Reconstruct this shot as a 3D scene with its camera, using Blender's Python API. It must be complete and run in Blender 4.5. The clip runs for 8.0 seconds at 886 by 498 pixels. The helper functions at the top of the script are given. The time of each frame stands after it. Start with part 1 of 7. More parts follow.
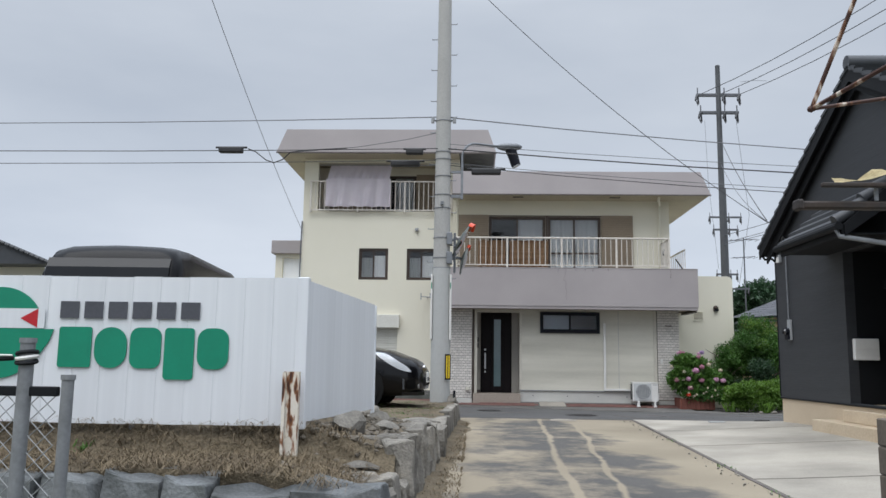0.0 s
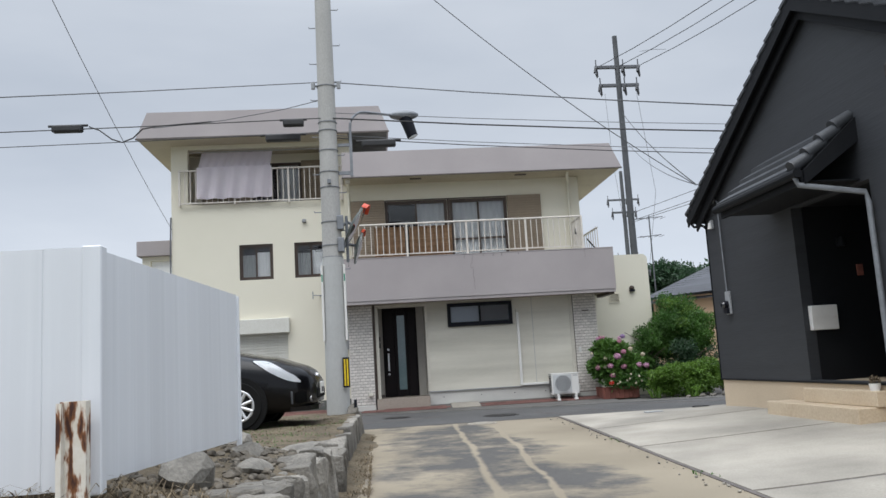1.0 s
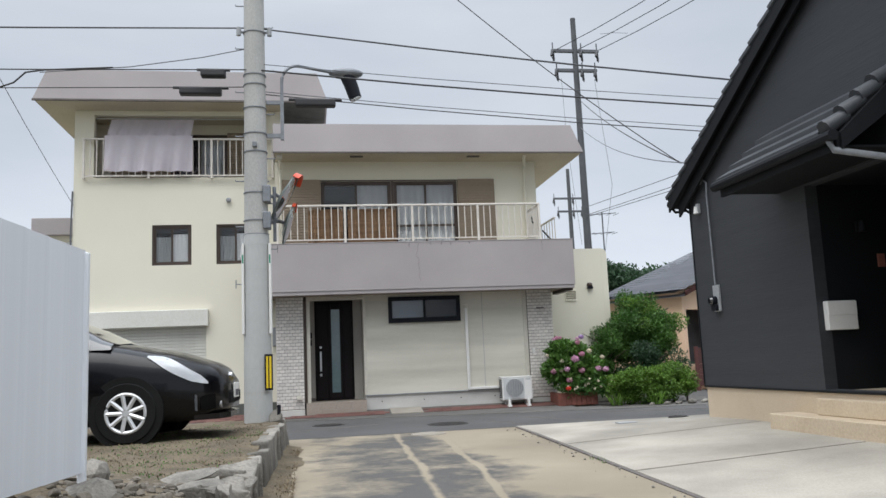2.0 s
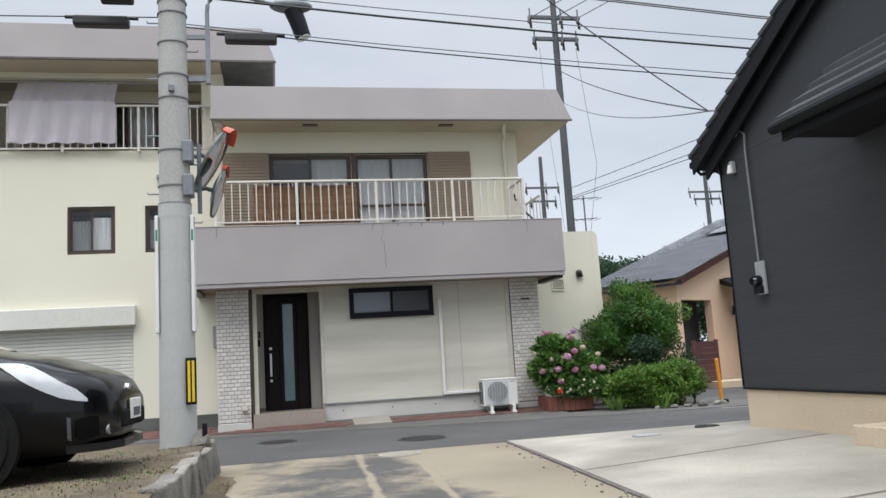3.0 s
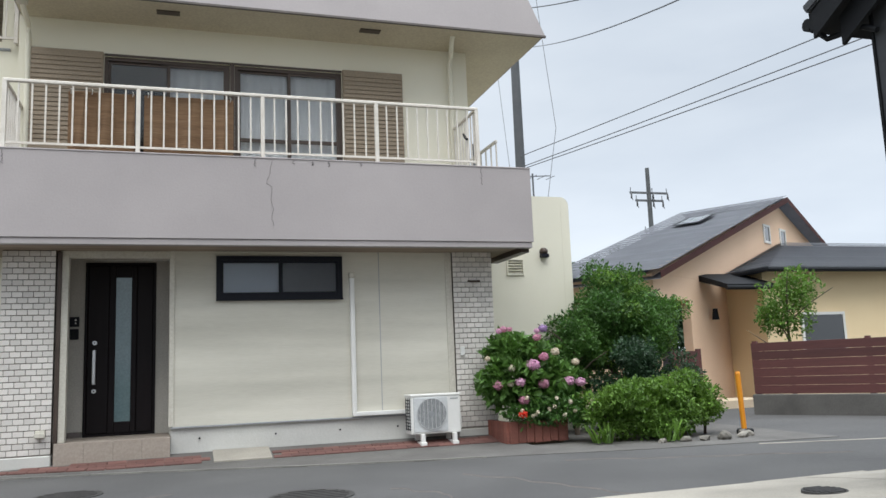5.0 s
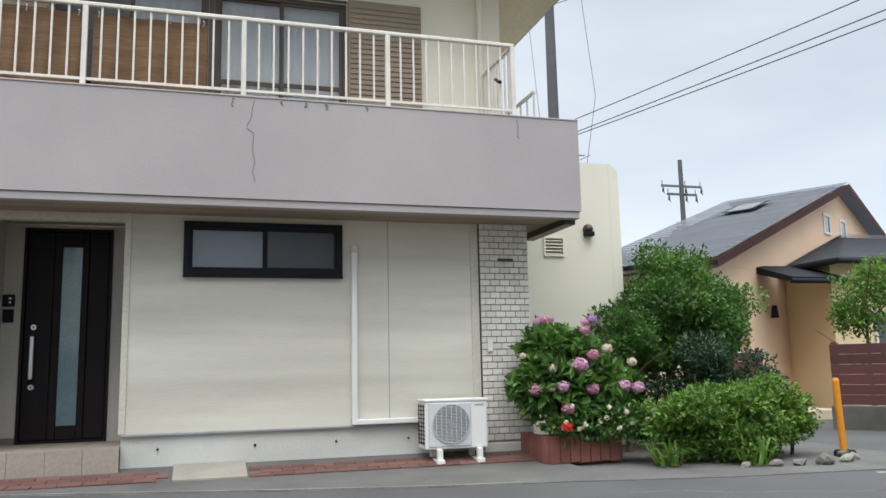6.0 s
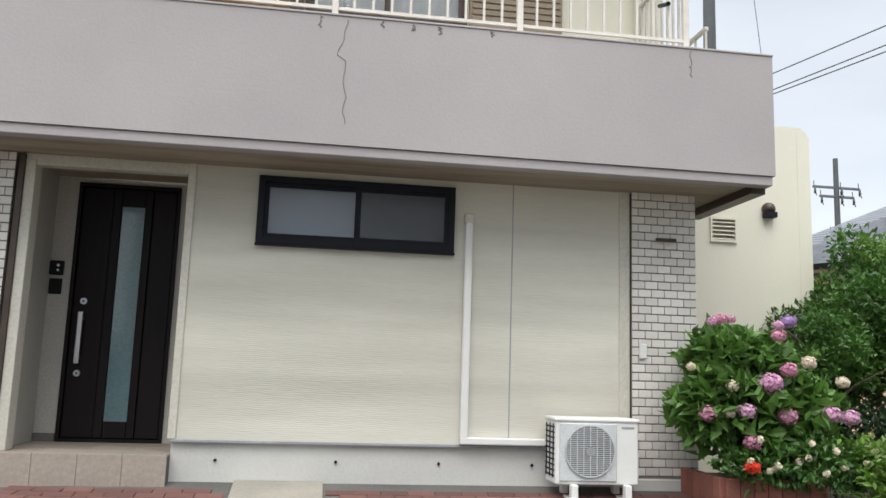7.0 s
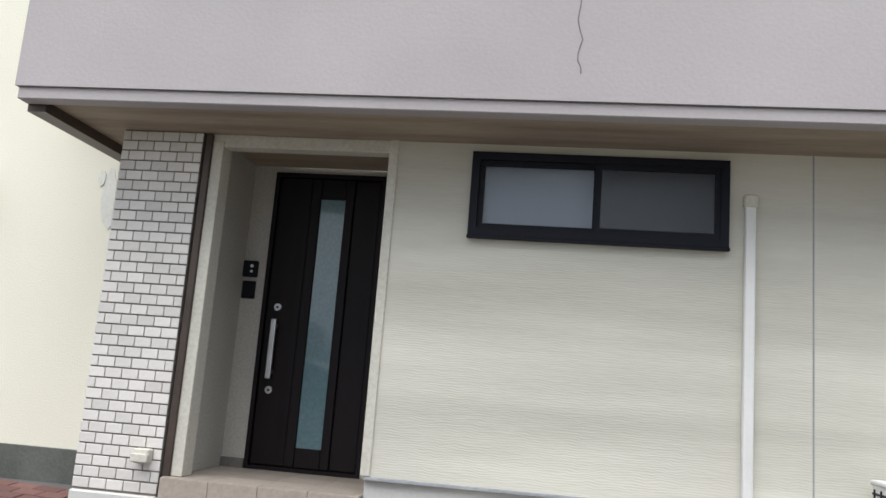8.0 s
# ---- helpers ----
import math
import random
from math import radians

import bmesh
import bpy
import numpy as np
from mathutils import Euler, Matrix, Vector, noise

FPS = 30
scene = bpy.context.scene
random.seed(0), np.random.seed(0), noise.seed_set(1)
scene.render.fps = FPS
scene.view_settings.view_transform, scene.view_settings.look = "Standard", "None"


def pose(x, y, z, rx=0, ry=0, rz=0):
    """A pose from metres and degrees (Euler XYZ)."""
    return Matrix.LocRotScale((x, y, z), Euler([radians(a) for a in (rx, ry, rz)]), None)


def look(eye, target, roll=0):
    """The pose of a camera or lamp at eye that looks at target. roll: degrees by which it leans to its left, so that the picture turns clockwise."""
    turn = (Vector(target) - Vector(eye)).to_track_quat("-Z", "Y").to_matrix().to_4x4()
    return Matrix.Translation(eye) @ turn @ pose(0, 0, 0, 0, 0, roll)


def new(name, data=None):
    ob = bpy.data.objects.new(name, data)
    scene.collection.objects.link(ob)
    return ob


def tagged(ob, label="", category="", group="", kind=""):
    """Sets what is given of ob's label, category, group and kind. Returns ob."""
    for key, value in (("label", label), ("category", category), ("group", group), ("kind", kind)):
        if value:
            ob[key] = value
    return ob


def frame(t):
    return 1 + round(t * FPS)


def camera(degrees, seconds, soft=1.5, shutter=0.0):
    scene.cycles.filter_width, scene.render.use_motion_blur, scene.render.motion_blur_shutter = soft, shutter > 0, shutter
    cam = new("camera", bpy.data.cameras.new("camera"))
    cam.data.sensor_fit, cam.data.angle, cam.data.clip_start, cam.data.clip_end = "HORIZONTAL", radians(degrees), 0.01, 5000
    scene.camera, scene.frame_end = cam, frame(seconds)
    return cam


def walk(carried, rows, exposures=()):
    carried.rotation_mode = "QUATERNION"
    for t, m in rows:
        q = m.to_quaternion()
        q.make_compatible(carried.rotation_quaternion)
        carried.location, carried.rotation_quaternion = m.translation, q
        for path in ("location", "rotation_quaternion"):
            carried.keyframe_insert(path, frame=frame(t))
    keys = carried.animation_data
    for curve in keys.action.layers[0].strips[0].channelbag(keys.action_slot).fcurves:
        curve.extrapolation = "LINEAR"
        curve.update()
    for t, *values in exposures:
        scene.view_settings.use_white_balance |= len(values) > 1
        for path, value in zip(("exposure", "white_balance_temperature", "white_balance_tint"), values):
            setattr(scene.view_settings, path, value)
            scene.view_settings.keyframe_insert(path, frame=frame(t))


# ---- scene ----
cam = camera(57.4, 8.0)
PATH = [
    (0, (0.006, 0.047, 1.274), (-0.074, 2.025, 1.556), 0.8),
    (0.5, (0.01, 1.094, 1.28), (0.089, 3.073, 1.556), -2.1),
    (1, (-0.001, 2.278, 1.274), (0.175, 4.251, 1.554), -3.4),
    (1.5, (0.078, 3.174, 1.279), (0.352, 5.136, 1.552), -3.3),
    (1.7, (0.012, 3.655, 1.255), (0.324, 5.611, 1.531), -2.7),
    (2.8, (0.29, 6.174, 1.28), (0.671, 8.118, 1.551), -3.2),
    (3, (0.359, 6.764, 1.285), (0.775, 8.701, 1.556), -3.5),
    (3.5, (0.588, 7.861, 1.28), (1.087, 9.778, 1.552), -3.4),
    (4, (0.894, 9.139, 1.273), (1.445, 11.041, 1.555), -3.0),
    (4.5, (1.132, 10.232, 1.281), (1.725, 12.122, 1.556), -2.6),
    (4.7, (1.204, 10.684, 1.247), (1.816, 12.566, 1.537), -2.3),
    (5.8, (1.817, 13.054, 1.207), (2.411, 14.942, 1.488), -1.7),
    (6, (1.917, 13.408, 1.206), (2.487, 15.304, 1.495), -1.2),
    (6.5, (2.163, 14.444, 1.208), (2.646, 16.362, 1.504), 0.1),
    (7, (2.291, 15.285, 1.211), (2.576, 17.242, 1.508), 1.9),
    (7.5, (2.357, 16.099, 1.174), (2.335, 18.073, 1.495), 3.9),
    (8, (2.291, 16.747, 1.2), (2.015, 18.699, 1.538), 4.5),
]
walk(cam, [(t, look(eye, target, roll)) for t, eye, target, roll in PATH],
     [(0, -0.20, 6250, 10), (1.0, -0.15, 6300, 10), (1.5, -0.09, 6350, 10), (3.5, 0.10, 6400, 9), (5.0, 0.22, 6400, 8), (6.5, 0.35, 6400, 8), (7.0, 0.44, 6600, 9), (7.5, 0.50, 6500, 9), (8.0, 0.54, 6400, 10)])

# ---- sky and light: an even overcast, a wide weak sun behind it ----
world = bpy.data.worlds.new("overcast_sky")
scene.world = world
world.use_nodes = True
wn, wl = world.node_tree.nodes, world.node_tree.links
wn.clear()
w_out = wn.new("ShaderNodeOutputWorld")
w_bg = wn.new("ShaderNodeBackground")
w_sky = wn.new("ShaderNodeTexSky")
w_sky.sky_type, w_sky.sun_disc = "NISHITA", False
w_sky.sun_elevation, w_sky.sun_rotation = radians(67), radians(205)
w_hsv = wn.new("ShaderNodeHueSaturation")
w_hsv.inputs["Saturation"].default_value = 0.18
w_hsv.inputs["Value"].default_value = 0.10
w_co = wn.new("ShaderNodeTexCoord")
w_map = wn.new("ShaderNodeMapping")
w_map.inputs["Scale"].default_value = (1.6, 1.6, 5.0)
w_noise = wn.new("ShaderNodeTexNoise")
w_noise.inputs["Scale"].default_value = 1.3
w_noise.inputs["Detail"].default_value = 5
w_noise.inputs["Roughness"].default_value = 0.5
w_ramp = wn.new("ShaderNodeValToRGB")
w_ramp.color_ramp.elements[0].position, w_ramp.color_ramp.elements[1].position = 0.28, 0.72
w_ramp.color_ramp.elements[0].color = (0.57, 0.632, 0.725, 1)
w_ramp.color_ramp.elements[1].color = (0.77, 0.822, 0.895, 1)
w_sep = wn.new("ShaderNodeSeparateXYZ")
w_up = wn.new("ShaderNodeMapRange")          # overcast: the zenith is far brighter than the rim
w_up.inputs["From Min"].default_value, w_up.inputs["From Max"].default_value = 0.42, 1.0
w_up.inputs["To Min"].default_value, w_up.inputs["To Max"].default_value = 1.0, 3.9
w_mul = wn.new("ShaderNodeVectorMath")
w_mul.operation = "SCALE"
w_mix = wn.new("ShaderNodeMix")
w_mix.data_type = "RGBA"
w_mix.inputs["Factor"].default_value = 0.85
w_low = wn.new("ShaderNodeMapRange")         # thinner cloud and haze low down
w_low.inputs["From Min"].default_value, w_low.inputs["From Max"].default_value = 0.02, 0.30
w_low.inputs["To Min"].default_value, w_low.inputs["To Max"].default_value = 1.22, 1.0
w_both = wn.new("ShaderNodeMath")
w_both.operation = "MULTIPLY"
wl.new(w_sky.outputs[0], w_hsv.inputs["Color"])
wl.new(w_co.outputs["Generated"], w_map.inputs[0])
wl.new(w_map.outputs[0], w_noise.inputs["Vector"])
wl.new(w_noise.outputs["Fac"], w_ramp.inputs[0])
wl.new(w_co.outputs["Generated"], w_sep.inputs[0])
wl.new(w_sep.outputs["Z"], w_up.inputs["Value"])
wl.new(w_ramp.outputs[0], w_mul.inputs[0])
wl.new(w_sep.outputs["Z"], w_low.inputs["Value"])
wl.new(w_up.outputs[0], w_both.inputs[0])
wl.new(w_low.outputs[0], w_both.inputs[1])
wl.new(w_both.outputs[0], w_mul.inputs["Scale"])
wl.new(w_hsv.outputs[0], w_mix.inputs["A"])
wl.new(w_mul.outputs[0], w_mix.inputs["B"])
wl.new(w_mix.outputs["Result"], w_bg.inputs["Color"])
w_bg.inputs["Strength"].default_value = 1.0
wl.new(w_bg.outputs[0], w_out.inputs["Surface"])

sun = new("sun", bpy.data.lights.new("sun", "SUN"))
sun.data.energy, sun.data.angle, sun.data.color = 2.5, radians(60), (1.0, 0.96, 0.9)
sun.matrix_world = look((-6, -13, 34), (0, 0, 0))
scene.view_settings.exposure = 0.0


# ---- materials ----
MATS = {}


def mat(name, a, b=None, rough=0.7, metal=0.0, scale=3.0, fine=40.0, bump=0.15, stretch=(1, 1, 1), contrast=0.5,
        island=0.0, obj_random=0.0, spec=0.5, grain=0.25, coat=0.0, dist=0.01):
    """Two colours mixed by a broad noise, a fine grain on top, a relief from both."""
    m = bpy.data.materials.new(name)
    m.use_nodes = True
    n, l = m.node_tree.nodes, m.node_tree.links
    bs = n["Principled BSDF"]
    b = b or tuple(c * 0.8 for c in a)
    co, mp = n.new("ShaderNodeTexCoord"), n.new("ShaderNodeMapping")
    mp.inputs["Scale"].default_value = stretch
    l.new(co.outputs["Object"], mp.inputs[0])
    big, small = n.new("ShaderNodeTexNoise"), n.new("ShaderNodeTexNoise")
    big.inputs["Scale"].default_value, big.inputs["Detail"].default_value = scale, 6
    small.inputs["Scale"].default_value, small.inputs["Detail"].default_value = fine, 3
    l.new(mp.outputs[0], big.inputs["Vector"])
    l.new(mp.outputs[0], small.inputs["Vector"])
    ramp = n.new("ShaderNodeValToRGB")
    ramp.color_ramp.elements[0].position, ramp.color_ramp.elements[1].position = 0.5 - contrast / 2, 0.5 + contrast / 2
    ramp.color_ramp.elements[0].color, ramp.color_ramp.elements[1].color = (*a, 1), (*b, 1)
    l.new(big.outputs["Fac"], ramp.inputs[0])
    ov = n.new("ShaderNodeMix")
    ov.data_type, ov.blend_type = "RGBA", "OVERLAY"
    ov.inputs["Factor"].default_value = grain
    l.new(ramp.outputs[0], ov.inputs["A"])
    l.new(small.outputs["Fac"], ov.inputs["B"])
    col = ov.outputs["Result"]
    amount = island or obj_random
    if amount:
        if island:
            src = n.new("ShaderNodeNewGeometry").outputs["Random Per Island"]
        else:
            src = n.new("ShaderNodeObjectInfo").outputs["Random"]
        mr = n.new("ShaderNodeMapRange")
        mr.inputs["To Min"].default_value, mr.inputs["To Max"].default_value = 1 - amount, 1 + amount
        l.new(src, mr.inputs["Value"])
        sc = n.new("ShaderNodeVectorMath")
        sc.operation = "SCALE"
        l.new(col, sc.inputs[0])
        l.new(mr.outputs[0], sc.inputs["Scale"])
        col = sc.outputs[0]
    l.new(col, bs.inputs["Base Color"])
    bs.inputs["Roughness"].default_value, bs.inputs["Metallic"].default_value = rough, metal
    bs.inputs["Specular IOR Level"].default_value = spec
    bs.inputs["Coat Weight"].default_value = coat
    bs.inputs["Coat Roughness"].default_value = 0.04
    if bump:
        bp = n.new("ShaderNodeBump")
        bp.inputs["Strength"].default_value, bp.inputs["Distance"].default_value = bump, dist
        l.new(small.outputs["Fac"], bp.inputs["Height"])
        l.new(bp.outputs[0], bs.inputs["Normal"])
    MATS[name] = m
    return m


def glass(name, tint=(0.85, 0.9, 0.92), rough=0.0):
    m = bpy.data.materials.new(name)
    m.use_nodes = True
    bs = m.node_tree.nodes["Principled BSDF"]
    bs.inputs["Base Color"].default_value = (*tint, 1)
    bs.inputs["Roughness"].default_value = rough
    bs.inputs["Transmission Weight"].default_value = 1.0
    bs.inputs["IOR"].default_value = 1.45
    return m


M_cream = mat("cream_render", (0.80, 0.765, 0.64), (0.715, 0.68, 0.56), rough=0.85, scale=0.5, fine=90, bump=0.25, contrast=0.7, grain=0.12)
M_fascia = mat("grey_mortar", (0.42, 0.383, 0.381), (0.32, 0.292, 0.292), rough=0.85, scale=0.7, fine=45, bump=0.26, contrast=0.7, grain=0.06, dist=0.005)
M_siding = mat("ribbed_siding", (0.70, 0.67, 0.58), (0.49, 0.47, 0.40), rough=0.75, scale=1.0, fine=30, bump=0.35, stretch=(0.25, 1, 2.4), contrast=0.36, grain=0.10, dist=0.004)
M_roller = mat("pale_roller_shutter", (0.70, 0.69, 0.63), (0.62, 0.61, 0.55), rough=0.6, scale=2, bump=0.05)
M_trim = mat("beige_trim", (0.60, 0.57, 0.49), (0.52, 0.49, 0.42), rough=0.6, scale=2, bump=0.05)
# greyed wall colour with the shade of the door recess put in
M_nicheshade = mat("shaded_niche", (0.47, 0.445, 0.40), (0.39, 0.37, 0.33), rough=0.8, scale=1.4, fine=60, bump=0.1)
M_soffit = mat("beige_soffit", (0.62, 0.56, 0.42), (0.48, 0.42, 0.31), rough=0.85, scale=0.9, fine=30, bump=0.1)
M_crack = mat("crack_grey", (0.20, 0.185, 0.185), (0.15, 0.14, 0.14), rough=0.95, bump=0)
# the plinth's own dark tone, also used as painted shade on the side soffit
M_plinth_soffitshade = mat("weathered_plinth_and_soffit_shade", (0.14, 0.145, 0.13), (0.075, 0.078, 0.068), rough=0.95, scale=3, fine=50, bump=0.3)
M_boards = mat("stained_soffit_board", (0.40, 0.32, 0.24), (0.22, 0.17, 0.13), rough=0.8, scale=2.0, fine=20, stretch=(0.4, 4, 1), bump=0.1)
M_found = mat("foundation_concrete", (0.62, 0.61, 0.57), (0.50, 0.49, 0.46), rough=0.9, scale=1.6, fine=50, bump=0.2, grain=0.1)
M_tile = mat("white_wall_tile", (0.74, 0.70, 0.65), (0.62, 0.58, 0.54), rough=0.35, scale=1.5, fine=30, bump=0.05, obj_random=0.10)
M_grout = mat("pier_grout", (0.27, 0.24, 0.21), (0.20, 0.18, 0.155), rough=0.95, scale=6, bump=0.2)
M_joint = mat("dark_grey_joint", (0.16, 0.14, 0.13), (0.10, 0.09, 0.085), rough=0.95, scale=6, bump=0.2)
M_door = mat("dark_brown_door", (0.013, 0.009, 0.010), (0.008, 0.006, 0.007), spec=0.16, rough=0.5, scale=2, fine=60, stretch=(6, 6, 0.5), bump=0.05, grain=0.2)
M_black = mat("black_frame", (0.006, 0.007, 0.012), (0.009, 0.010, 0.016), spec=0.2, rough=0.5, bump=0.03)
M_bronze = mat("bronze_frame", (0.085, 0.06, 0.047), (0.055, 0.04, 0.032), rough=0.45, metal=0.3, bump=0.03)
M_shutter = mat("brown_louvre", (0.30, 0.235, 0.165), (0.24, 0.19, 0.135), rough=0.6, scale=2, bump=0.05)
M_steel = mat("brushed_steel", (0.62, 0.62, 0.63), (0.52, 0.52, 0.54), rough=0.3, metal=0.9, fine=120, bump=0.03)
M_galv = mat("galvanised_steel", (0.25, 0.265, 0.285), (0.18, 0.19, 0.205), rough=0.6, metal=0.35, scale=9, fine=60, bump=0.1)
M_gatepost = mat("weathered_steel", (0.235, 0.245, 0.255), (0.165, 0.172, 0.18), rough=0.65, metal=0.2, scale=9, fine=60, bump=0.1)
M_mesh = mat("dull_wire", (0.33, 0.34, 0.345), (0.25, 0.26, 0.265), rough=0.45, metal=0.3, bump=0)
M_white = mat("white_paint", (0.78, 0.77, 0.74), (0.68, 0.67, 0.64), rough=0.5, scale=3, bump=0.04, grain=0.1)
M_rail = mat("off_white_rail", (0.72, 0.68, 0.62), (0.58, 0.53, 0.47), rough=0.5, scale=5, bump=0.05)
M_grey = mat("grey_plastic", (0.34, 0.35, 0.36), (0.28, 0.29, 0.3), rough=0.6, bump=0.04)
M_grille = mat("pale_grey_grille", (0.60, 0.61, 0.61), (0.52, 0.53, 0.53), rough=0.5, bump=0.02)
M_cloth = mat("lilac_cloth", (0.90, 0.85, 0.90), (0.84, 0.78, 0.84), rough=0.95, scale=3, fine=200, bump=0.1)
M_reed = mat("brown_reed_cloth", (0.40, 0.26, 0.155), (0.28, 0.17, 0.095), rough=0.9, scale=1.5, fine=10, stretch=(0.5, 1, 8), bump=0.3, grain=0.4)
M_curtain = mat("pale_curtain", (0.93, 0.94, 0.95), (0.86, 0.88, 0.90), rough=0.9, scale=1.5, fine=5, stretch=(6, 1, 0.3), bump=0.2)
M_net = mat("grey_net", (0.42, 0.44, 0.45), (0.32, 0.34, 0.35), rough=0.9, scale=1.5, fine=5, stretch=(6, 1, 0.3), bump=0.2)
# near-black colour that stands in for unlit interiors
M_room_shade = mat("room_shade", (0.05, 0.05, 0.055), (0.03, 0.03, 0.035), rough=0.9, bump=0)
M_glass = glass("window_glass", (0.97, 0.98, 0.98))
M_obscure = glass("obscured_glass", (0.80, 0.85, 0.92), 0.30)
M_char = mat("charcoal_cladding", (0.037, 0.040, 0.045), (0.027, 0.029, 0.034), rough=0.65, scale=0.7, fine=7, stretch=(0.5, 0.5, 7), bump=0.5, grain=0.2, dist=0.004)
# charcoal trim paint, taken darker to hold the shade inside the porch
M_charp = mat("charcoal_paint_and_porch_shade", (0.010, 0.011, 0.013), (0.007, 0.008, 0.010), rough=0.65, bump=0.08, spec=0.2)
M_rooft = mat("grey_roof_tile", (0.05, 0.054, 0.061), (0.034, 0.037, 0.042), rough=0.5, scale=4, fine=50, bump=0.15, obj_random=0.2)
M_beige = mat("beige_plinth", (0.63, 0.52, 0.385), (0.54, 0.435, 0.31), rough=0.9, scale=1.2, fine=70, bump=0.35)
M_steptile = mat("beige_step_tile", (0.62, 0.51, 0.37), (0.54, 0.43, 0.30), rough=0.7, scale=3, bump=0.1)
M_porchtile = mat("porch_tile", (0.36, 0.31, 0.26), (0.30, 0.25, 0.21), rough=0.6, scale=3, bump=0.1, obj_random=0.08)
M_asphalt = mat("asphalt", (0.105, 0.102, 0.10), (0.052, 0.051, 0.051), rough=0.9, scale=0.7, fine=120, bump=0.5, grain=0.5, contrast=0.8)
M_slab = mat("pale_concrete", (0.44, 0.405, 0.345), (0.23, 0.212, 0.18), rough=0.9, scale=0.9, fine=60, bump=0.2, contrast=0.45, grain=0.25)
M_apron = mat("worn_concrete_edge", (0.14, 0.134, 0.125), (0.085, 0.08, 0.075), rough=0.95, scale=1.8, fine=70, bump=0.4, contrast=0.5, grain=0.4)
M_kerb = mat("worn_kerb", (0.25, 0.24, 0.215), (0.13, 0.125, 0.115), rough=0.95, scale=3, fine=50, bump=0.3)
M_pave = mat("red_paving_brick", (0.165, 0.075, 0.062), (0.11, 0.055, 0.047), rough=0.85, scale=3, fine=60, bump=0.3, obj_random=0.25)
M_soil = mat("stony_soil", (0.195, 0.157, 0.103), (0.075, 0.06, 0.04), rough=1.0, scale=2.2, fine=38, bump=0.9, contrast=0.5, grain=0.7, dist=0.03)
M_earth = mat("far_earth", (0.16, 0.15, 0.10), (0.10, 0.11, 0.07), rough=1.0, scale=0.2, fine=9, bump=0.4)
M_sheet = mat("yellowed_sheet", (0.66, 0.57, 0.34), (0.40, 0.33, 0.18), rough=0.8, scale=7, fine=40, bump=0.5, grain=0.4)
M_gutter = mat("old_gutter", (0.035, 0.033, 0.034), (0.060, 0.045, 0.036), rough=0.75, scale=8, bump=0.2, spec=0.3)
M_straw = mat("dry_straw", (0.205, 0.158, 0.098), (0.095, 0.072, 0.046), rough=0.95, scale=4, bump=0, island=0.35)
M_stone = mat("grey_stone", (0.27, 0.25, 0.215), (0.105, 0.098, 0.086), rough=0.9, scale=4, fine=45, bump=0.6, contrast=0.45, grain=0.5, obj_random=0.30, dist=0.02)
M_rubble = mat("brown_rubble", (0.20, 0.175, 0.14), (0.09, 0.078, 0.062), rough=0.95, scale=8, fine=60, bump=0.4, island=0.35)
M_bluestone = mat("blue_grey_stone", (0.165, 0.175, 0.18), (0.07, 0.075, 0.076), rough=0.85, scale=4, fine=45, bump=0.5, contrast=0.45, grain=0.4, obj_random=0.25, dist=0.02)
M_fence = mat("white_sheet_steel", (0.74, 0.76, 0.79), (0.64, 0.66, 0.69), rough=0.45, scale=1.2, fine=4, stretch=(8, 8, 0.25), bump=0.05, grain=0.09, obj_random=0.035)
M_green = mat("sign_green", (0.0, 0.235, 0.135), (0.0, 0.20, 0.115), rough=0.5, scale=5, bump=0.03, grain=0.1)
M_slate = mat("sign_dark_grey", (0.075, 0.078, 0.095), (0.06, 0.062, 0.075), rough=0.5, scale=5, bump=0.03)
M_red = mat("sign_red", (0.50, 0.012, 0.02), (0.42, 0.01, 0.018), rough=0.5, bump=0.02)
M_pole = mat("pole_concrete", (0.45, 0.445, 0.425), (0.36, 0.355, 0.34), rough=0.9, scale=2.2, fine=60, bump=0.3, stretch=(1, 1, 0.5))
M_wire = mat("black_cable", (0.02, 0.02, 0.022), (0.03, 0.03, 0.032), rough=0.6, bump=0)
M_wireg = mat("grey_cable", (0.13, 0.135, 0.15), (0.10, 0.105, 0.115), rough=0.6, bump=0)
M_yellow = mat("yellow_plate", (0.72, 0.52, 0.015), (0.62, 0.44, 0.012), rough=0.5, bump=0.02)
M_orange = mat("orange_post", (0.72, 0.28, 0.01), (0.60, 0.22, 0.01), rough=0.5, bump=0.04)
M_mirrorred = mat("mirror_visor", (0.75, 0.085, 0.025), (0.65, 0.07, 0.02), rough=0.4, bump=0.02)
M_mirrorback = mat("mirror_back", (0.17, 0.195, 0.185), (0.11, 0.125, 0.12), rough=0.35, metal=0.2, scale=3, bump=0.05)
M_mirror = mat("mirror_face", (0.62, 0.65, 0.65), (0.57, 0.60, 0.60), rough=0.05, metal=1.0, bump=0, grain=0)
M_car = mat("black_car_paint", (0.003, 0.003, 0.004), (0.004, 0.004, 0.005), rough=0.25, bump=0, grain=0, coat=0.3, spec=0.2)
M_tyre = mat("tyre_rubber", (0.010, 0.010, 0.010), (0.016, 0.016, 0.016), rough=0.9, bump=0.2, spec=0.12)
M_alloy = mat("alloy_wheel", (0.66, 0.67, 0.68), (0.58, 0.59, 0.60), rough=0.35, metal=0.35, bump=0)
M_lens = mat("headlamp_lens", (0.93, 0.95, 0.97), (0.80, 0.83, 0.86), rough=0.08, scale=9, bump=0, coat=1.0)
M_cglass = mat("dark_car_glass", (0.01, 0.011, 0.012), (0.015, 0.016, 0.018), rough=0.06, bump=0, coat=1.0)
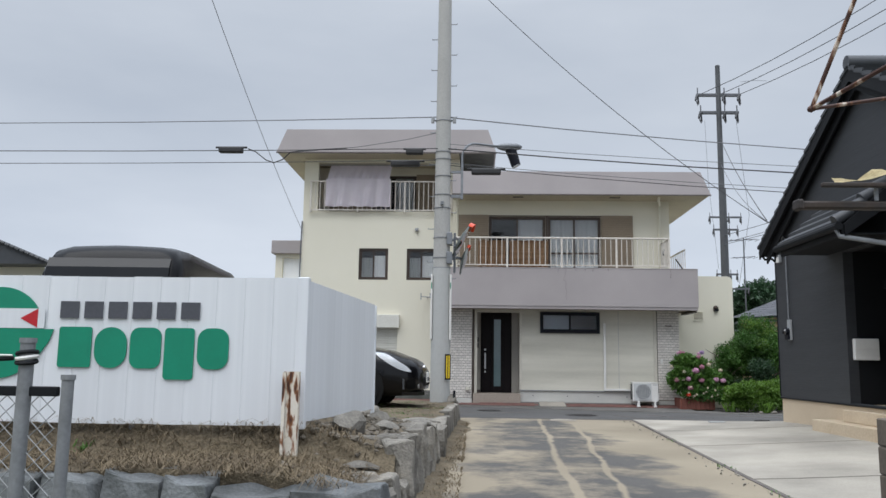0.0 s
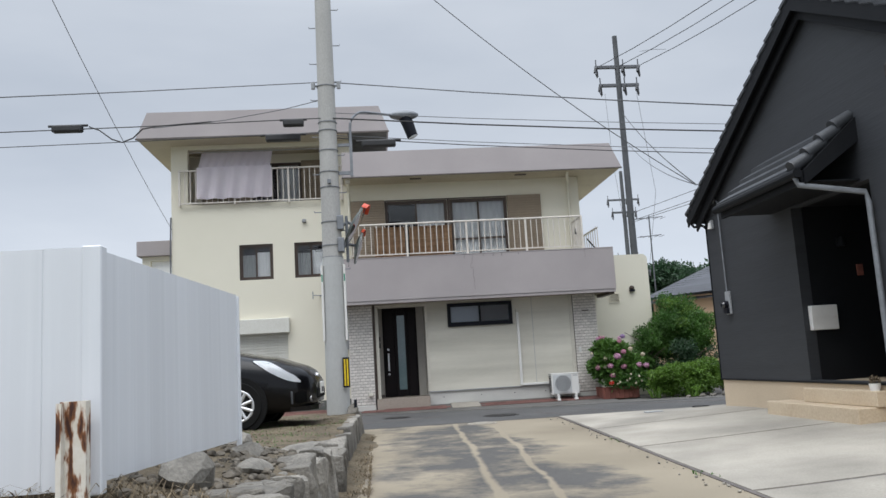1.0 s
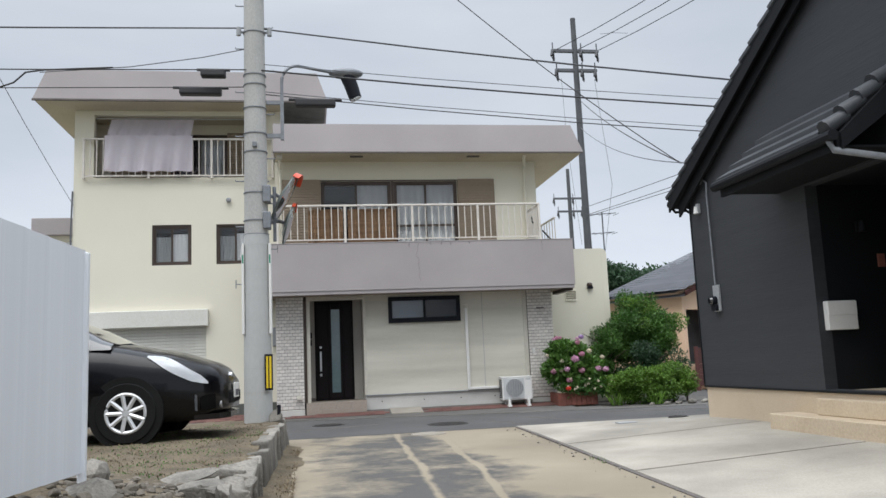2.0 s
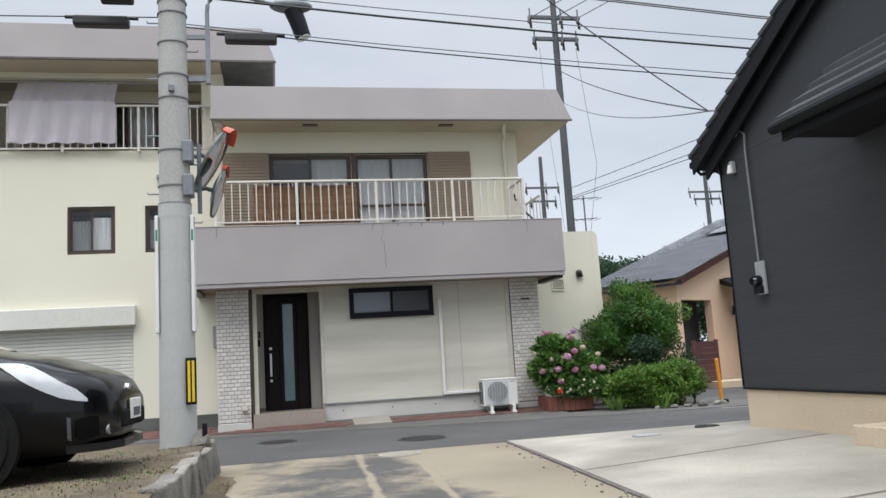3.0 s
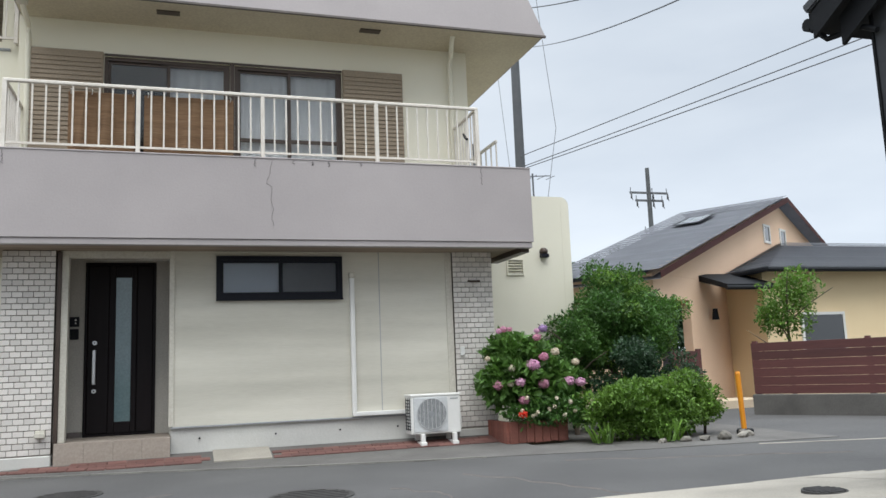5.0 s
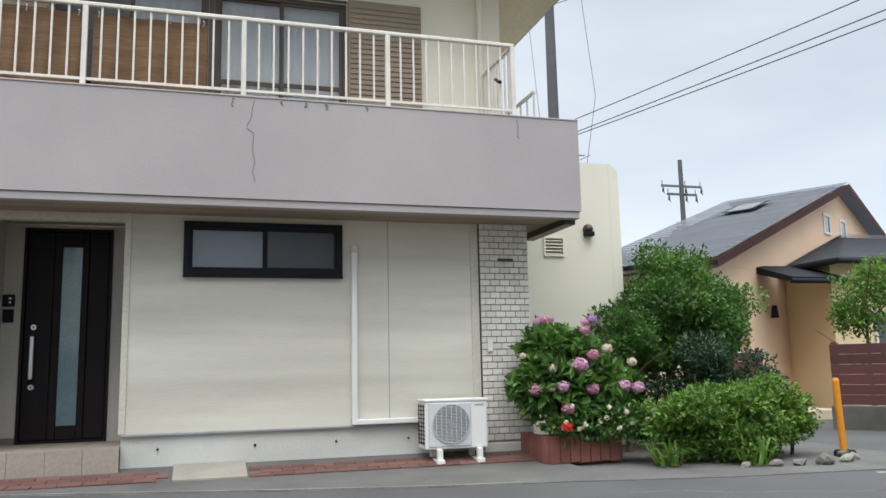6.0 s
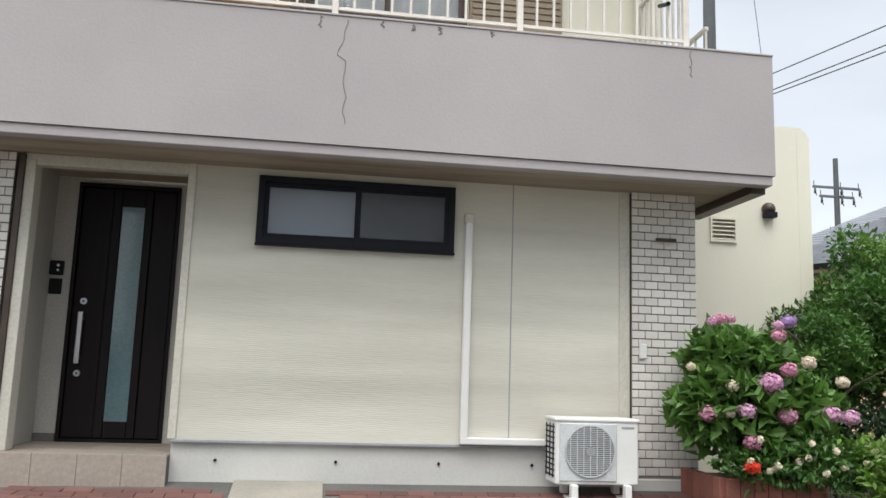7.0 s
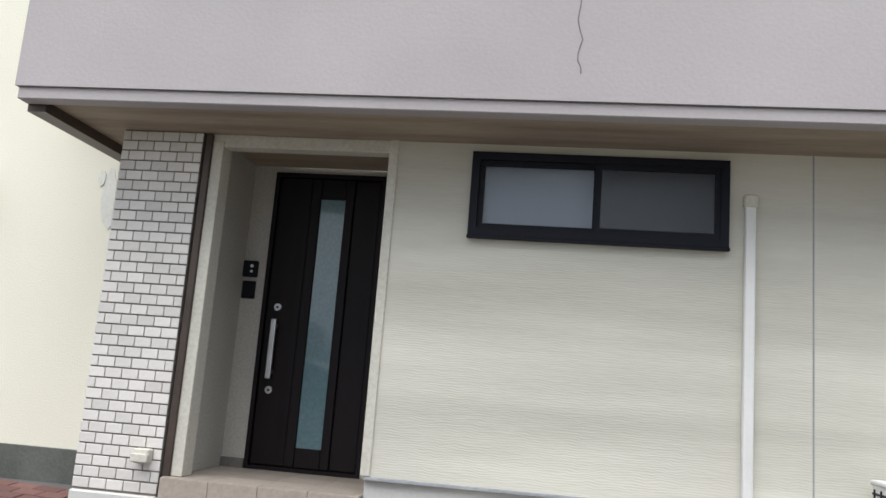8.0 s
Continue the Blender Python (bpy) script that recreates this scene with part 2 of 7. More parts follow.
# roof glass with the reflected sky painted in as a pale base
M_skyglass = mat("sky_sheen_glass", (0.45, 0.48, 0.50), (0.40, 0.43, 0.45), rough=0.08, bump=0, grain=0, coat=1.0)
M_peach = mat("peach_render", (0.82, 0.585, 0.415), (0.74, 0.52, 0.36), rough=0.9, scale=0.7, fine=60, bump=0.2)
M_yolk = mat("pale_yellow_render", (0.84, 0.67, 0.42), (0.77, 0.60, 0.36), rough=0.9, scale=0.7, fine=60, bump=0.2)
M_slateroof = mat("slate_roof", (0.22, 0.227, 0.25), (0.17, 0.177, 0.20), rough=0.6, scale=2, fine=30, bump=0.2, obj_random=0.12)
M_barge = mat("red_brown_barge", (0.12, 0.035, 0.03), (0.09, 0.028, 0.024), rough=0.6, bump=0.1)
M_plank = mat("red_brown_plank", (0.105, 0.035, 0.032), (0.075, 0.026, 0.024), rough=0.7, scale=3, fine=20, stretch=(0.5, 0.5, 6), bump=0.2, obj_random=0.2)
M_leaf = mat("bright_leaf", (0.145, 0.26, 0.035), (0.08, 0.165, 0.024), rough=0.55, scale=2.0, bump=0, island=0.45)
M_leafm = mat("mid_leaf", (0.095, 0.205, 0.038), (0.05, 0.125, 0.026), rough=0.5, scale=1.5, bump=0, island=0.45)
M_leafd = mat("dark_leaf", (0.048, 0.10, 0.045), (0.028, 0.062, 0.03), rough=0.5, scale=1.5, bump=0, island=0.45)
M_leafh = mat("hydrangea_leaf", (0.12, 0.24, 0.045), (0.07, 0.155, 0.03), rough=0.45, scale=4, bump=0.1, island=0.35)
M_bark = mat("bark", (0.13, 0.10, 0.075), (0.08, 0.06, 0.045), rough=0.95, scale=8, fine=40, bump=0.6)
M_pink = mat("pink_petal", (0.60, 0.25, 0.37), (0.66, 0.36, 0.46), rough=0.7, bump=0, island=0.25)
M_lilac = mat("lilac_petal", (0.66, 0.34, 0.52), (0.72, 0.46, 0.60), rough=0.7, bump=0, island=0.25)
M_purple = mat("purple_petal", (0.40, 0.26, 0.50), (0.48, 0.33, 0.55), rough=0.7, bump=0, island=0.25)
M_pale = mat("pale_petal", (0.74, 0.62, 0.52), (0.70, 0.66, 0.50), rough=0.7, bump=0, island=0.2)
M_redp = mat("red_petal", (0.72, 0.05, 0.02), (0.6, 0.04, 0.02), rough=0.7, bump=0, island=0.2)
M_planter = mat("brick_planter", (0.25, 0.088, 0.062), (0.17, 0.064, 0.048), rough=0.85, scale=3, fine=40, bump=0.3, obj_random=0.2)


def leafy(m, amount=0.35):
    """Thin leaves pass some of the light that falls on their backs."""
    n, l = m.node_tree.nodes, m.node_tree.links
    bs = n["Principled BSDF"]
    tr, mx = n.new("ShaderNodeBsdfTranslucent"), n.new("ShaderNodeMixShader")
    mx.inputs[0].default_value = amount
    l.new(bs.inputs["Base Color"].links[0].from_socket, tr.inputs["Color"])
    l.new(bs.outputs[0], mx.inputs[1])
    l.new(tr.outputs[0], mx.inputs[2])
    l.new(mx.outputs[0], n["Material Output"].inputs["Surface"])


for leaf_mat in (M_leaf, M_leafm, M_leafd, M_leafh, M_pink, M_lilac, M_purple, M_pale):
    leafy(leaf_mat)


def rust_paint(name, lo, hi):
    m = mat(name, (0.74, 0.70, 0.62), (0.66, 0.61, 0.52), rough=0.6, scale=3, bump=0.1)
    n, l = m.node_tree.nodes, m.node_tree.links
    bs = n["Principled BSDF"]
    old = bs.inputs["Base Color"].links[0].from_socket
    co, mp, nz, rp, mx = (n.new("ShaderNodeTexCoord"), n.new("ShaderNodeMapping"), n.new("ShaderNodeTexNoise"),
                          n.new("ShaderNodeValToRGB"), n.new("ShaderNodeMix"))
    mp.inputs["Scale"].default_value = (16, 16, 4)
    nz.inputs["Scale"].default_value, nz.inputs["Detail"].default_value = 1.2, 6
    rp.color_ramp.elements[0].position, rp.color_ramp.elements[1].position = lo, hi
    mx.data_type = "RGBA"
    tint = n.new("ShaderNodeValToRGB")
    tint.color_ramp.elements[0].position, tint.color_ramp.elements[1].position = lo + 0.02, hi + 0.06
    tint.color_ramp.elements[0].color, tint.color_ramp.elements[1].color = (0.30, 0.115, 0.035, 1), (0.05, 0.017, 0.010, 1)
    l.new(co.outputs["Object"], mp.inputs[0])
    l.new(mp.outputs[0], nz.inputs["Vector"])
    l.new(nz.outputs["Fac"], rp.inputs[0])
    l.new(nz.outputs["Fac"], tint.inputs[0])
    l.new(rp.outputs[0], mx.inputs["Factor"])
    l.new(old, mx.inputs["A"])
    l.new(tint.outputs[0], mx.inputs["B"])
    l.new(mx.outputs["Result"], bs.inputs["Base Color"])
    return m


M_rust = rust_paint("rusty_white_paint", 0.485, 0.535)
M_rustd = rust_paint("rusty_pipe_paint", 0.30, 0.44)


def add_ribs(m, scale, strength):
    """Fine wavering horizontal ribs pressed into a cladding board, on top of its grain."""
    n, l = m.node_tree.nodes, m.node_tree.links
    bs = n["Principled BSDF"]
    co, wv, bp = n.new("ShaderNodeTexCoord"), n.new("ShaderNodeTexWave"), n.new("ShaderNodeBump")
    wv.bands_direction = "Z"
    wv.inputs["Scale"].default_value, wv.inputs["Distortion"].default_value = scale, 8.0
    wv.inputs["Detail"].default_value, wv.inputs["Detail Scale"].default_value = 3.0, 0.6
    bp.inputs["Strength"].default_value, bp.inputs["Distance"].default_value = strength, 0.004
    l.new(co.outputs["Object"], wv.inputs["Vector"])
    l.new(wv.outputs["Fac"], bp.inputs["Height"])
    old = bs.inputs["Normal"].links[0].from_socket
    l.new(old, bp.inputs["Normal"])
    l.new(bp.outputs[0], bs.inputs["Normal"])


add_ribs(M_siding, 21.0, 0.12)


def lane_material():
    """Worn asphalt under drifted pale sand, with two sandy ruts."""
    m = mat("sandy_asphalt", (0.098, 0.093, 0.087), (0.056, 0.054, 0.052), rough=0.95, scale=0.8, fine=110, bump=0.5, grain=0.5)
    n, l = m.node_tree.nodes, m.node_tree.links
    bs = n["Principled BSDF"]
    old = bs.inputs["Base Color"].links[0].from_socket
    co, mp, nz, add, rp, mx = (n.new("ShaderNodeTexCoord"), n.new("ShaderNodeMapping"), n.new("ShaderNodeTexNoise"),
                               n.new("ShaderNodeMath"), n.new("ShaderNodeValToRGB"), n.new("ShaderNodeMix"))
    mp.inputs["Scale"].default_value = (0.85, 0.8, 1)
    nz.inputs["Scale"].default_value, nz.inputs["Detail"].default_value, nz.inputs["Roughness"].default_value = 1.0, 12, 0.68
    l.new(co.outputs["Object"], mp.inputs[0])
    l.new(mp.outputs[0], nz.inputs["Vector"])
    sep = n.new("ShaderNodeSeparateXYZ")
    l.new(co.outputs["Object"], sep.inputs[0])
    wob = n.new("ShaderNodeTexNoise")
    wob.inputs["Scale"].default_value, wob.inputs["Detail"].default_value = 0.45, 3
    l.new(co.outputs["Object"], wob.inputs["Vector"])
    # ruts: narrow ridges of sand along y
    total = None
    for x0, slope, wide in ((0.60, 0.042, 0.06), (0.86, 0.065, 0.05)):
        lean = n.new("ShaderNodeMath"); lean.operation = "MULTIPLY_ADD"
        l.new(sep.outputs["Y"], lean.inputs[0]); lean.inputs[1].default_value = slope; lean.inputs[2].default_value = x0 - 0.2
        off = n.new("ShaderNodeMath"); off.operation = "MULTIPLY_ADD"
        l.new(wob.outputs["Fac"], off.inputs[0]); off.inputs[1].default_value = 0.4; l.new(lean.outputs[0], off.inputs[2])
        d = n.new("ShaderNodeMath"); d.operation = "SUBTRACT"
        l.new(sep.outputs["X"], d.inputs[0]); l.new(off.outputs[0], d.inputs[1])
        ab = n.new("ShaderNodeMath"); ab.operation = "ABSOLUTE"
        l.new(d.outputs[0], ab.inputs[0])
        r = n.new("ShaderNodeMapRange")
        r.inputs["From Min"].default_value, r.inputs["From Max"].default_value = wide, 0.0
        r.inputs["To Min"].default_value, r.inputs["To Max"].default_value = 0.0, 0.21
        l.new(ab.outputs[0], r.inputs["Value"])
        if total is None:
            total = r.outputs[0]
        else:
            s = n.new("ShaderNodeMath"); s.operation = "ADD"
            l.new(total, s.inputs[0]); l.new(r.outputs[0], s.inputs[1])
            total = s.outputs[0]
    # sand lies thicker along both edges of the lane
    for x0, x1, amount in ((0.25, -0.45, 0.22), (1.6, 2.5, 0.26)):
        r = n.new("ShaderNodeMapRange")
        r.inputs["From Min"].default_value, r.inputs["From Max"].default_value = x0, x1
        r.inputs["To Min"].default_value, r.inputs["To Max"].default_value = 0.0, amount
        l.new(sep.outputs["X"], r.inputs["Value"])
        s = n.new("ShaderNodeMath"); s.operation = "ADD"
        l.new(total, s.inputs[0]); l.new(r.outputs[0], s.inputs[1])
        total = s.outputs[0]
    far = n.new("ShaderNodeMapRange")
    far.inputs["From Min"].default_value, far.inputs["From Max"].default_value = 5.0, 7.6
    far.inputs["To Min"].default_value, far.inputs["To Max"].default_value = -0.30, 0.02
    l.new(sep.outputs["Y"], far.inputs["Value"])
    s = n.new("ShaderNodeMath"); s.operation = "ADD"
    l.new(total, s.inputs[0]); l.new(far.outputs[0], s.inputs[1])
    l.new(nz.outputs["Fac"], add.inputs[0]); l.new(s.outputs[0], add.inputs[1])
    rp.color_ramp.elements[0].position, rp.color_ramp.elements[1].position = 0.475, 0.625
    l.new(add.outputs[0], rp.inputs[0])
    sand = n.new("ShaderNodeValToRGB")
    sand.color_ramp.elements[0].position, sand.color_ramp.elements[1].position = 0.3, 0.7
    sand.color_ramp.elements[0].color, sand.color_ramp.elements[1].color = (0.215, 0.182, 0.132, 1), (0.32, 0.275, 0.203, 1)
    l.new(wob.outputs["Fac"], sand.inputs[0])
    mx.data_type = "RGBA"
    l.new(rp.outputs[0], mx.inputs["Factor"]); l.new(old, mx.inputs["A"]); l.new(sand.outputs[0], mx.inputs["B"])
    l.new(mx.outputs["Result"], bs.inputs["Base Color"])
    return m


M_lane = lane_material()


# ---- mesh helpers ----
def thing(name, at, label, category, group="", kind=""):
    ob = new(name)
    ob.location = at
    ob.empty_display_size = 0.2
    return tagged(ob, label, category, group, kind)


def link(ob, parent):
    if parent:
        ob.parent = parent
        ob.matrix_parent_inverse = Matrix.Translation(-parent.location) if parent.type == "EMPTY" else Matrix()
    return ob


def part(name, bm, material, parent=None, label="", smooth=False):
    me = bpy.data.meshes.new(name)
    bmesh.ops.recalc_face_normals(bm, faces=bm.faces)
    bm.to_mesh(me)
    bm.free()
    me.materials.append(material)
    if smooth:
        me.shade_smooth()
        me.set_sharp_from_angle(angle=radians(50))
    ob = link(new(name, me), parent)
    return tagged(ob, label)


def piece(name, me, parent, at, turn=0.0):
    """One of many alike pieces on a shared mesh."""
    ob = new(name, me)
    ob.parent = parent
    if parent.type == "EMPTY":
        ob.matrix_parent_inverse = Matrix.Translation(-parent.location)
    ob.location = at
    ob.rotation_euler = (0, 0, turn)
    return ob


def shared(name, bm, material):
    me = bpy.data.meshes.new(name)
    bmesh.ops.recalc_face_normals(bm, faces=bm.faces)
    bm.to_mesh(me)
    bm.free()
    me.materials.append(material)
    return me


def box(x0, x1, y0, y1, z0, z1, bevel=0.0, bm=None, seg=1):
    b = bmesh.new()
    bmesh.ops.create_cube(b, size=1)
    bmesh.ops.scale(b, vec=(x1 - x0, y1 - y0, z1 - z0), verts=b.verts)
    bmesh.ops.translate(b, vec=((x0 + x1) / 2, (y0 + y1) / 2, (z0 + z1) / 2), verts=b.verts)
    if bevel:
        bmesh.ops.bevel(b, geom=b.edges[:], offset=bevel, segments=seg, profile=0.5, affect="EDGES")
    return join(bm, b)


def join(bm, b):
    if bm is None:
        return b
    me = bpy.data.meshes.new("tmp")
    b.to_mesh(me)
    b.free()
    bm.from_mesh(me)
    bpy.data.meshes.remove(me)
    return bm


def tube(pts, r, n=8, bm=None, r_end=None, caps=True):
    """A round tube along points; the radius may taper to r_end."""
    bm = bm or bmesh.new()
    pts = [Vector(p) for p in pts]
    rings = []
    for i, p in enumerate(pts):
        d = (pts[min(i + 1, len(pts) - 1)] - pts[max(i - 1, 0)]).normalized()
        side = d.cross(Vector((0, 0, 1)) if abs(d.z) < 0.95 else Vector((1, 0, 0))).normalized()
        up = side.cross(d)
        rr = r if r_end is None else r + (r_end - r) * i / (len(pts) - 1)
        rings.append([bm.verts.new(p + side * rr * math.cos(a) + up * rr * math.sin(a)) for a in [2 * math.pi * k / n for k in range(n)]])
    for a, b in zip(rings, rings[1:]):
        for k in range(n):
            bm.faces.new((a[k], a[(k + 1) % n], b[(k + 1) % n], b[k]))
    if caps:
        bm.faces.new(rings[0][::-1])
        bm.faces.new(rings[-1])
    return bm


def prism(poly, axis, a, b, bm=None):
    """A polygon of (u, v) pairs pushed along an axis from a to b: axis x takes (y, z), y takes (x, z), z takes (x, y)."""
    bm = bm or bmesh.new()

    def at(u, v, w):
        return {"x": (w, u, v), "y": (u, w, v), "z": (u, v, w)}[axis]
    lo = [bm.verts.new(at(u, v, a)) for u, v in poly]
    hi = [bm.verts.new(at(u, v, b)) for u, v in poly]
    bm.faces.new(lo)
    bm.faces.new(hi[::-1])
    for i in range(len(poly)):
        j = (i + 1) % len(poly)
        bm.faces.new((lo[i], lo[j], hi[j], hi[i]))
    return bm


def pierced(u0, u1, z0, z1, holes, w0, w1, axis="y"):
    """A wall of real thickness from w0 to w1 with openings (u0, u1, z0, z1) cut through."""
    bm = bmesh.new()
    us = sorted({u0, u1, *[h[0] for h in holes], *[h[1] for h in holes]})
    zs = sorted({z0, z1, *[h[2] for h in holes], *[h[3] for h in holes]})

    def solid(i, j):
        if not (0 <= i < len(us) - 1 and 0 <= j < len(zs) - 1):
            return False
        u, z = (us[i] + us[i + 1]) / 2, (zs[j] + zs[j + 1]) / 2
        return not any(h[0] < u < h[1] and h[2] < z < h[3] for h in holes)

    def at(u, z, w):
        return (u, w, z) if axis == "y" else (w, u, z)
    cache = {}

    def vert(i, j, k):
        if (i, j, k) not in cache:
            cache[i, j, k] = bm.verts.new(at(us[i], zs[j], (w0, w1)[k]))
        return cache[i, j, k]
    for i in range(len(us) - 1):
        for j in range(len(zs) - 1):
            if not solid(i, j):
                continue
            for k in (0, 1):
                bm.faces.new([vert(*c, k) for c in ((i, j), (i + 1, j), (i + 1, j + 1), (i, j + 1))])
            for (di, dj), (p, q) in (((-1, 0), ((i, j), (i, j + 1))), ((1, 0), ((i + 1, j), (i + 1, j + 1))),
                                     ((0, -1), ((i, j), (i + 1, j))), ((0, 1), ((i, j + 1), (i + 1, j + 1)))):
                if not solid(i + di, j + dj):
                    bm.faces.new((vert(*p, 0), vert(*q, 0), vert(*q, 1), vert(*p, 1)))
    return bm


def wavy_sheet(corner, u, v, nu, nv, amp, waves, hang=None, seed=0):
    """A cloth: corner + u + v, rippled across, with thickness."""
    bm = bmesh.new()
    corner, u, v = Vector(corner), Vector(u), Vector(v)
    n = u.cross(v).normalized()
    grid = []
    for j in range(nv + 1):
        row = []
        for i in range(nu + 1):
            a, b = i / nu, j / nv
            p = corner + u * a + v * b
            p += n * amp * (0.3 + b) * (math.sin(a * waves * 2 * math.pi + b * 1.5 + seed) + 0.6 * noise.noise((a * 5 + seed, b * 3, 1.7)))
            row.append(bm.verts.new(p))
        grid.append(row)
    for j in range(nv):
        for i in range(nu):
            bm.faces.new((grid[j][i], grid[j][i + 1], grid[j + 1][i + 1], grid[j + 1][i]))
    bmesh.ops.solidify(bm, geom=bm.faces[:], thickness=0.006)
    return bm


def rock(size, seed, squash=(1, 1, 1)):
    b = bmesh.new()
    bmesh.ops.create_icosphere(b, subdivisions=2, radius=1)
    rng = random.Random(seed)
    planes = [(Vector((rng.uniform(-1, 1), rng.uniform(-1, 1), rng.uniform(-1, 1))).normalized(), rng.uniform(0.5, 0.8)) for _ in range(9)]
    for v in b.verts:
        for n, d in planes:
            over = v.co.dot(n) - d
            if over > 0:
                v.co -= n * over
        v.co *= 1 + 0.06 * noise.noise(v.co * 3 + Vector((seed, 0, 0)))
        v.co = Vector((v.co.x * squash[0], v.co.y * squash[1], v.co.z * squash[2])) * size
    return b


def leaves(name, blobs, count, size, material, parent, seed, flat=0.5, label="", shell=0.55, kind="", petals=False):
    """Many small folded leaves in and on uneven ellipsoids (cx, cy, cz, rx, ry, rz)."""
    rng = np.random.default_rng(seed)
    vol = np.array([b[3] * b[4] + b[4] * b[5] + b[3] * b[5] for b in blobs])
    pick = rng.choice(len(blobs), count, p=vol / vol.sum())
    B = np.array(blobs)[pick]
    d = rng.normal(size=(count, 3))
    d /= np.linalg.norm(d, axis=1)[:, None]
    rad = shell + (1.06 - shell) * rng.random(count) ** 0.6
    lump = 1 + 0.16 * np.sin(d[:, 0] * 7 + pick) * np.sin(d[:, 1] * 6 + 2 * pick) + 0.12 * np.sin(d[:, 2] * 9 + d[:, 0] * 5)
    c = B[:, :3] + d * B[:, 3:] * (rad * lump)[:, None]
    # each leaf: base, left, tip, right
    out = d * 0.7 + rng.normal(size=(count, 3)) * 0.6
    out[:, 2] += flat * 0.2
    if petals:
        out = np.cross(d, rng.normal(size=(count, 3)))
    out /= np.linalg.norm(out, axis=1)[:, None]
    side = np.cross(out, d) if petals else np.cross(out, rng.normal(size=(count, 3)) * 0.6 + np.array([0, 0, 1.0]))
    side /= np.linalg.norm(side, axis=1)[:, None] + 1e-9
    nrm = np.cross(side, out)
    s = (size * (0.6 + 0.8 * rng.random(count)))[:, None]
    wide = 0.42 if petals else 0.24
    base, tip = c - out * s * 0.5, c + out * s * 0.5
    left = c + side * s * wide + nrm * s * 0.10
    right = c - side * s * wide + nrm * s * 0.10
    verts = np.stack([base, left, tip, right], 1).reshape(-1, 3)
    idx = np.arange(count)[:, None] * 4
    tris = np.concatenate([idx + np.array([[0, 1, 2]]), idx + np.array([[0, 2, 3]])], 0)
    me = bpy.data.meshes.new(name)
    me.from_pydata(verts.tolist(), [], tris.tolist())
    me.materials.append(material)
    ob = link(new(name, me), parent)
    return tagged(ob, label, kind=kind)


def sag(a, b, drop, n=14):
    a, b = Vector(a), Vector(b)
    return [a.lerp(b, i / n) - Vector((0, 0, drop * 4 * (i / n) * (1 - i / n))) for i in range(n + 1)]


# ---- ground, road, lane, slabs ----
def sheet(name, poly, z0, z1, material, label, category):
    return tagged(part(name, prism(poly, "z", z0, z1), material), label, category, kind="structure")


sheet("ground", [(-600, -500), (600, -500), (600, 900), (-600, 900)], -0.5, 0.12, M_earth, "flat earth reaching to the horizon", "ground")
sheet("road", [(-60, 17.0), (60, 17.0), (60, 11.9), (62, 11.9), (62, 30), (9.5, 30), (8.9, 19.45), (6.4, 19.68), (4.9, 20.03), (3.94, 20.17), (2.56, 20.54), (0.5, 21.20), (-1.5, 21.55), (-60, 31.6)], 0.0, 0.20, M_asphalt,
      "grey asphalt side street in front of the house", "road")
sheet("lane", [(-0.9, -6), (3.0, -6), (2.72, 8.0), (3.1, 11.6), (3.46, 16.996), (-0.9, 16.996)], 0.0, 0.196, M_lane,
      "worn asphalt lane drifted with pale sand", "lane")


def slab_z(x, y):
    """The forecourt rises gently towards the dark house and runs out flush with the road."""
    rise = 0.052 * max(0.0, min(x, 6.2) - 2.85)
    return 0.212 + rise * (1 - max(0.0, (y - 13.8) / 3.2) ** 2)


def slabs():
    """The pale concrete forecourt: separate poured bays with dark joints."""
    t = thing("pavement", (4.5, 12, 0.2), "pale concrete forecourt slabs with dark open joints", "pavement", kind="structure")
    rows = [(3.6, 8.22), (8.28, 11.42), (11.47, 13.86), (13.90, 16.99)]

    def left(y):
        return 2.46 + 0.0585 * (y - 3.6)

    def bay(xa, xb, y0, y1, drop, bottom, n=8):
        bm = bmesh.new()
        rings = []
        for j in range(n + 1):
            y = y0 + (y1 - y0) * j / n
            a, b = xa(y), xb(y)
            rings.append([(a + (b - a) * i / n, y) for i in range(n + 1)])
        top = [[bm.verts.new((x, y, slab_z(x, y) - drop)) for x, y in r] for r in rings]
        low = [[bm.verts.new((x, y, bottom)) for x, y in r] for r in rings]
        for j in range(n):
            for i in range(n):
                bm.faces.new((top[j][i], top[j][i + 1], top[j + 1][i + 1], top[j + 1][i]))
            bm.faces.new((top[j][0], top[j + 1][0], low[j + 1][0], low[j][0]))
            bm.faces.new((top[j][n], low[j][n], low[j + 1][n], top[j + 1][n]))
        for i in range(n):
            bm.faces.new((top[0][i], low[0][i], low[0][i + 1], top[0][i + 1]))
            bm.faces.new((top[n][i], top[n][i + 1], low[n][i + 1], low[n][i]))
        return bm
    part("joint_bed", bay(lambda y: left(y) - 0.035, lambda y: 11.78, 3.7, 16.9, 0.007, 0.0, 64), M_joint, t)
    for y0, y1 in rows:
        cuts = [None, 6.2, 9.0, 11.8]
        for i in range(3):
            xa = left if cuts[i] is None else (lambda y, c=cuts[i]: c + 0.02)
            part("slab", bay(xa, lambda y, c=cuts[i + 1]: c, y0, y1, 0.0, 0.02), M_slab, t)
    return t


slabs()
sheet("pavement_verge", [(5.452, 19.90), (6.4, 19.68), (8.9, 19.45), (9.4, 26.0), (7.3, 26), (7.2, 22.6), (5.6, 22.6), (5.452, 21.72)],
      0.0, 0.207, M_apron, "worn dark strip of ground under the planting", "pavement")


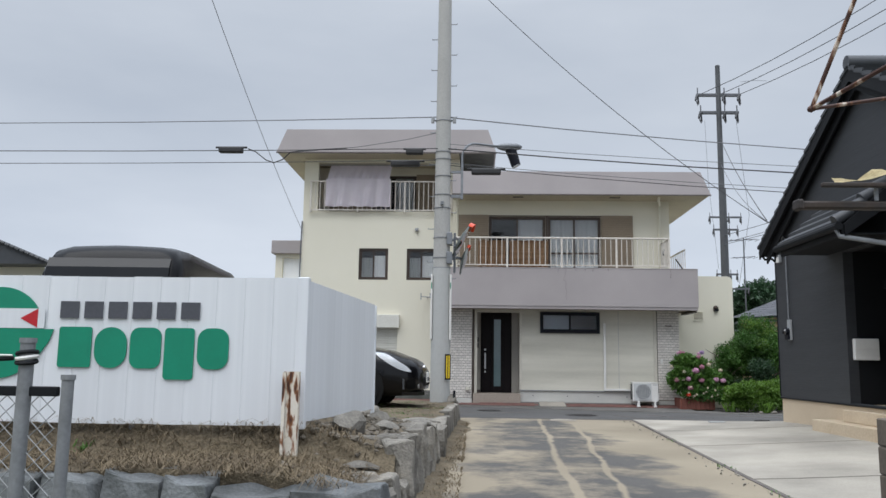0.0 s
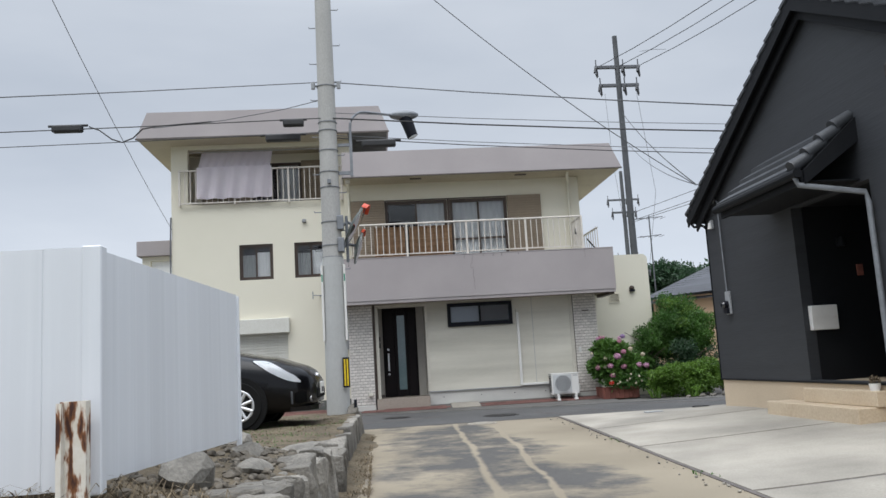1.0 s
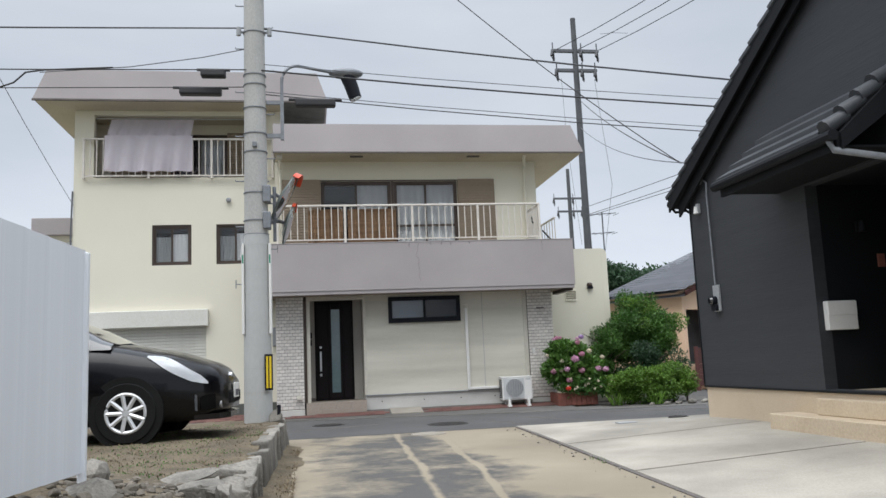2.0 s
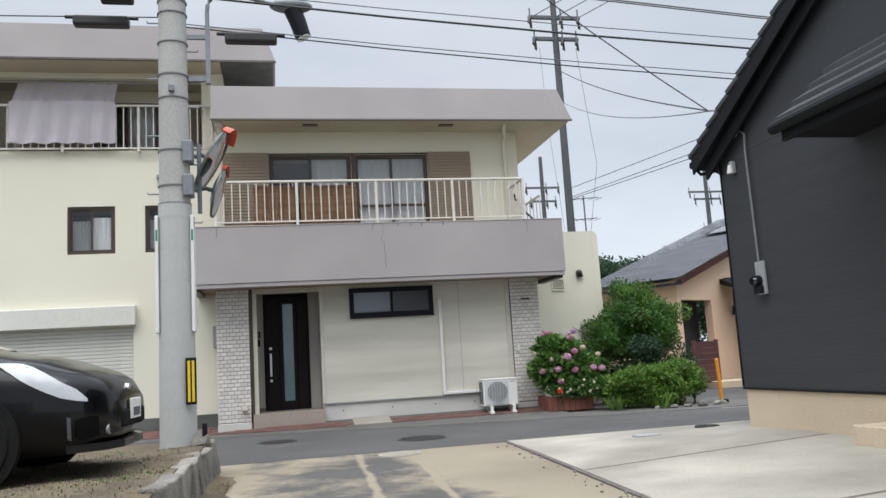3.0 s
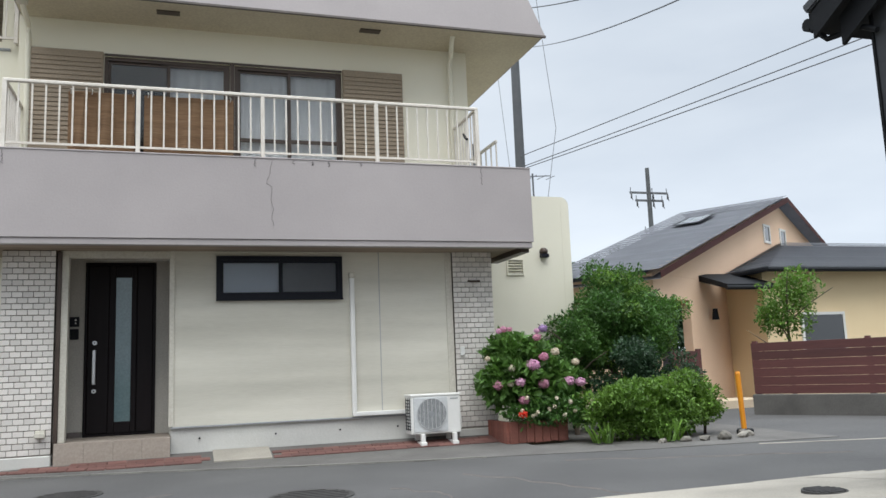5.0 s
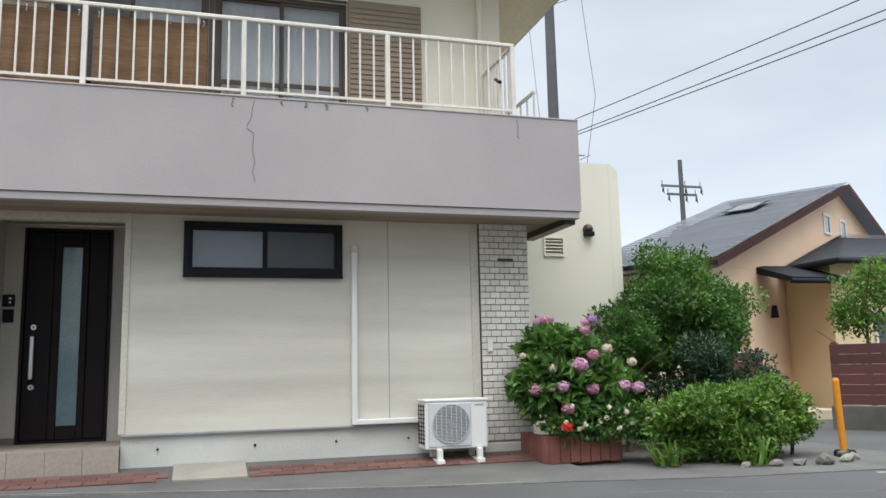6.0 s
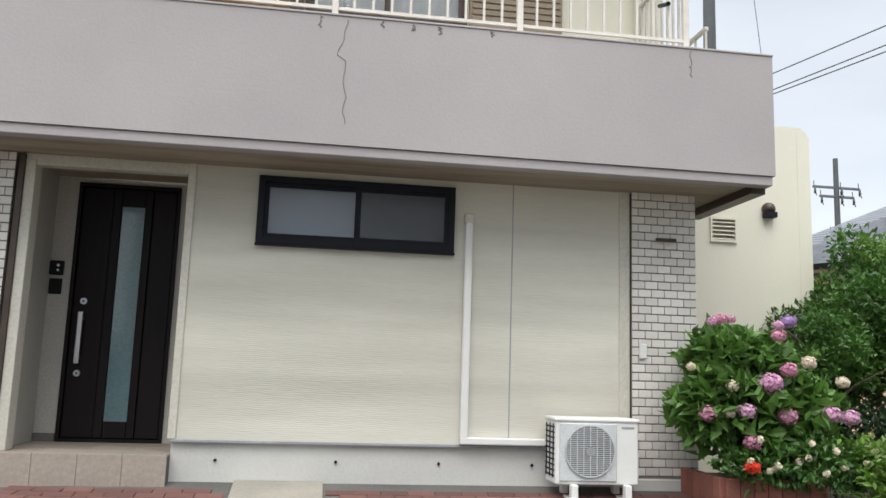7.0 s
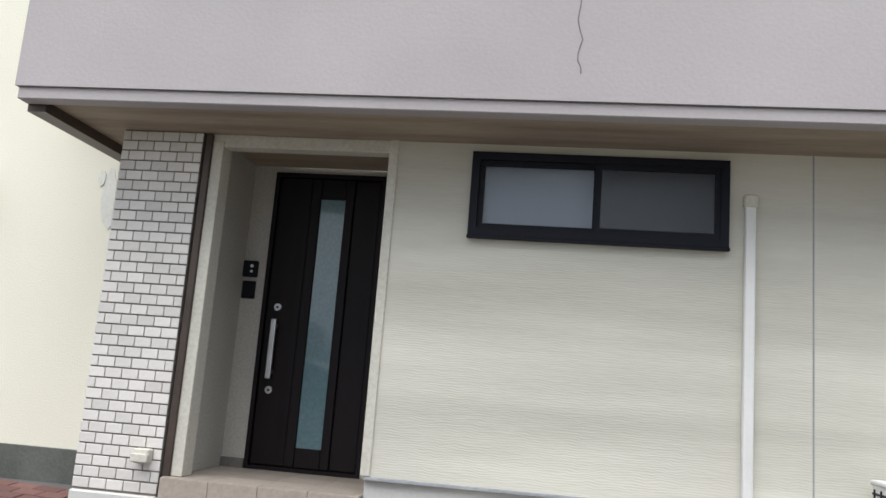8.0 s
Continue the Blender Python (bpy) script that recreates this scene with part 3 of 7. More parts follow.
def along(pairs, x):
    for (a, va), (b, vb) in zip(pairs, pairs[1:]):
        if x <= b:
            return va + (vb - va) * max(0.0, (x - a) / (b - a))
    return pairs[-1][1]


def apron_front(x):
    return along(((-30, 26.6), (-1.5, 21.55), (0.5, 21.20), (2.56, 20.54), (3.94, 20.17), (4.9, 20.03), (5.45, 19.90)), x)


def brick_front(x):
    return along(((-30, 26.9), (-1.5, 21.64), (-0.2, 21.40), (0.5, 21.245), (5.45, 21.24)), x)


def apron_z(x, y):
    """The strip before the house rises from the road edge to the wall."""
    f, m = apron_front(x), brick_front(x)
    if y <= m:
        return 0.207 + 0.036 * max(0.0, (y - f) / max(0.02, m - f))
    return 0.243 + 0.085 * min(1.0, (y - m) / 0.48)


def apron():
    bm = bmesh.new()
    xs = [-30, -12, -6, -4, -3, -2, -1.5, -1.0, -0.6, -0.2, 0.2, 0.5, 0.9, 1.3, 1.7, 2.1, 2.56, 3.0, 3.5, 3.94, 4.4, 4.9, 5.2, 5.45]
    rows = []
    for x in xs:
        f, m = apron_front(x), brick_front(x)
        back = max(22.32, m + 0.6)
        ys = [f, f + 0.05, (f + m) / 2, m, m + 0.12, m + 0.24, m + 0.36, m + 0.48, back]
        rows.append([bm.verts.new((x, f, 0.0))] + [bm.verts.new((x, y, apron_z(x, y))) for y in ys] + [bm.verts.new((x, back, 0.0))])
    for A, B in zip(rows, rows[1:]):
        for i in range(len(A) - 1):
            bm.faces.new((A[i], B[i], B[i + 1], A[i + 1]))
    for row in (rows[0], rows[-1]):
        bm.faces.new(row)
    tagged(part("pavement_apron", bm, M_apron), "worn sloping concrete strip along the house front", "pavement", kind="structure")


apron()


M_iron = mat("dark_iron", (0.06, 0.057, 0.055), (0.04, 0.038, 0.037), rough=0.7, metal=0.3, scale=6, bump=0.3)


def road_marks():
    t = thing("road_wear", (3, 18, 0.2), "thin dark cracks and worn pale edge lines on the asphalt", "road marking", kind="structure")
    for n, (x0, y0, x1, y1) in enumerate(((3.9, 18.9, 4.75, 17.0), (3.1, 18.4, 3.5, 17.4), (-0.6, 18.4, 1.2, 19.1), (5.2, 19.3, 7.9, 18.2))):
        pts = []
        for k in range(15):
            q = k / 14
            j = noise.noise((n * 4.7, q * 5, 0.2)) * 0.16
            pts.append((x0 + (x1 - x0) * q + j, y0 + (y1 - y0) * q + j * 0.6, 0.2005))
        part("crack", tube(pts, 0.008, 4), M_joint, t)
    for x0, y0, x1, y1, w in ((7.7, 19.40, 9.6, 18.85, 0.03), (5.75, 17.03, 6.9, 17.06, 0.03)):
        d = Vector((x1 - x0, y1 - y0)).normalized() * w
        part("edge_line", prism([(x0 + d.y, y0 - d.x), (x1 + d.y, y1 - d.x), (x1 - d.y, y1 + d.x), (x0 - d.y, y0 + d.x)], "z", 0.195, 0.2045), M_slab, t, "worn pale line")


road_marks()


def covers():
    for x, y, r, lab in ((0.37, 19.6, 0.30, "dark iron manhole cover set in the asphalt"), (2.38, 18.35, 0.36, "dark iron manhole cover set in the asphalt"),
                         (1.79, 16.62, 0.26, "pale round cover ringed with concrete"), (5.50, 16.0, 0.15, "small dark iron cover in the forecourt")):
        t = thing("manhole_cover", (x, y, 0.2), lab, "manhole cover", "covers in the road")
        z = slab_z(x, y) + 0.004 if x > 5 else 0.2
        b = bmesh.new()
        bmesh.ops.create_cone(b, cap_ends=True, segments=32, radius1=r, radius2=r * 0.99, depth=0.02)
        bmesh.ops.translate(b, vec=(x, y, z - 0.002), verts=b.verts)
        part("rim", b, M_iron if x < 1.5 or x > 2 else M_slab, t)
        b = bmesh.new()
        for k in range(7):
            w = math.sqrt(max(0.01, 1 - (k / 3.5 - 0.86) ** 2)) * r * 0.85
            yy = y + (k - 3) * r * 0.25
            box(x - w, x + w, yy - r * 0.07, yy + r * 0.07, z + 0.006, z + 0.014, bm=b)
        part("cover_rib", b, M_iron if not 1.5 < x < 2 else M_slab, t)
    t = thing("drain_cover", (4.6, 16.2, 0.2), "small square metal cover in the concrete", "drain cover")
    part("cover", box(4.42, 4.70, 15.62, 15.80, 0.20, slab_z(4.70, 15.62) + 0.006, 0.003), M_grey, t)


covers()


def paving():
    """Red paving bricks laid on the slope before the house wall, with a pale kerb line at the road."""
    t = thing("brick_paving", (1, 21.4, 0.23), "dark red paving bricks along the house wall", "paving", kind="structure")
    me = shared("brick", box(-0.099, 0.099, -0.048, 0.048, -0.03, 0.012, 0.003), M_pave)
    slope = math.atan2(0.085, 0.48)
    for i in range(42):
        for j in range(5):
            x = -3.0 + i * 0.203 + (j % 2) * 0.1
            m = brick_front(x)
            y = m + 0.05 + j * 0.098
            if x > 5.40 or 1.62 < x < 2.45 or (y > 21.58 and x > -0.72):
                continue
            o = piece("brick", me, t, (x, y, apron_z(x, y) + random.uniform(-0.002, 0.003)), random.uniform(-0.015, 0.015))
            o.rotation_euler = (slope, 0, math.atan2(brick_front(x + 0.05) - brick_front(x - 0.05), 0.1))
    b = prism([(21.235, 0.2), (21.72, 0.2), (21.72, 0.345), (21.235, 0.258)], "x", 1.70, 2.36)
    part("pale_block", b, M_slab, t, "pale concrete block let into the bricks")
    b = bmesh.new()
    for k in range(12):
        x0, x1 = -2.6 + k * 0.6, -2.6 + k * 0.6 + 0.59
        y0, y1 = apron_front(x0), apron_front(x1)
        prism([(x0, y0 - 0.004), (x1, y1 - 0.004), (x1, y1 + 0.035), (x0, y0 + 0.035)], "z", 0.15, 0.217, bm=b)
    part("kerb_line", b, M_kerb, t, "thin pale concrete kerb line at the road edge")
    return t


# ---- the cream house ----
house = thing("house", (1.0, 24.0, 0.2), "cream rendered two and three storey house with grey mortar roof bands", "house")


def frustum(x0, x1, y0, y1, z0, tx0, tx1, ty0, ty1, z1):
    bm = bmesh.new()
    lo = [bm.verts.new(p) for p in ((x0, y0, z0), (x1, y0, z0), (x1, y1, z0), (x0, y1, z0))]
    hi = [bm.verts.new(p) for p in ((tx0, ty0, z1), (tx1, ty0, z1), (tx1, ty1, z1), (tx0, ty1, z1))]
    bm.faces.new(lo)
    bm.faces.new(hi)
    for i in range(4):
        bm.faces.new((lo[i], lo[(i + 1) % 4], hi[(i + 1) % 4], hi[i]))
    return bm


def sash(parent, name, x0, x1, z0, z1, y, panes, frame_mat, depth=0.07, bar=0.045, curtain=(), rail=None, label="", net=(), drop=0.06, glazing=None):
    """A sliding window set in the wall: frame, panes, curtains behind, all within the opening."""
    w = part(name, pierced(x0, x1, z0, z1, [(x0 + bar, x1 - bar, z0 + bar, z1 - bar)], y, y + depth), frame_mat, parent, label)
    step = (x1 - x0 - 2 * bar) / panes
    for i in range(panes):
        a, b = x0 + bar + i * step, x0 + bar + (i + 1) * step
        off = y + (0.012 if i % 2 else 0.034)
        a2, b2 = a - (0.012 if i else 0), b + (0.012 if i < panes - 1 else 0)
        holes = [(a2 + 0.035, b2 - 0.035, z0 + bar + 0.035, z1 - bar - 0.035)]
        if rail:
            h = holes[0]
            holes = [(h[0], h[1], h[2], rail - 0.025), (h[0], h[1], rail + 0.025, h[3])]
        part("sash_frame", pierced(a2, b2, z0 + bar, z1 - bar, holes, off, off + 0.02), frame_mat, w)
        p = part("pane", box(a2 + 0.03, b2 - 0.03, off + 0.008, off + 0.013, z0 + bar + 0.03, z1 - bar - 0.03), glazing or M_glass, w)
        p.visible_shadow = False
        if i in curtain:
            part("curtain", wavy_sheet((a2, y + 0.095, z0 + 0.02), (b2 - a2, 0, 0), (0, 0, z1 - z0 - drop), 40, 2, 0.006, 5, seed=i), M_curtain, w)
        if i in net:
            part("curtain", wavy_sheet((a2, y + 0.10, z0 + 0.02), (b2 - a2, 0, 0), (0, 0, z1 - z0 - drop - 0.06), 40, 2, 0.010, 6, seed=i + 3), M_net, w, "grey net curtain")
    part("sill", box(x0 - 0.004, x1 + 0.004, y - 0.02, y + 0.02, z0 - 0.02, z0 - 0.001, 0.004), frame_mat, w)
    return w


def main_block():
    # ground floor: siding bay between two tiled piers, the door niche on one side
    part("siding_wall", pierced(1.25, 4.80, 0.64, 2.80, [(1.74, 3.31, 2.15, 2.69)], 21.70, 21.86), M_siding, house, "ribbed beige siding")
    part("foundation", box(1.22, 5.36, 21.725, 21.9, 0.1, 0.615), M_found, house, "pale concrete foundation")
    part("base_flashing", box(1.22, 4.80, 21.685, 21.80, 0.617, 0.639, 0.004), M_grey, house)
    for x, w in ((1.225, 0.03), (4.758, 0.045)):
        part("corner_trim", box(x - w, x + w, 21.685, 21.88, 0.642, 2.795, 0.004), M_trim, house)
    part("panel_joint", box(3.795, 3.804, 21.697, 21.71, 0.645, 2.795), M_grey, house)
    for x in (1.55, 2.45, 3.25, 4.0):
        part("vent_hole", tube([(x, 21.71, 0.49), (x, 21.735, 0.49)], 0.012), M_black, house)
    # niche
    # niche walls carry their recess shade as a darker colour
    part("niche_wall", pierced(-0.32, 1.25, 0.5, 2.80, [(0.175, 1.02, 0.53, 2.71)], 22.47, 22.62), M_nicheshade, house, "wall round the front door, greyed for recess shade")
    part("niche_side", box(-0.10, 0.0, 21.78, 22.468, 0.535, 2.78), M_nicheshade, house)
    part("niche_side", box(1.20, 1.25, 21.89, 22.468, 0.535, 2.78), M_nicheshade, house)
    part("niche_skirting", box(0.002, 0.17, 22.45, 22.468, 0.535, 0.60), M_joint, house)
    part("niche_header", box(-0.02, 1.25, 21.69, 21.80, 2.665, 2.749, 0.004), M_trim, house)
    part("door_post", box(-0.045, 0.0, 21.66, 21.78, 0.24, 2.74, 0.004), M_bronze, house, "dark bronze corner post")
    part("side_board", box(0.0, 0.075, 21.68, 21.83, 0.535, 2.70, 0.004), M_trim, house)
    # porch floor of square tiles and its riser
    part("porch_base", box(-0.03, 1.22, 21.62, 22.47, 0.1, 0.515), M_apron, house)
    me = shared("tile", box(-0.1545, 0.1545, -0.1415, 0.1415, -0.008, 0.008, 0.001), M_porchtile)
    fl = part("porch_edge", box(-0.03, 1.22, 21.60, 21.615, 0.24, 0.245), M_porchtile, house)
    for i in range(4):
        for j in range(3):
            piece("tile", me, fl, (0.127 + i * 0.312 + 0.0, 21.765 + j * 0.286, 0.525))
    me2 = shared("riser_tile", box(-0.1545, 0.1545, -0.008, 0.008, -0.145, 0.145, 0.001), M_porchtile)
    for i in range(4):
        piece("riser_tile", me2, fl, (0.127 + i * 0.312, 21.612, 0.385))

    # upper floor
    part("upper_wall", pierced(-0.62, 5.3, 2.9, 5.86, [(0.37, 1.93, 2.95, 5.34), (1.99, 3.44, 2.95, 5.34)], 22.10, 22.26), M_cream, house)
    part("side_wall", box(5.14, 5.30, 22.262, 27.9, 2.9, 5.86), M_cream, house)
    part("side_wall", box(5.20, 5.34, 21.90, 27.9, 0.1, 2.898), M_cream, house)
    part("side_wall", box(-0.60, -0.45, 22.27, 27.9, 0.1, 7.0), M_cream, house)
    part("back_wall", box(-4.85, 5.3, 27.902, 28.05, 0.1, 7.0), M_cream, house)
    # unseen floor and partition, coloured dark as room shade behind the upper windows
    part("floor_slab", box(-4.7, 5.14, 22.5, 27.9, 2.70, 2.86), M_room_shade, house)
    part("inner_wall", box(-0.44, 5.13, 24.6, 24.7, 0.2, 5.8), M_room_shade, house)
    part("window_mullion", box(1.932, 1.988, 22.09, 22.2, 3.0, 5.34), M_bronze, house)
    part("lintel_trim", box(0.37, 3.44, 22.085, 22.099, 5.342, 5.37), M_bronze, house)
    # roof band with sloped faces
    part("roof_band", frustum(-0.62, 6.22, 21.3, 28.9, 5.815, -0.62, 5.98, 21.36, 28.7, 6.44), M_fascia, house, "mauve-grey mortar roof band")
    part("soffit", box(-0.60, 6.18, 21.34, 28.85, 5.79, 5.813), M_soffit, house)
    part("eave_drip", pierced(-0.63, 6.23, 5.785, 5.812, [], 21.29, 21.33), M_joint, house)
    for x in (1.15, 3.75):
        part("soffit_vent", box(x - 0.14, x + 0.14, 21.55, 21.67, 5.775, 5.788), M_bronze, house)
    # balcony
    bal = part("balcony_wall", pierced(-1.0, 5.74, 2.802, 3.78, [], 21.02, 21.14), M_fascia, house, "mauve-grey mortar balcony wall with cracks")
    part("balcony_side", box(-1.0, -0.88, 21.142, 22.29, 2.802, 3.78), M_fascia, house)
    part("balcony_side", box(5.62, 5.74, 21.142, 22.70, 2.802, 3.78), M_fascia, house)
    part("balcony_coping", box(-1.005, 5.745, 21.012, 21.15, 3.782, 3.80, 0.004), M_fascia, house)
    part("balcony_floor", box(-0.87, 5.61, 21.142, 22.098, 2.83, 2.95), M_found, house)
    part("balcony_soffit", box(-0.97, 5.71, 21.142, 22.45, 2.750, 2.780), M_boards, house, "stained board balcony soffit")
    part("balcony_lip", box(-0.985, 5.725, 21.036, 21.14, 2.725, 2.800, 0.006), M_fascia, house)
    for x in (-0.98, 5.60):
        part("edge_beam", box(x, x + 0.12, 21.142, 22.28, 2.68, 2.748), M_bronze, house)

    # crack runs down the balcony face
    for n, (x, z, ln) in enumerate(((2.36, 3.76, 0.80), (5.05, 3.77, 0.22), (2.16, 3.77, 0.09), (2.62, 3.77, 0.05), (2.85, 3.77, 0.05), (3.05, 3.77, 0.06), (3.45, 3.77, 0.04), (-0.55, 3.77, 0.16))):
        pts = [(x + 0.03 * noise.noise((n * 3.1, k * 0.37, 0.3)) + 0.012 * noise.noise((n * 1.7, k * 1.3, 2.3)) - (0.01 * k if n == 0 and k < 8 else 0), 21.0185, z - ln * k / 20) for k in range(21)]
        part("crack", tube(pts, 0.003, 5), M_crack, bal)

    # sliding doors and louvred shutter boxes
    sash(house, "window", 0.37, 1.93, 3.0, 5.34, 22.13, 2, M_bronze, curtain=(1,), label="sliding door with bronze frame")
    sash(house, "window", 1.99, 3.44, 3.0, 5.34, 22.13, 2, M_bronze, curtain=(0, 1), rail=4.33, label="sliding door with bronze frame and pale curtains")
    for x0, x1 in ((-0.5, 0.365), (3.445, 4.30)):
        s = part("shutter_box", box(x0, x1, 22.03, 22.098, 3.0, 5.37, 0.006), M_shutter, house, "brown louvred shutter box")
        for k in range(38):
            z = 3.05 + k * 0.06
            part("louvre", box(x0 + 0.02, x1 - 0.02, 22.018, 22.032, z, z + 0.045, 0.003), M_shutter, s)
    sash(house, "window", 1.74, 3.31, 2.15, 2.69, 21.66, 2, M_black, depth=0.1, bar=0.05, curtain=(0,), glazing=M_obscure, label="black framed strip window with obscured glass")
    # added dark sheet in place of the dim room behind the strip window
    part("window_blind", box(1.8, 3.25, 21.87, 21.89, 2.18, 2.66), M_room_shade, house)

    # balcony railing
    rl = part("balcony_railing", box(-0.58, 5.06, 21.07, 21.12, 4.57, 4.61, 0.008), M_rail, house, "off-white steel balcony railing")
    part("bottom_rail", box(-0.56, 5.04, 21.085, 21.105, 3.86, 3.885), M_rail, rl)
    for x in (-0.56, 0.84, 2.26, 3.68, 5.04):
        part("post", box(x - 0.024, x + 0.024, 21.072, 21.118, 3.78, 4.58, 0.004), M_rail, rl)
    bar_me = shared("bar", box(-0.009, 0.009, -0.009, 0.009, -0.345, 0.345), M_rail)
    k = 0
    for a, b in ((-0.56, 0.84), (0.84, 2.26), (2.26, 3.68), (3.68, 5.04)):
        for i in range(1, 10):
            piece("bar", bar_me, rl, (a + (b - a) * i / 10, 21.095, 4.225))
    # short return to the wall on each side
    for x in (-0.56, 5.04):
        part("return_rail", box(x - 0.02, x + 0.02, 21.12, 22.10, 4.57, 4.605, 0.006), M_rail, rl)
        for i in range(1, 9):
            piece("bar", bar_me, rl, (x, 21.1 + i * 0.11, 4.225))
    part("clothes_arm", tube([(5.0, 21.5, 4.36), (4.9, 21.15, 4.20), (4.88, 21.05, 4.16)], 0.018), M_black, house)
    # rear terrace railing on the annex roof
    tr = part("terrace_railing", box(5.66, 5.70, 22.0, 24.6, 4.42, 4.46, 0.006), M_rail, house, "off-white steel terrace railing")
    for i in range(13):
        piece("bar", bar_me, tr, (5.68, 22.02 + i * 0.21, 4.1))
    part("terrace_cross", tube([(5.68, 22.1, 3.85), (5.68, 23.0, 4.3)], 0.02), M_black, tr)
    # rainwater pipes
    part("rain_pipe", tube([(4.92, 21.55, 5.80), (4.92, 21.62, 5.72), (5.02, 21.95, 5.66), (5.02, 22.03, 5.55), (5.02, 22.03, 3.0)], 0.035, 10), M_cream, house, smooth=True)
    part("rain_pipe", tube([(-0.5, 21.5, 5.80), (-0.5, 21.6, 5.70), (-0.5, 22.0, 5.62), (-0.5, 22.03, 5.5), (-0.5, 22.03, 3.0)], 0.035, 10), M_cream, house, smooth=True)
    part("hopper", box(-0.56, -0.44, 21.42, 21.58, 5.70, 5.79, 0.01), M_trim, house)


main_block()


def piers():
    """Two piers faced with small white tiles, each tile a piece with a recessed dark joint."""
    me = shared("tile", box(-0.0535, 0.0535, -0.005, 0.005, -0.0295, 0.0295, 0.002), M_tile)
    half = shared("half_tile", box(-0.0255, 0.0255, -0.005, 0.005, -0.0295, 0.0295, 0.002), M_tile)
    for name, x0, n, z0 in (("left", -0.63, 5, 0.42), ("right", 4.81, 5, 0.43)):
        x1 = x0 + n * 0.1135
        p = part("tiled_pier", box(x0 + 0.006, x1 - 0.003, 21.668, 22.30, 0.40, 2.79), M_grout, house, "pier faced with small white wall tiles")
        part("pier_base", box(x0 - 0.005, x1 + 0.005, 21.64, 22.3, 0.1, 0.405, 0.01), M_found, p)
        rows = 34
        for r in range(rows):
            z = z0 + 0.03 + r * 0.0685
            if r % 2 == 0:
                for i in range(n):
                    piece("tile", me, p, (x0 + (i + 0.5) * 0.1135, 21.663, z))
            else:
                piece("half_tile", half, p, (x0 + 0.0285, 21.663, z))
                for i in range(n - 1):
                    piece("tile", me, p, (x0 + (i + 1) * 0.1135, 21.663, z))
                piece("half_tile", half, p, (x1 - 0.0285, 21.663, z))
        # the side that shows past the corner
        sx = x0 + 0.001 if name == "left" else x1 - 0.001
        b = bmesh.new()
        for r in range(rows):
            z = z0 + 0.03 + r * 0.0685
            for i in range(5):
                y = 21.73 + i * 0.1135 + (r % 2) * 0.055
                box(sx - 0.005, sx + 0.005, y - 0.0535, y + 0.0535, z - 0.0295, z + 0.0295, bm=b)
        tagged(part("side_tile", b, M_tile, p), kind="stuff")
    t = thing("wall_switch", (4.9, 21.65, 1.4), "small white switch box on the tiled pier", "switch box")
    part("case", box(4.87, 4.93, 21.63, 21.66, 1.36, 1.48, 0.006), M_white, t)
    t = thing("outlet_box", (-0.17, 21.63, 0.65), "small beige outdoor outlet on the tiled pier", "outlet")
    part("case", box(-0.22, -0.12, 21.60, 21.66, 0.60, 0.69, 0.008), M_trim, t)
    part("flap", box(-0.225, -0.115, 21.575, 21.602, 0.61, 0.66, 0.004), M_trim, t)
    t = thing("tap_bracket", (5.1, 21.64, 2.35), "small rusty bracket on the tiled pier", "bracket")
    part("arm", tube([(5.03, 21.66, 2.36), (5.03, 21.60, 2.35), (5.17, 21.60, 2.35), (5.17, 21.66, 2.36)], 0.013), M_bronze, t)
    t = thing("gas_meter_box", (-0.7, 22.2, 1.9), "grey utility box on the cream wall beside the pier", "utility box")
    part("case", box(-0.72, -0.64, 22.1, 22.29, 1.75, 2.15, 0.01), M_grey, t)


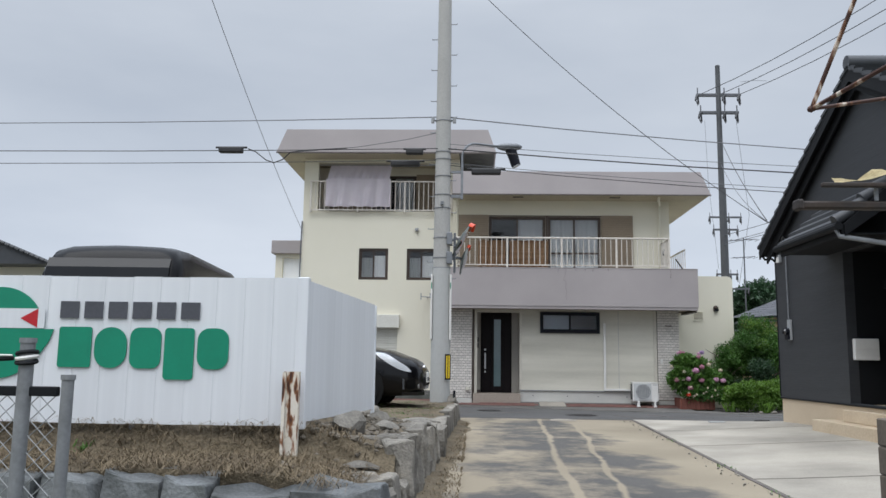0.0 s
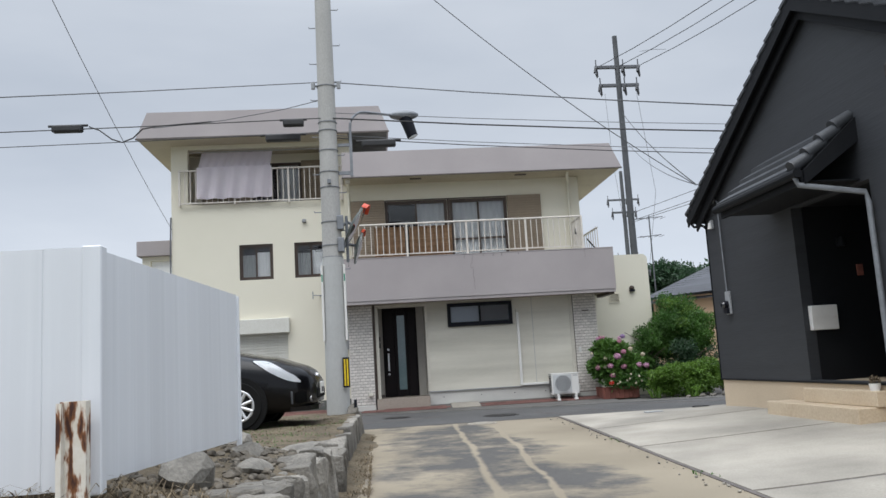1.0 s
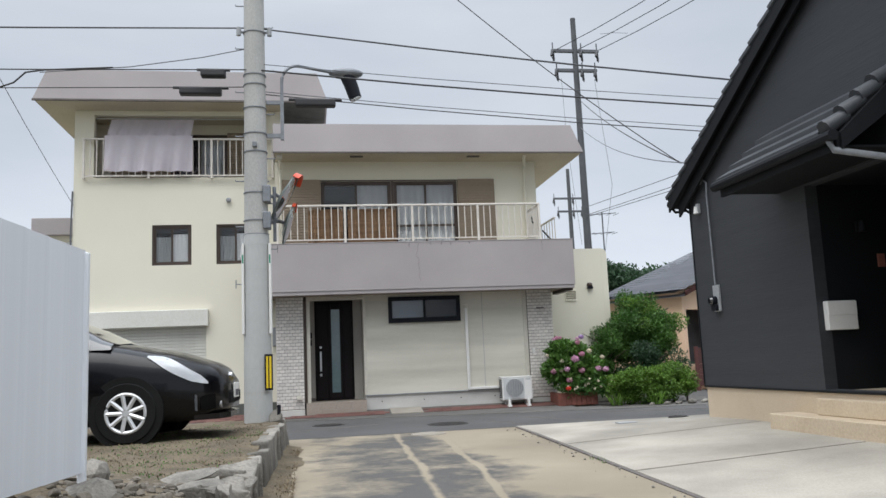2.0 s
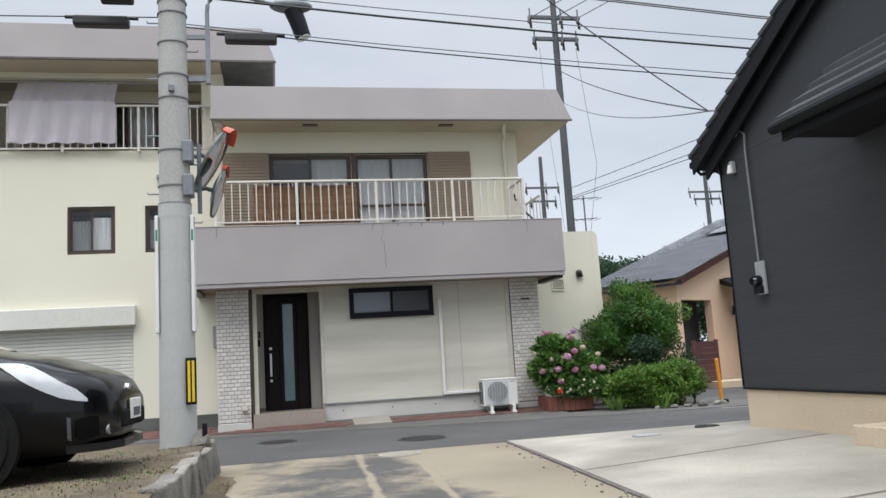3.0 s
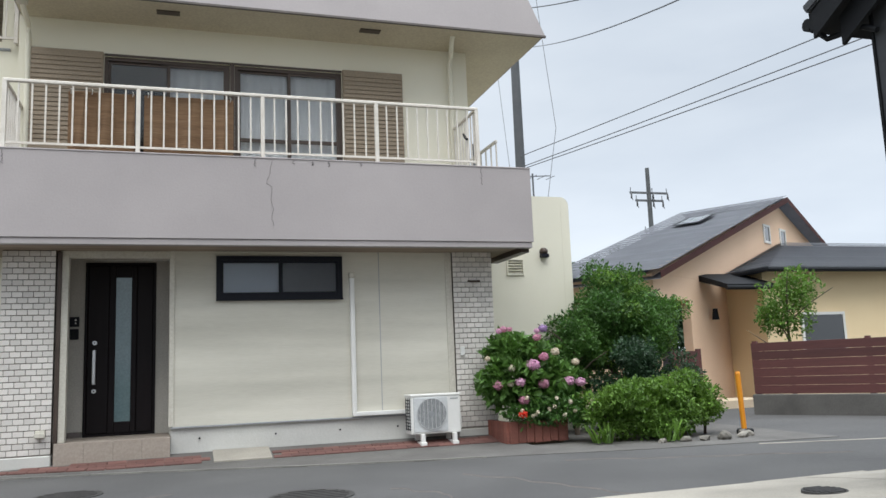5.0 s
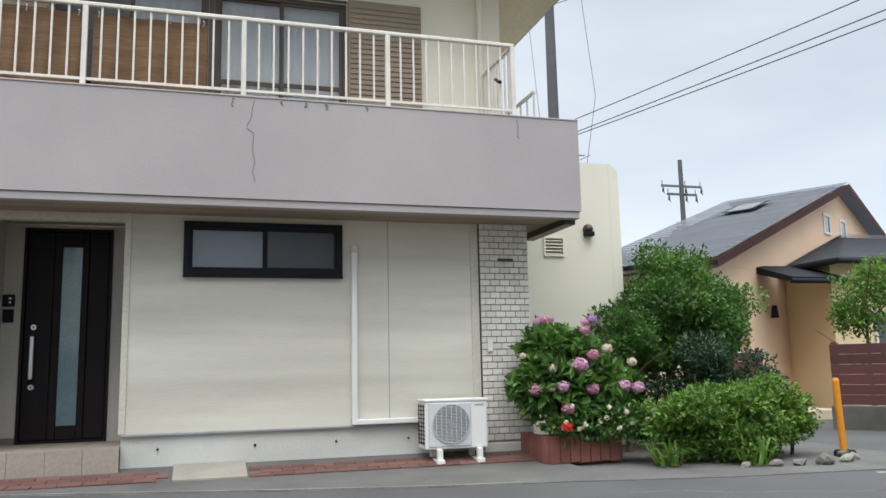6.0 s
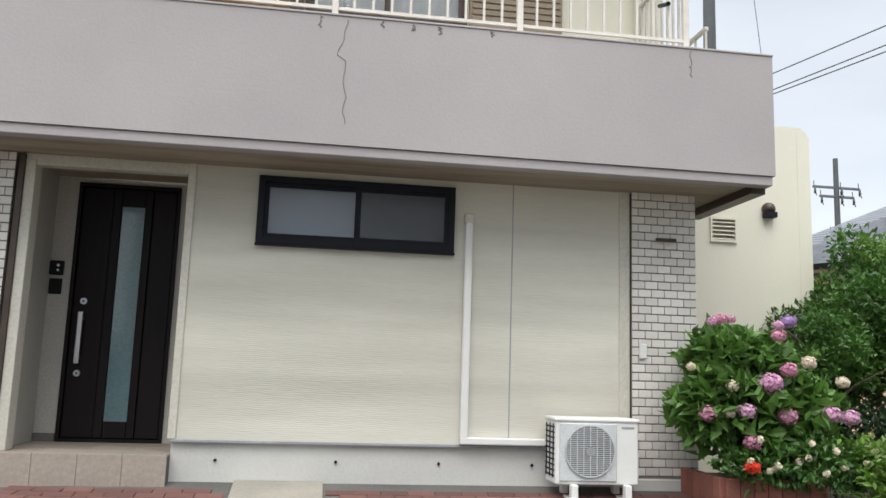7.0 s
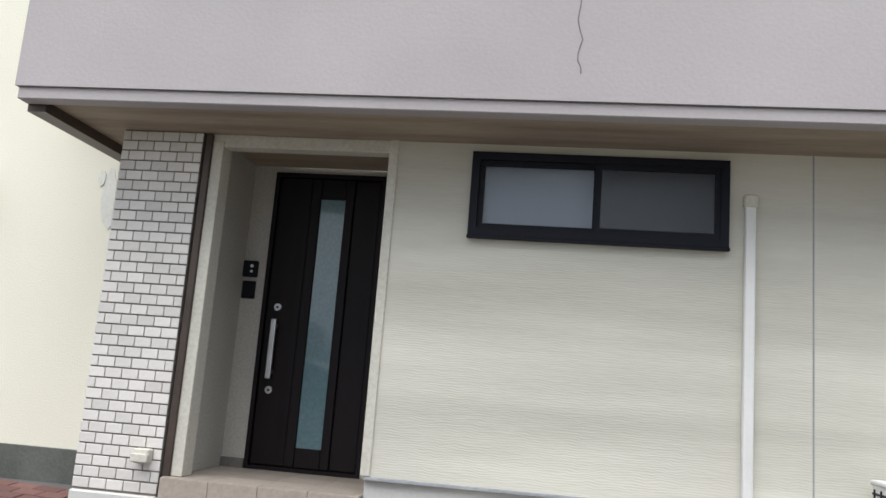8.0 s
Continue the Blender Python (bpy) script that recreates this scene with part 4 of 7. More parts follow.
def front_door():
    d = part("door", box(0.18, 1.015, 22.50, 22.55, 0.535, 2.705), M_door, house, "dark brown panelled front door with a narrow glass light")
    part("door_frame", pierced(0.176, 1.018, 0.532, 2.708, [(0.205, 0.99, 0.56, 2.675)], 22.452, 22.50), M_door, d)
    # vertical boards left and right of the glass
    for x0, x1, y in ((0.21, 0.46, 22.475), (0.462, 0.535, 22.462), (0.725, 0.79, 22.462), (0.792, 0.985, 22.475)):
        part("door_board", box(x0, x1, y, 22.50, 0.565, 2.67, 0.008, seg=2), M_door, d)
    part("door_rail", box(0.537, 0.723, 22.47, 22.50, 0.565, 0.70, 0.004), M_door, d)
    part("door_rail", box(0.537, 0.723, 22.47, 22.50, 2.52, 2.67, 0.004), M_door, d)
    part("door_light", box(0.537, 0.723, 22.482, 22.496, 0.702, 2.518), mat("blue_grey_glass", (0.10, 0.175, 0.195), (0.15, 0.23, 0.25), rough=0.15, scale=1.2, bump=0, coat=0.6), d, "blue-grey obscured glass")
    h = bmesh.new()
    box(0.275, 0.318, 22.40, 22.425, 1.17, 1.60, 0.008, bm=h, seg=2)
    box(0.285, 0.308, 22.42, 22.48, 1.20, 1.235, bm=h)
    box(0.285, 0.308, 22.42, 22.48, 1.535, 1.57, bm=h)
    part("handle", h, M_steel, d, "brushed steel pull handle")
    for z in (1.09, 1.69):
        part("lock", tube([(0.297, 22.475, z), (0.297, 22.455, z)], 0.027, 14), M_steel, d)
        part("keyhole", tube([(0.297, 22.456, z), (0.297, 22.452, z)], 0.009, 8), M_black, d)
    t = thing("intercom", (0.06, 22.45, 1.9), "black door intercom beside the front door", "intercom")
    part("case", box(0.005, 0.115, 22.435, 22.468, 1.90, 2.02, 0.006), M_black, t)
    part("button", tube([(0.075, 22.437, 1.98), (0.075, 22.428, 1.98)], 0.012, 10), M_white, t)
    part("button", tube([(0.075, 22.437, 1.94), (0.075, 22.428, 1.94)], 0.010, 10), M_white, t)
    t = thing("door_plate", (0.06, 22.45, 1.78), "black plate on the wall beside the front door", "door plate")
    part("plate", box(0.01, 0.11, 22.448, 22.468, 1.74, 1.87, 0.005), M_black, t)
    part("face", box(0.025, 0.095, 22.442, 22.449, 1.76, 1.85), M_charp, t)


piers()
front_door()
paving()


def left_wing():
    holes = [(-3.24, -2.42, 3.57, 4.45), (-1.90, -1.08, 3.57, 4.45), (-4.5, -2.12, 0.565, 2.27), (-4.45, -0.85, 5.50, 6.90)]
    part("wing_wall", pierced(-4.85, -0.62, 0.565, 7.0, holes, 22.30, 22.48), M_cream, house)
    part("wing_side", box(-4.85, -4.69, 22.482, 27.9, 0.1, 7.0), M_cream, house)
    for x0, x1 in ((-4.86, -4.502), (-2.118, -0.64)):
        part("wing_plinth", box(x0, x1, 22.275, 22.47, 0.1, 0.563), M_plinth_soffitshade, house, "dark weathered plinth")
    # loggia
    part("loggia_floor", box(-4.68, -0.61, 22.482, 23.3, 5.36, 5.49), M_found, house)
    part("loggia_back", pierced(-4.68, -0.61, 5.492, 6.99, [(-4.3, -0.95, 5.55, 6.75)], 23.30, 23.42), M_cream, house)
    sash(house, "window", -3.0, -1.75, 5.55, 6.75, 23.32, 2, M_bronze, curtain=(1,), label="loggia window with bronze frame")
    for x0, x1 in ((-4.3, -3.01), (-1.74, -0.95)):
        s = part("shutter_box", box(x0, x1, 23.24, 23.298, 5.55, 6.78, 0.006), M_shutter, house, "brown louvred shutter box")
        for k in range(19):
            part("louvre", box(x0 + 0.02, x1 - 0.02, 23.228, 23.242, 5.6 + k * 0.06, 5.645 + k * 0.06, 0.003), M_shutter, s)
    # added dark sheet as interior shade behind the loggia window
    part("loggia_room", box(-4.6, -0.7, 24.0, 24.1, 5.4, 6.95), M_room_shade, house)
    # wing railing
    rl = part("loggia_railing", box(-4.66, -0.64, 22.17, 22.22, 6.31, 6.35, 0.008), M_rail, house, "off-white steel loggia railing")
    part("bottom_rail", box(-4.64, -0.66, 22.18, 22.21, 5.50, 5.53), M_rail, rl)
    bar_me = shared("bar", box(-0.009, 0.009, -0.009, 0.009, -0.395, 0.395), M_rail)
    for x in (-4.63, -3.30, -1.98, -0.67):
        part("post", box(x - 0.024, x + 0.024, 22.172, 22.218, 5.45, 6.32, 0.004), M_rail, rl)
        part("stay", box(x - 0.015, x + 0.015, 22.2, 22.31, 5.46, 5.50), M_rail, rl)
    for a in (-4.63, -3.30, -1.98):
        for i in range(1, 10):
            piece("bar", bar_me, rl, (a + 0.132 * i, 22.195, 5.92))
    # roof band
    part("wing_roof", frustum(-5.5, 0.55, 21.6, 29.0, 7.03, -5.25, 0.33, 21.66, 28.8, 7.68), M_fascia, house, "mauve-grey mortar roof band")
    part("wing_soffit", box(-5.46, -0.46, 21.64, 28.95, 7.0, 7.028), M_soffit, house)
    # same soffit as its neighbour; the shade over the lower roof is in its colour
    part("side_soffit", box(-0.458, 0.51, 21.64, 28.95, 7.0, 7.028), M_plinth_soffitshade, house, "soffit boards coloured dark for shade")
    part("wing_drip", box(-5.51, 0.56, 21.585, 21.63, 6.99, 7.026), M_joint, house)
    part("corner_post", box(-0.72, -0.46, 22.26, 22.298, 5.87, 6.99), M_cream, house)
    for x0 in (-3.24, -1.90):
        w = sash(house, "window", x0, x0 + 0.82, 3.57, 4.45, 22.33, 2, M_bronze, curtain=(1,), net=(0,), drop=0.21, label="dark bronze framed sliding window")
    # added dark sheet as interior shade behind the two wing windows
    part("wing_room", box(-4.6, -0.7, 23.2, 23.3, 2.9, 5.3), M_room_shade, house)
    # roller shutter
    part("shutter_hood", box(-4.55, -2.06, 22.14, 22.298, 2.24, 2.60, 0.012), M_roller, house)
    s = part("roller_shutter", box(-4.5, -2.12, 22.40, 22.42, 0.35, 2.27), M_roller, house, "pale grey-beige roller shutter")
    me = shared("slat", box(-1.19, 1.19, -0.012, 0.012, -0.031, 0.031, 0.009), M_roller)
    for k in range(29):
        piece("slat", me, s, (-3.31, 22.39, 0.39 + k * 0.066))
    part("floodlight", box(-1.68, -1.58, 22.2, 22.298, 4.93, 5.02, 0.02), M_grey, house)
    hk = part("pole_bracket", tube([(-1.47, 22.10, 3.01), (-1.47, 22.10, 3.19)], 0.013), M_grey, house, "small steel drying-pole bracket")
    part("cross_bar", tube([(-1.47, 22.10, 3.10), (-1.14, 22.10, 3.08)], 0.012), M_grey, hk)
    part("fork", tube([(-1.22, 22.10, 3.06), (-1.22, 22.10, 3.20)], 0.012), M_grey, hk)
    part("stem", tube([(-1.30, 22.10, 3.09), (-1.30, 22.31, 3.09)], 0.016), M_grey, hk)
    part("pipe_stub", tube([(-0.95, 22.3, 5.4), (-0.75, 22.3, 5.4)], 0.02), M_grey, house)
    # patch of lifting paint beside the balcony end
    for k, (x, z, w, h) in enumerate(((-1.06, 2.44, 0.055, 0.20), (-1.03, 2.27, 0.04, 0.10), (-1.13, 2.56, 0.03, 0.06))):
        ring = [(x + w * math.cos(a) * (1 + 0.35 * noise.noise((k, math.cos(a) * 2, math.sin(a) * 2))), z + h * math.sin(a) * (1 + 0.3 * noise.noise((k + 5, math.cos(a) * 2, math.sin(a) * 2)))) for a in [i * math.pi / 9 for i in range(18)]]
        part("paint_blister", prism(ring, "y", 22.296 - 0.003 * k, 22.31), M_roller, house, "lifted white paint patch")
    # cables down the corner
    part("corner_cable", tube([(-4.86, 22.27, 5.2), (-4.88, 22.27, 4.4), (-4.87, 22.27, 2.0)], 0.018), M_wireg, house)
    # rear annex on the far side
    part("annex_wall", pierced(-5.75, -4.86, 0.1, 4.36, [(-5.55, -5.0, 3.6, 4.25)], 23.0, 23.15), M_cream, house)
    part("annex_side", box(-5.75, -5.60, 23.152, 27.5, 0.1, 4.36), M_cream, house)
    part("annex_curtain", box(-5.58, -4.97, 23.12, 23.14, 3.55, 4.3), M_curtain, house)
    part("annex_roof", box(-5.85, -4.862, 22.85, 27.6, 4.362, 4.74, 0.01), M_fascia, house)
    # sheet hung over the railing to dry
    t = thing("hanging_cloth", (-3.3, 22.4, 6.3), "pale lilac sheet hung over the loggia railing", "cloth")
    part("upper_cloth", wavy_sheet((-4.13, 22.44, 6.84), (1.75, 0, 0), (-0.05, -0.26, -0.48), 64, 8, 0.017, 9, seed=1), M_cloth, t, smooth=True)
    part("lower_cloth", wavy_sheet((-4.20, 22.145, 6.40), (1.82, 0, 0), (0, -0.01, -0.80), 64, 14, 0.036, 5, seed=2), M_cloth, t, smooth=True)
    part("drying_pole", tube([(-4.44, 22.44, 6.86), (-0.86, 22.44, 6.86)], 0.016), M_steel, t)


left_wing()


def yellow_annex():
    part("low_wall", pierced(5.36, 7.0, 0.1, 3.80, [(6.06, 6.30, 2.58, 2.79)], 22.72, 22.88), M_cream, house)
    b = bmesh.new()
    poly = [(7.002, 0.1)] + [(7.002, 3.80)] + [(7.0 + 0.14 * math.sin(a), 3.66 + 0.14 * math.cos(a)) for a in [i * math.pi / 16 for i in range(9)]] + [(7.14, 0.1)]
    part("low_wall_end", prism(poly, "y", 22.72, 27.5), M_cream, house)
    part("low_roof", box(5.36, 7.0, 22.882, 27.5, 3.55, 3.70), M_found, house)
    v = part("louvre_vent", pierced(6.04, 6.32, 2.56, 2.81, [(6.06, 6.30, 2.58, 2.79)], 22.695, 22.719), M_cream, house, "cream louvred wall vent")
    for k in range(5):
        part("slat", prism([(22.70, 2.585 + k * 0.042), (22.76, 2.615 + k * 0.042), (22.76, 2.62 + k * 0.042), (22.70, 2.592 + k * 0.042)], "x", 6.062, 6.298), M_cream, v)
    part("vent_back", box(6.062, 6.298, 22.775, 22.785, 2.582, 2.788), M_trim, house)
    t = thing("vent_hood", (6.66, 22.65, 2.9), "dark steel hooded vent on the cream wall", "vent hood")
    b = bmesh.new()
    bmesh.ops.create_uvsphere(b, u_segments=16, v_segments=10, radius=0.068)
    for vv in b.verts:
        vv.co.y *= 1.1
        if vv.co.y > 0.02:
            vv.co.y = 0.02
        if vv.co.z < -0.03:
            vv.co.z = -0.03
    bmesh.ops.translate(b, vec=(6.66, 22.70, 2.92), verts=b.verts)
    part("hood", b, M_bronze, t, smooth=True)
    part("grille", box(6.60, 6.72, 22.63, 22.718, 2.83, 2.885, 0.004), M_black, t)


yellow_annex()


def aircon():
    t = thing("air_conditioner", (4.4, 21.4, 0.25), "white outdoor air conditioner unit beside the house wall", "air conditioner")
    part("case", box(4.08, 4.735, 21.34, 21.62, 0.395, 0.865, 0.012, seg=2), M_white, t)
    part("top_lid", box(4.07, 4.745, 21.33, 21.63, 0.86, 0.888, 0.01, seg=2), M_white, t)
    part("front_panel", box(4.11, 4.56, 21.328, 21.342, 0.42, 0.85, 0.006), M_grille, t, "light grey fan panel")
    CX, CZ, FR = 4.345, 0.645, 0.192
    well = tube([(CX, 21.331, CZ), (CX, 21.322, CZ)], FR, 40)
    part("fan_well", well, M_wireg, t, "dark fan opening")
    b = bmesh.new()
    for k in range(-13, 14):
        z = CZ + k * 0.0142
        w = math.sqrt(max(0.0, FR * FR - (z - CZ) ** 2))
        if w > 0.03:
            box(CX - w, CX + w, 21.314, 21.319, z - 0.0027, z + 0.0027, bm=b)
    g = part("fan_grille", b, M_grille, t, "pale wire fan grille")
    b = bmesh.new()
    for k in range(-3, 4):
        x = CX + k * 0.052
        w = math.sqrt(max(0.0, FR * FR - (x - CX) ** 2))
        box(x - 0.0025, x + 0.0025, 21.310, 21.314, CZ - w, CZ + w, bm=b)
    part("grille_stay", b, M_grille, g)
    part("grille_ring", tube([(CX + FR * math.cos(a), 21.316, CZ + FR * math.sin(a)) for a in [2 * math.pi * i / 40 for i in range(41)]], 0.0035, 6, caps=False), M_grille, g)
    part("hub", tube([(CX, 21.31, CZ), (CX, 21.306, CZ)], 0.035, 16), M_grey, t)
    b = bmesh.new()
    for k in range(10):
        box(4.074, 4.082, 21.37, 21.60, 0.45 + k * 0.04, 0.462 + k * 0.04, bm=b)
    for k in range(3):
        box(4.073, 4.083, 21.39 + k * 0.09, 21.40 + k * 0.09, 0.44, 0.84, bm=b)
    part("side_fin", b, M_black, t)
    part("valve_cover", box(4.737, 4.785, 21.45, 21.6, 0.43, 0.62, 0.012, seg=2), M_white, t)
    part("badge", box(4.60, 4.70, 21.337, 21.341, 0.815, 0.83), M_grey, t)
    for x in (4.22, 4.64):
        f = bmesh.new()
        box(x - 0.04, x + 0.04, 21.27, 21.64, 0.25, 0.30, 0.006, bm=f)
        box(x - 0.026, x + 0.026, 21.29, 21.36, 0.295, 0.398, 0.006, bm=f)
        box(x - 0.026, x + 0.026, 21.55, 21.62, 0.295, 0.398, 0.006, bm=f)
        part("foot", f, M_white, t, "white plastic foot")
    t = thing("pipe_duct", (3.43, 21.68, 1.5), "white pipe duct running down the siding to the unit", "pipe duct")
    part("vertical_duct", box(3.40, 3.46, 21.64, 21.698, 0.66, 2.42, 0.010, seg=2), M_white, t)
    part("bottom_duct", box(3.40, 4.12, 21.638, 21.697, 0.645, 0.70, 0.010, seg=2), M_white, t)
    part("duct_cap", box(3.39, 3.475, 21.63, 21.698, 2.40, 2.48, 0.015, seg=2), M_trim, t)


aircon()


# ---- the dark house across the forecourt ----
dark = thing("dark_house", (7.5, 11.6, 0.2), "charcoal clad house with a grey tiled gable roof and beige plinth", "house")


def dark_house():
    X = 5.60
    AY, AZ, EZ, E1, E0 = 11.6, 5.66, 3.53, 15.62, 7.58
    wall = pierced(8.0, 15.25, 0.76, 3.40, [(10.75, 12.50, 0.78, 3.05)], X, X + 0.15, axis="x")
    part("gable_wall", wall, M_char, dark, "charcoal textured cladding")
    part("gable_top", prism([(8.0, 3.402), (15.25, 3.402), (15.25, 3.52), (AY, 5.45), (8.0, 3.5)], "x", X, X + 0.15), M_char, dark)
    part("far_wall", box(X + 0.152, 12.4, 15.1, 15.25, 0.76, 3.5), M_char, dark)
    part("near_wall", box(X + 0.152, 12.4, 8.0, 8.15, 0.76, 3.5), M_char, dark)
    part("plinth", pierced(8.02, 15.23, 0.1, 0.745, [], X + 0.012, X + 0.3, axis="x"), M_beige, dark, "beige rendered plinth")
    part("plinth", box(X + 0.302, 12.4, 15.1, 15.23, 0.1, 0.745), M_beige, dark)
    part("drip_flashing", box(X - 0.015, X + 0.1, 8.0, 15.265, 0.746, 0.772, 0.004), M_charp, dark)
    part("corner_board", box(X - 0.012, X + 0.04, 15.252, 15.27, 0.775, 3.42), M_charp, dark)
    # recessed porch; part of its depth of shade is in the wall colour
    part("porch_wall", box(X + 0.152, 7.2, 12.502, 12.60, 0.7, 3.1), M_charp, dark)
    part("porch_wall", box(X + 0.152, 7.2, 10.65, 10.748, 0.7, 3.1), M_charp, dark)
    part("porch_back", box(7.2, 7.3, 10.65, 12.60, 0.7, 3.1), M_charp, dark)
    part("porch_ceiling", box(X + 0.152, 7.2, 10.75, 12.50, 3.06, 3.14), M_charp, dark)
    part("porch_floor", box(X + 0.05, 7.2, 10.752, 12.498, 0.60, 0.765), M_steptile, dark)
    part("entrance_door", box(7.12, 7.198, 10.95, 11.9, 0.77, 2.85, 0.008), M_door, dark)
    part("door_notice", box(6.41, 6.50, 12.485, 12.501, 2.11, 2.26, 0.003), M_planter, dark)
    # roof planes, verge boards, tiles
    for y0, y1 in ((AY, E1), (AY, E0)):
        s = 1 if y1 > y0 else -1
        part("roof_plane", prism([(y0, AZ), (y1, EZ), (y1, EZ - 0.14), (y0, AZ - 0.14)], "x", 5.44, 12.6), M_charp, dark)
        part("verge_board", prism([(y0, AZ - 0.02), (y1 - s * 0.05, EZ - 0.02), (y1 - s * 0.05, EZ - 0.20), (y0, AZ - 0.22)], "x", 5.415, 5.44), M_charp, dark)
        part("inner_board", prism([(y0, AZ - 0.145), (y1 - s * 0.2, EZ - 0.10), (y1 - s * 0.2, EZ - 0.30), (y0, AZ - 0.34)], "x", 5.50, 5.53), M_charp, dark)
        run = math.hypot(y1 - y0, AZ - EZ)
        n = 17
        up = Vector((0, y0 - y1, AZ - EZ)).normalized()
        ang = math.atan2(AZ - EZ, abs(y1 - y0))
        b = bmesh.new()
        L = run / n
        b = prism([(0, -0.03), (L + 0.03, -0.065), (L + 0.03, 0.005), (0, 0.045)], "x", -0.06, 0.32)
        bmesh.ops.bevel(b, geom=b.edges[:], offset=0.012, segments=2, affect="EDGES")
        bmesh.ops.rotate(b, verts=b.verts, cent=(0, 0, 0), matrix=Matrix.Rotation(ang, 3, "X"))
        if s > 0:
            bmesh.ops.scale(b, verts=b.verts, vec=(1, -1, 1))
        me = shared("verge_tile", b, M_rooft)
        for k in range(n):
            p = Vector((5.44, y1, EZ + 0.05)) + up * (k * L)
            piece("verge_tile", me, dark, p + Vector((0.02, 0, -0.035)))
        # courses behind the verge
        c = bmesh.new()
        for k in range(n):
            p0 = Vector((0, y1, EZ + 0.045)) + up * (k * L)
            p1 = p0 + up * L
            prism([(p0.y, p0.z), (p1.y, p1.z - 0.03), (p1.y, p1.z - 0.06), (p0.y, p0.z - 0.05)], "x", 5.77, 12.6, bm=c)
        tagged(part("tile_courses", c, M_rooft, dark), kind="stuff")
        part("gutter", tube([(5.46, y1 + s * 0.05, EZ - 0.06), (12.6, y1 + s * 0.05, EZ - 0.06)], 0.045, 10), M_charp, dark)
    ridge = tube([(5.40, AY, AZ + 0.06), (12.6, AY, AZ + 0.06)], 0.11, 10)
    part("ridge_cap", ridge, M_rooft, dark, smooth=True)
    part("eave_pipe", tube([(5.50, 15.62, 3.40), (5.52, 15.56, 3.33), (5.56, 15.30, 3.31), (5.57, 15.2, 3.25)], 0.020, 8), M_charp, dark)
    # porch roof: courses stepping down to a gutter
    PX, PZ, WZ = 4.86, 3.20, 3.82
    y0, y1 = 10.85, 13.05
    pr = part("porch_roof", prism([(X, WZ), (PX + 0.05, PZ), (PX + 0.05, PZ - 0.09), (X, WZ - 0.22)], "y", y0 + 0.05, y1), M_charp, dark, "small tiled porch roof")
    n = 4
    for k in range(n):
        a, b2 = k / n, (k + 1) / n
        xa, xb = PX + (X - PX) * a, PX + (X - PX) * b2
        za, zb = PZ + (WZ - PZ) * a, PZ + (WZ - PZ) * b2
        part("tile_course", prism([(xa - 0.03, za + 0.055), (xb, zb + 0.02), (xb, zb), (xa - 0.03, za + 0.005)], "y", y0 + 0.22, y1), M_rooft, pr)
        bm = tube([(xa - 0.04, y0 + 0.11, za + 0.05), (xb + 0.01, y0 + 0.11, zb + 0.03)], 0.085, 10, r_end=0.072)
        part("rake_tile", bm, M_rooft, pr, smooth=True)
    part("fascia_board", prism([(PX + 0.02, PZ + 0.0), (PX + 0.055, PZ + 0.0), (PX + 0.055, PZ - 0.16), (PX + 0.02, PZ - 0.16)], "y", y0 + 0.04, y1), M_charp, pr)
    part("rake_board", prism([(X, WZ - 0.02), (PX + 0.05, PZ - 0.0), (PX + 0.05, PZ - 0.16), (X, WZ - 0.30)], "y", y0 + 0.0, y0 + 0.05), M_charp, pr)
    part("porch_gutter", tube([(PX - 0.03, y0, PZ - 0.03), (PX - 0.03, y1 + 0.05, PZ - 0.03)], 0.055, 10), M_charp, pr)
    part("porch_soffit", box(PX + 0.06, X, y0 + 0.06, y1 - 0.02, PZ - 0.13, PZ - 0.11), M_charp, pr)
    part("downpipe", tube([(PX - 0.03, y0 + 0.08, PZ - 0.06), (PX + 0.0, y0 + 0.06, PZ - 0.16), (X - 0.06, y0 - 0.1, PZ - 0.30), (X - 0.05, y0 - 0.12, PZ - 0.42), (X - 0.05, y0 - 0.12, 0.8)], 0.032, 10),
         M_galv, pr, "grey downpipe", smooth=True)
    # steps
    part("step", box(5.26, X + 0.01, 10.98, 13.1, 0.1, 0.51, 0.008), M_steptile, dark, "beige tiled step")
    part("step", box(5.48, X + 0.01, 10.95, 12.52, 0.512, 0.69, 0.008), M_steptile, dark, "beige tiled step")


dark_house()


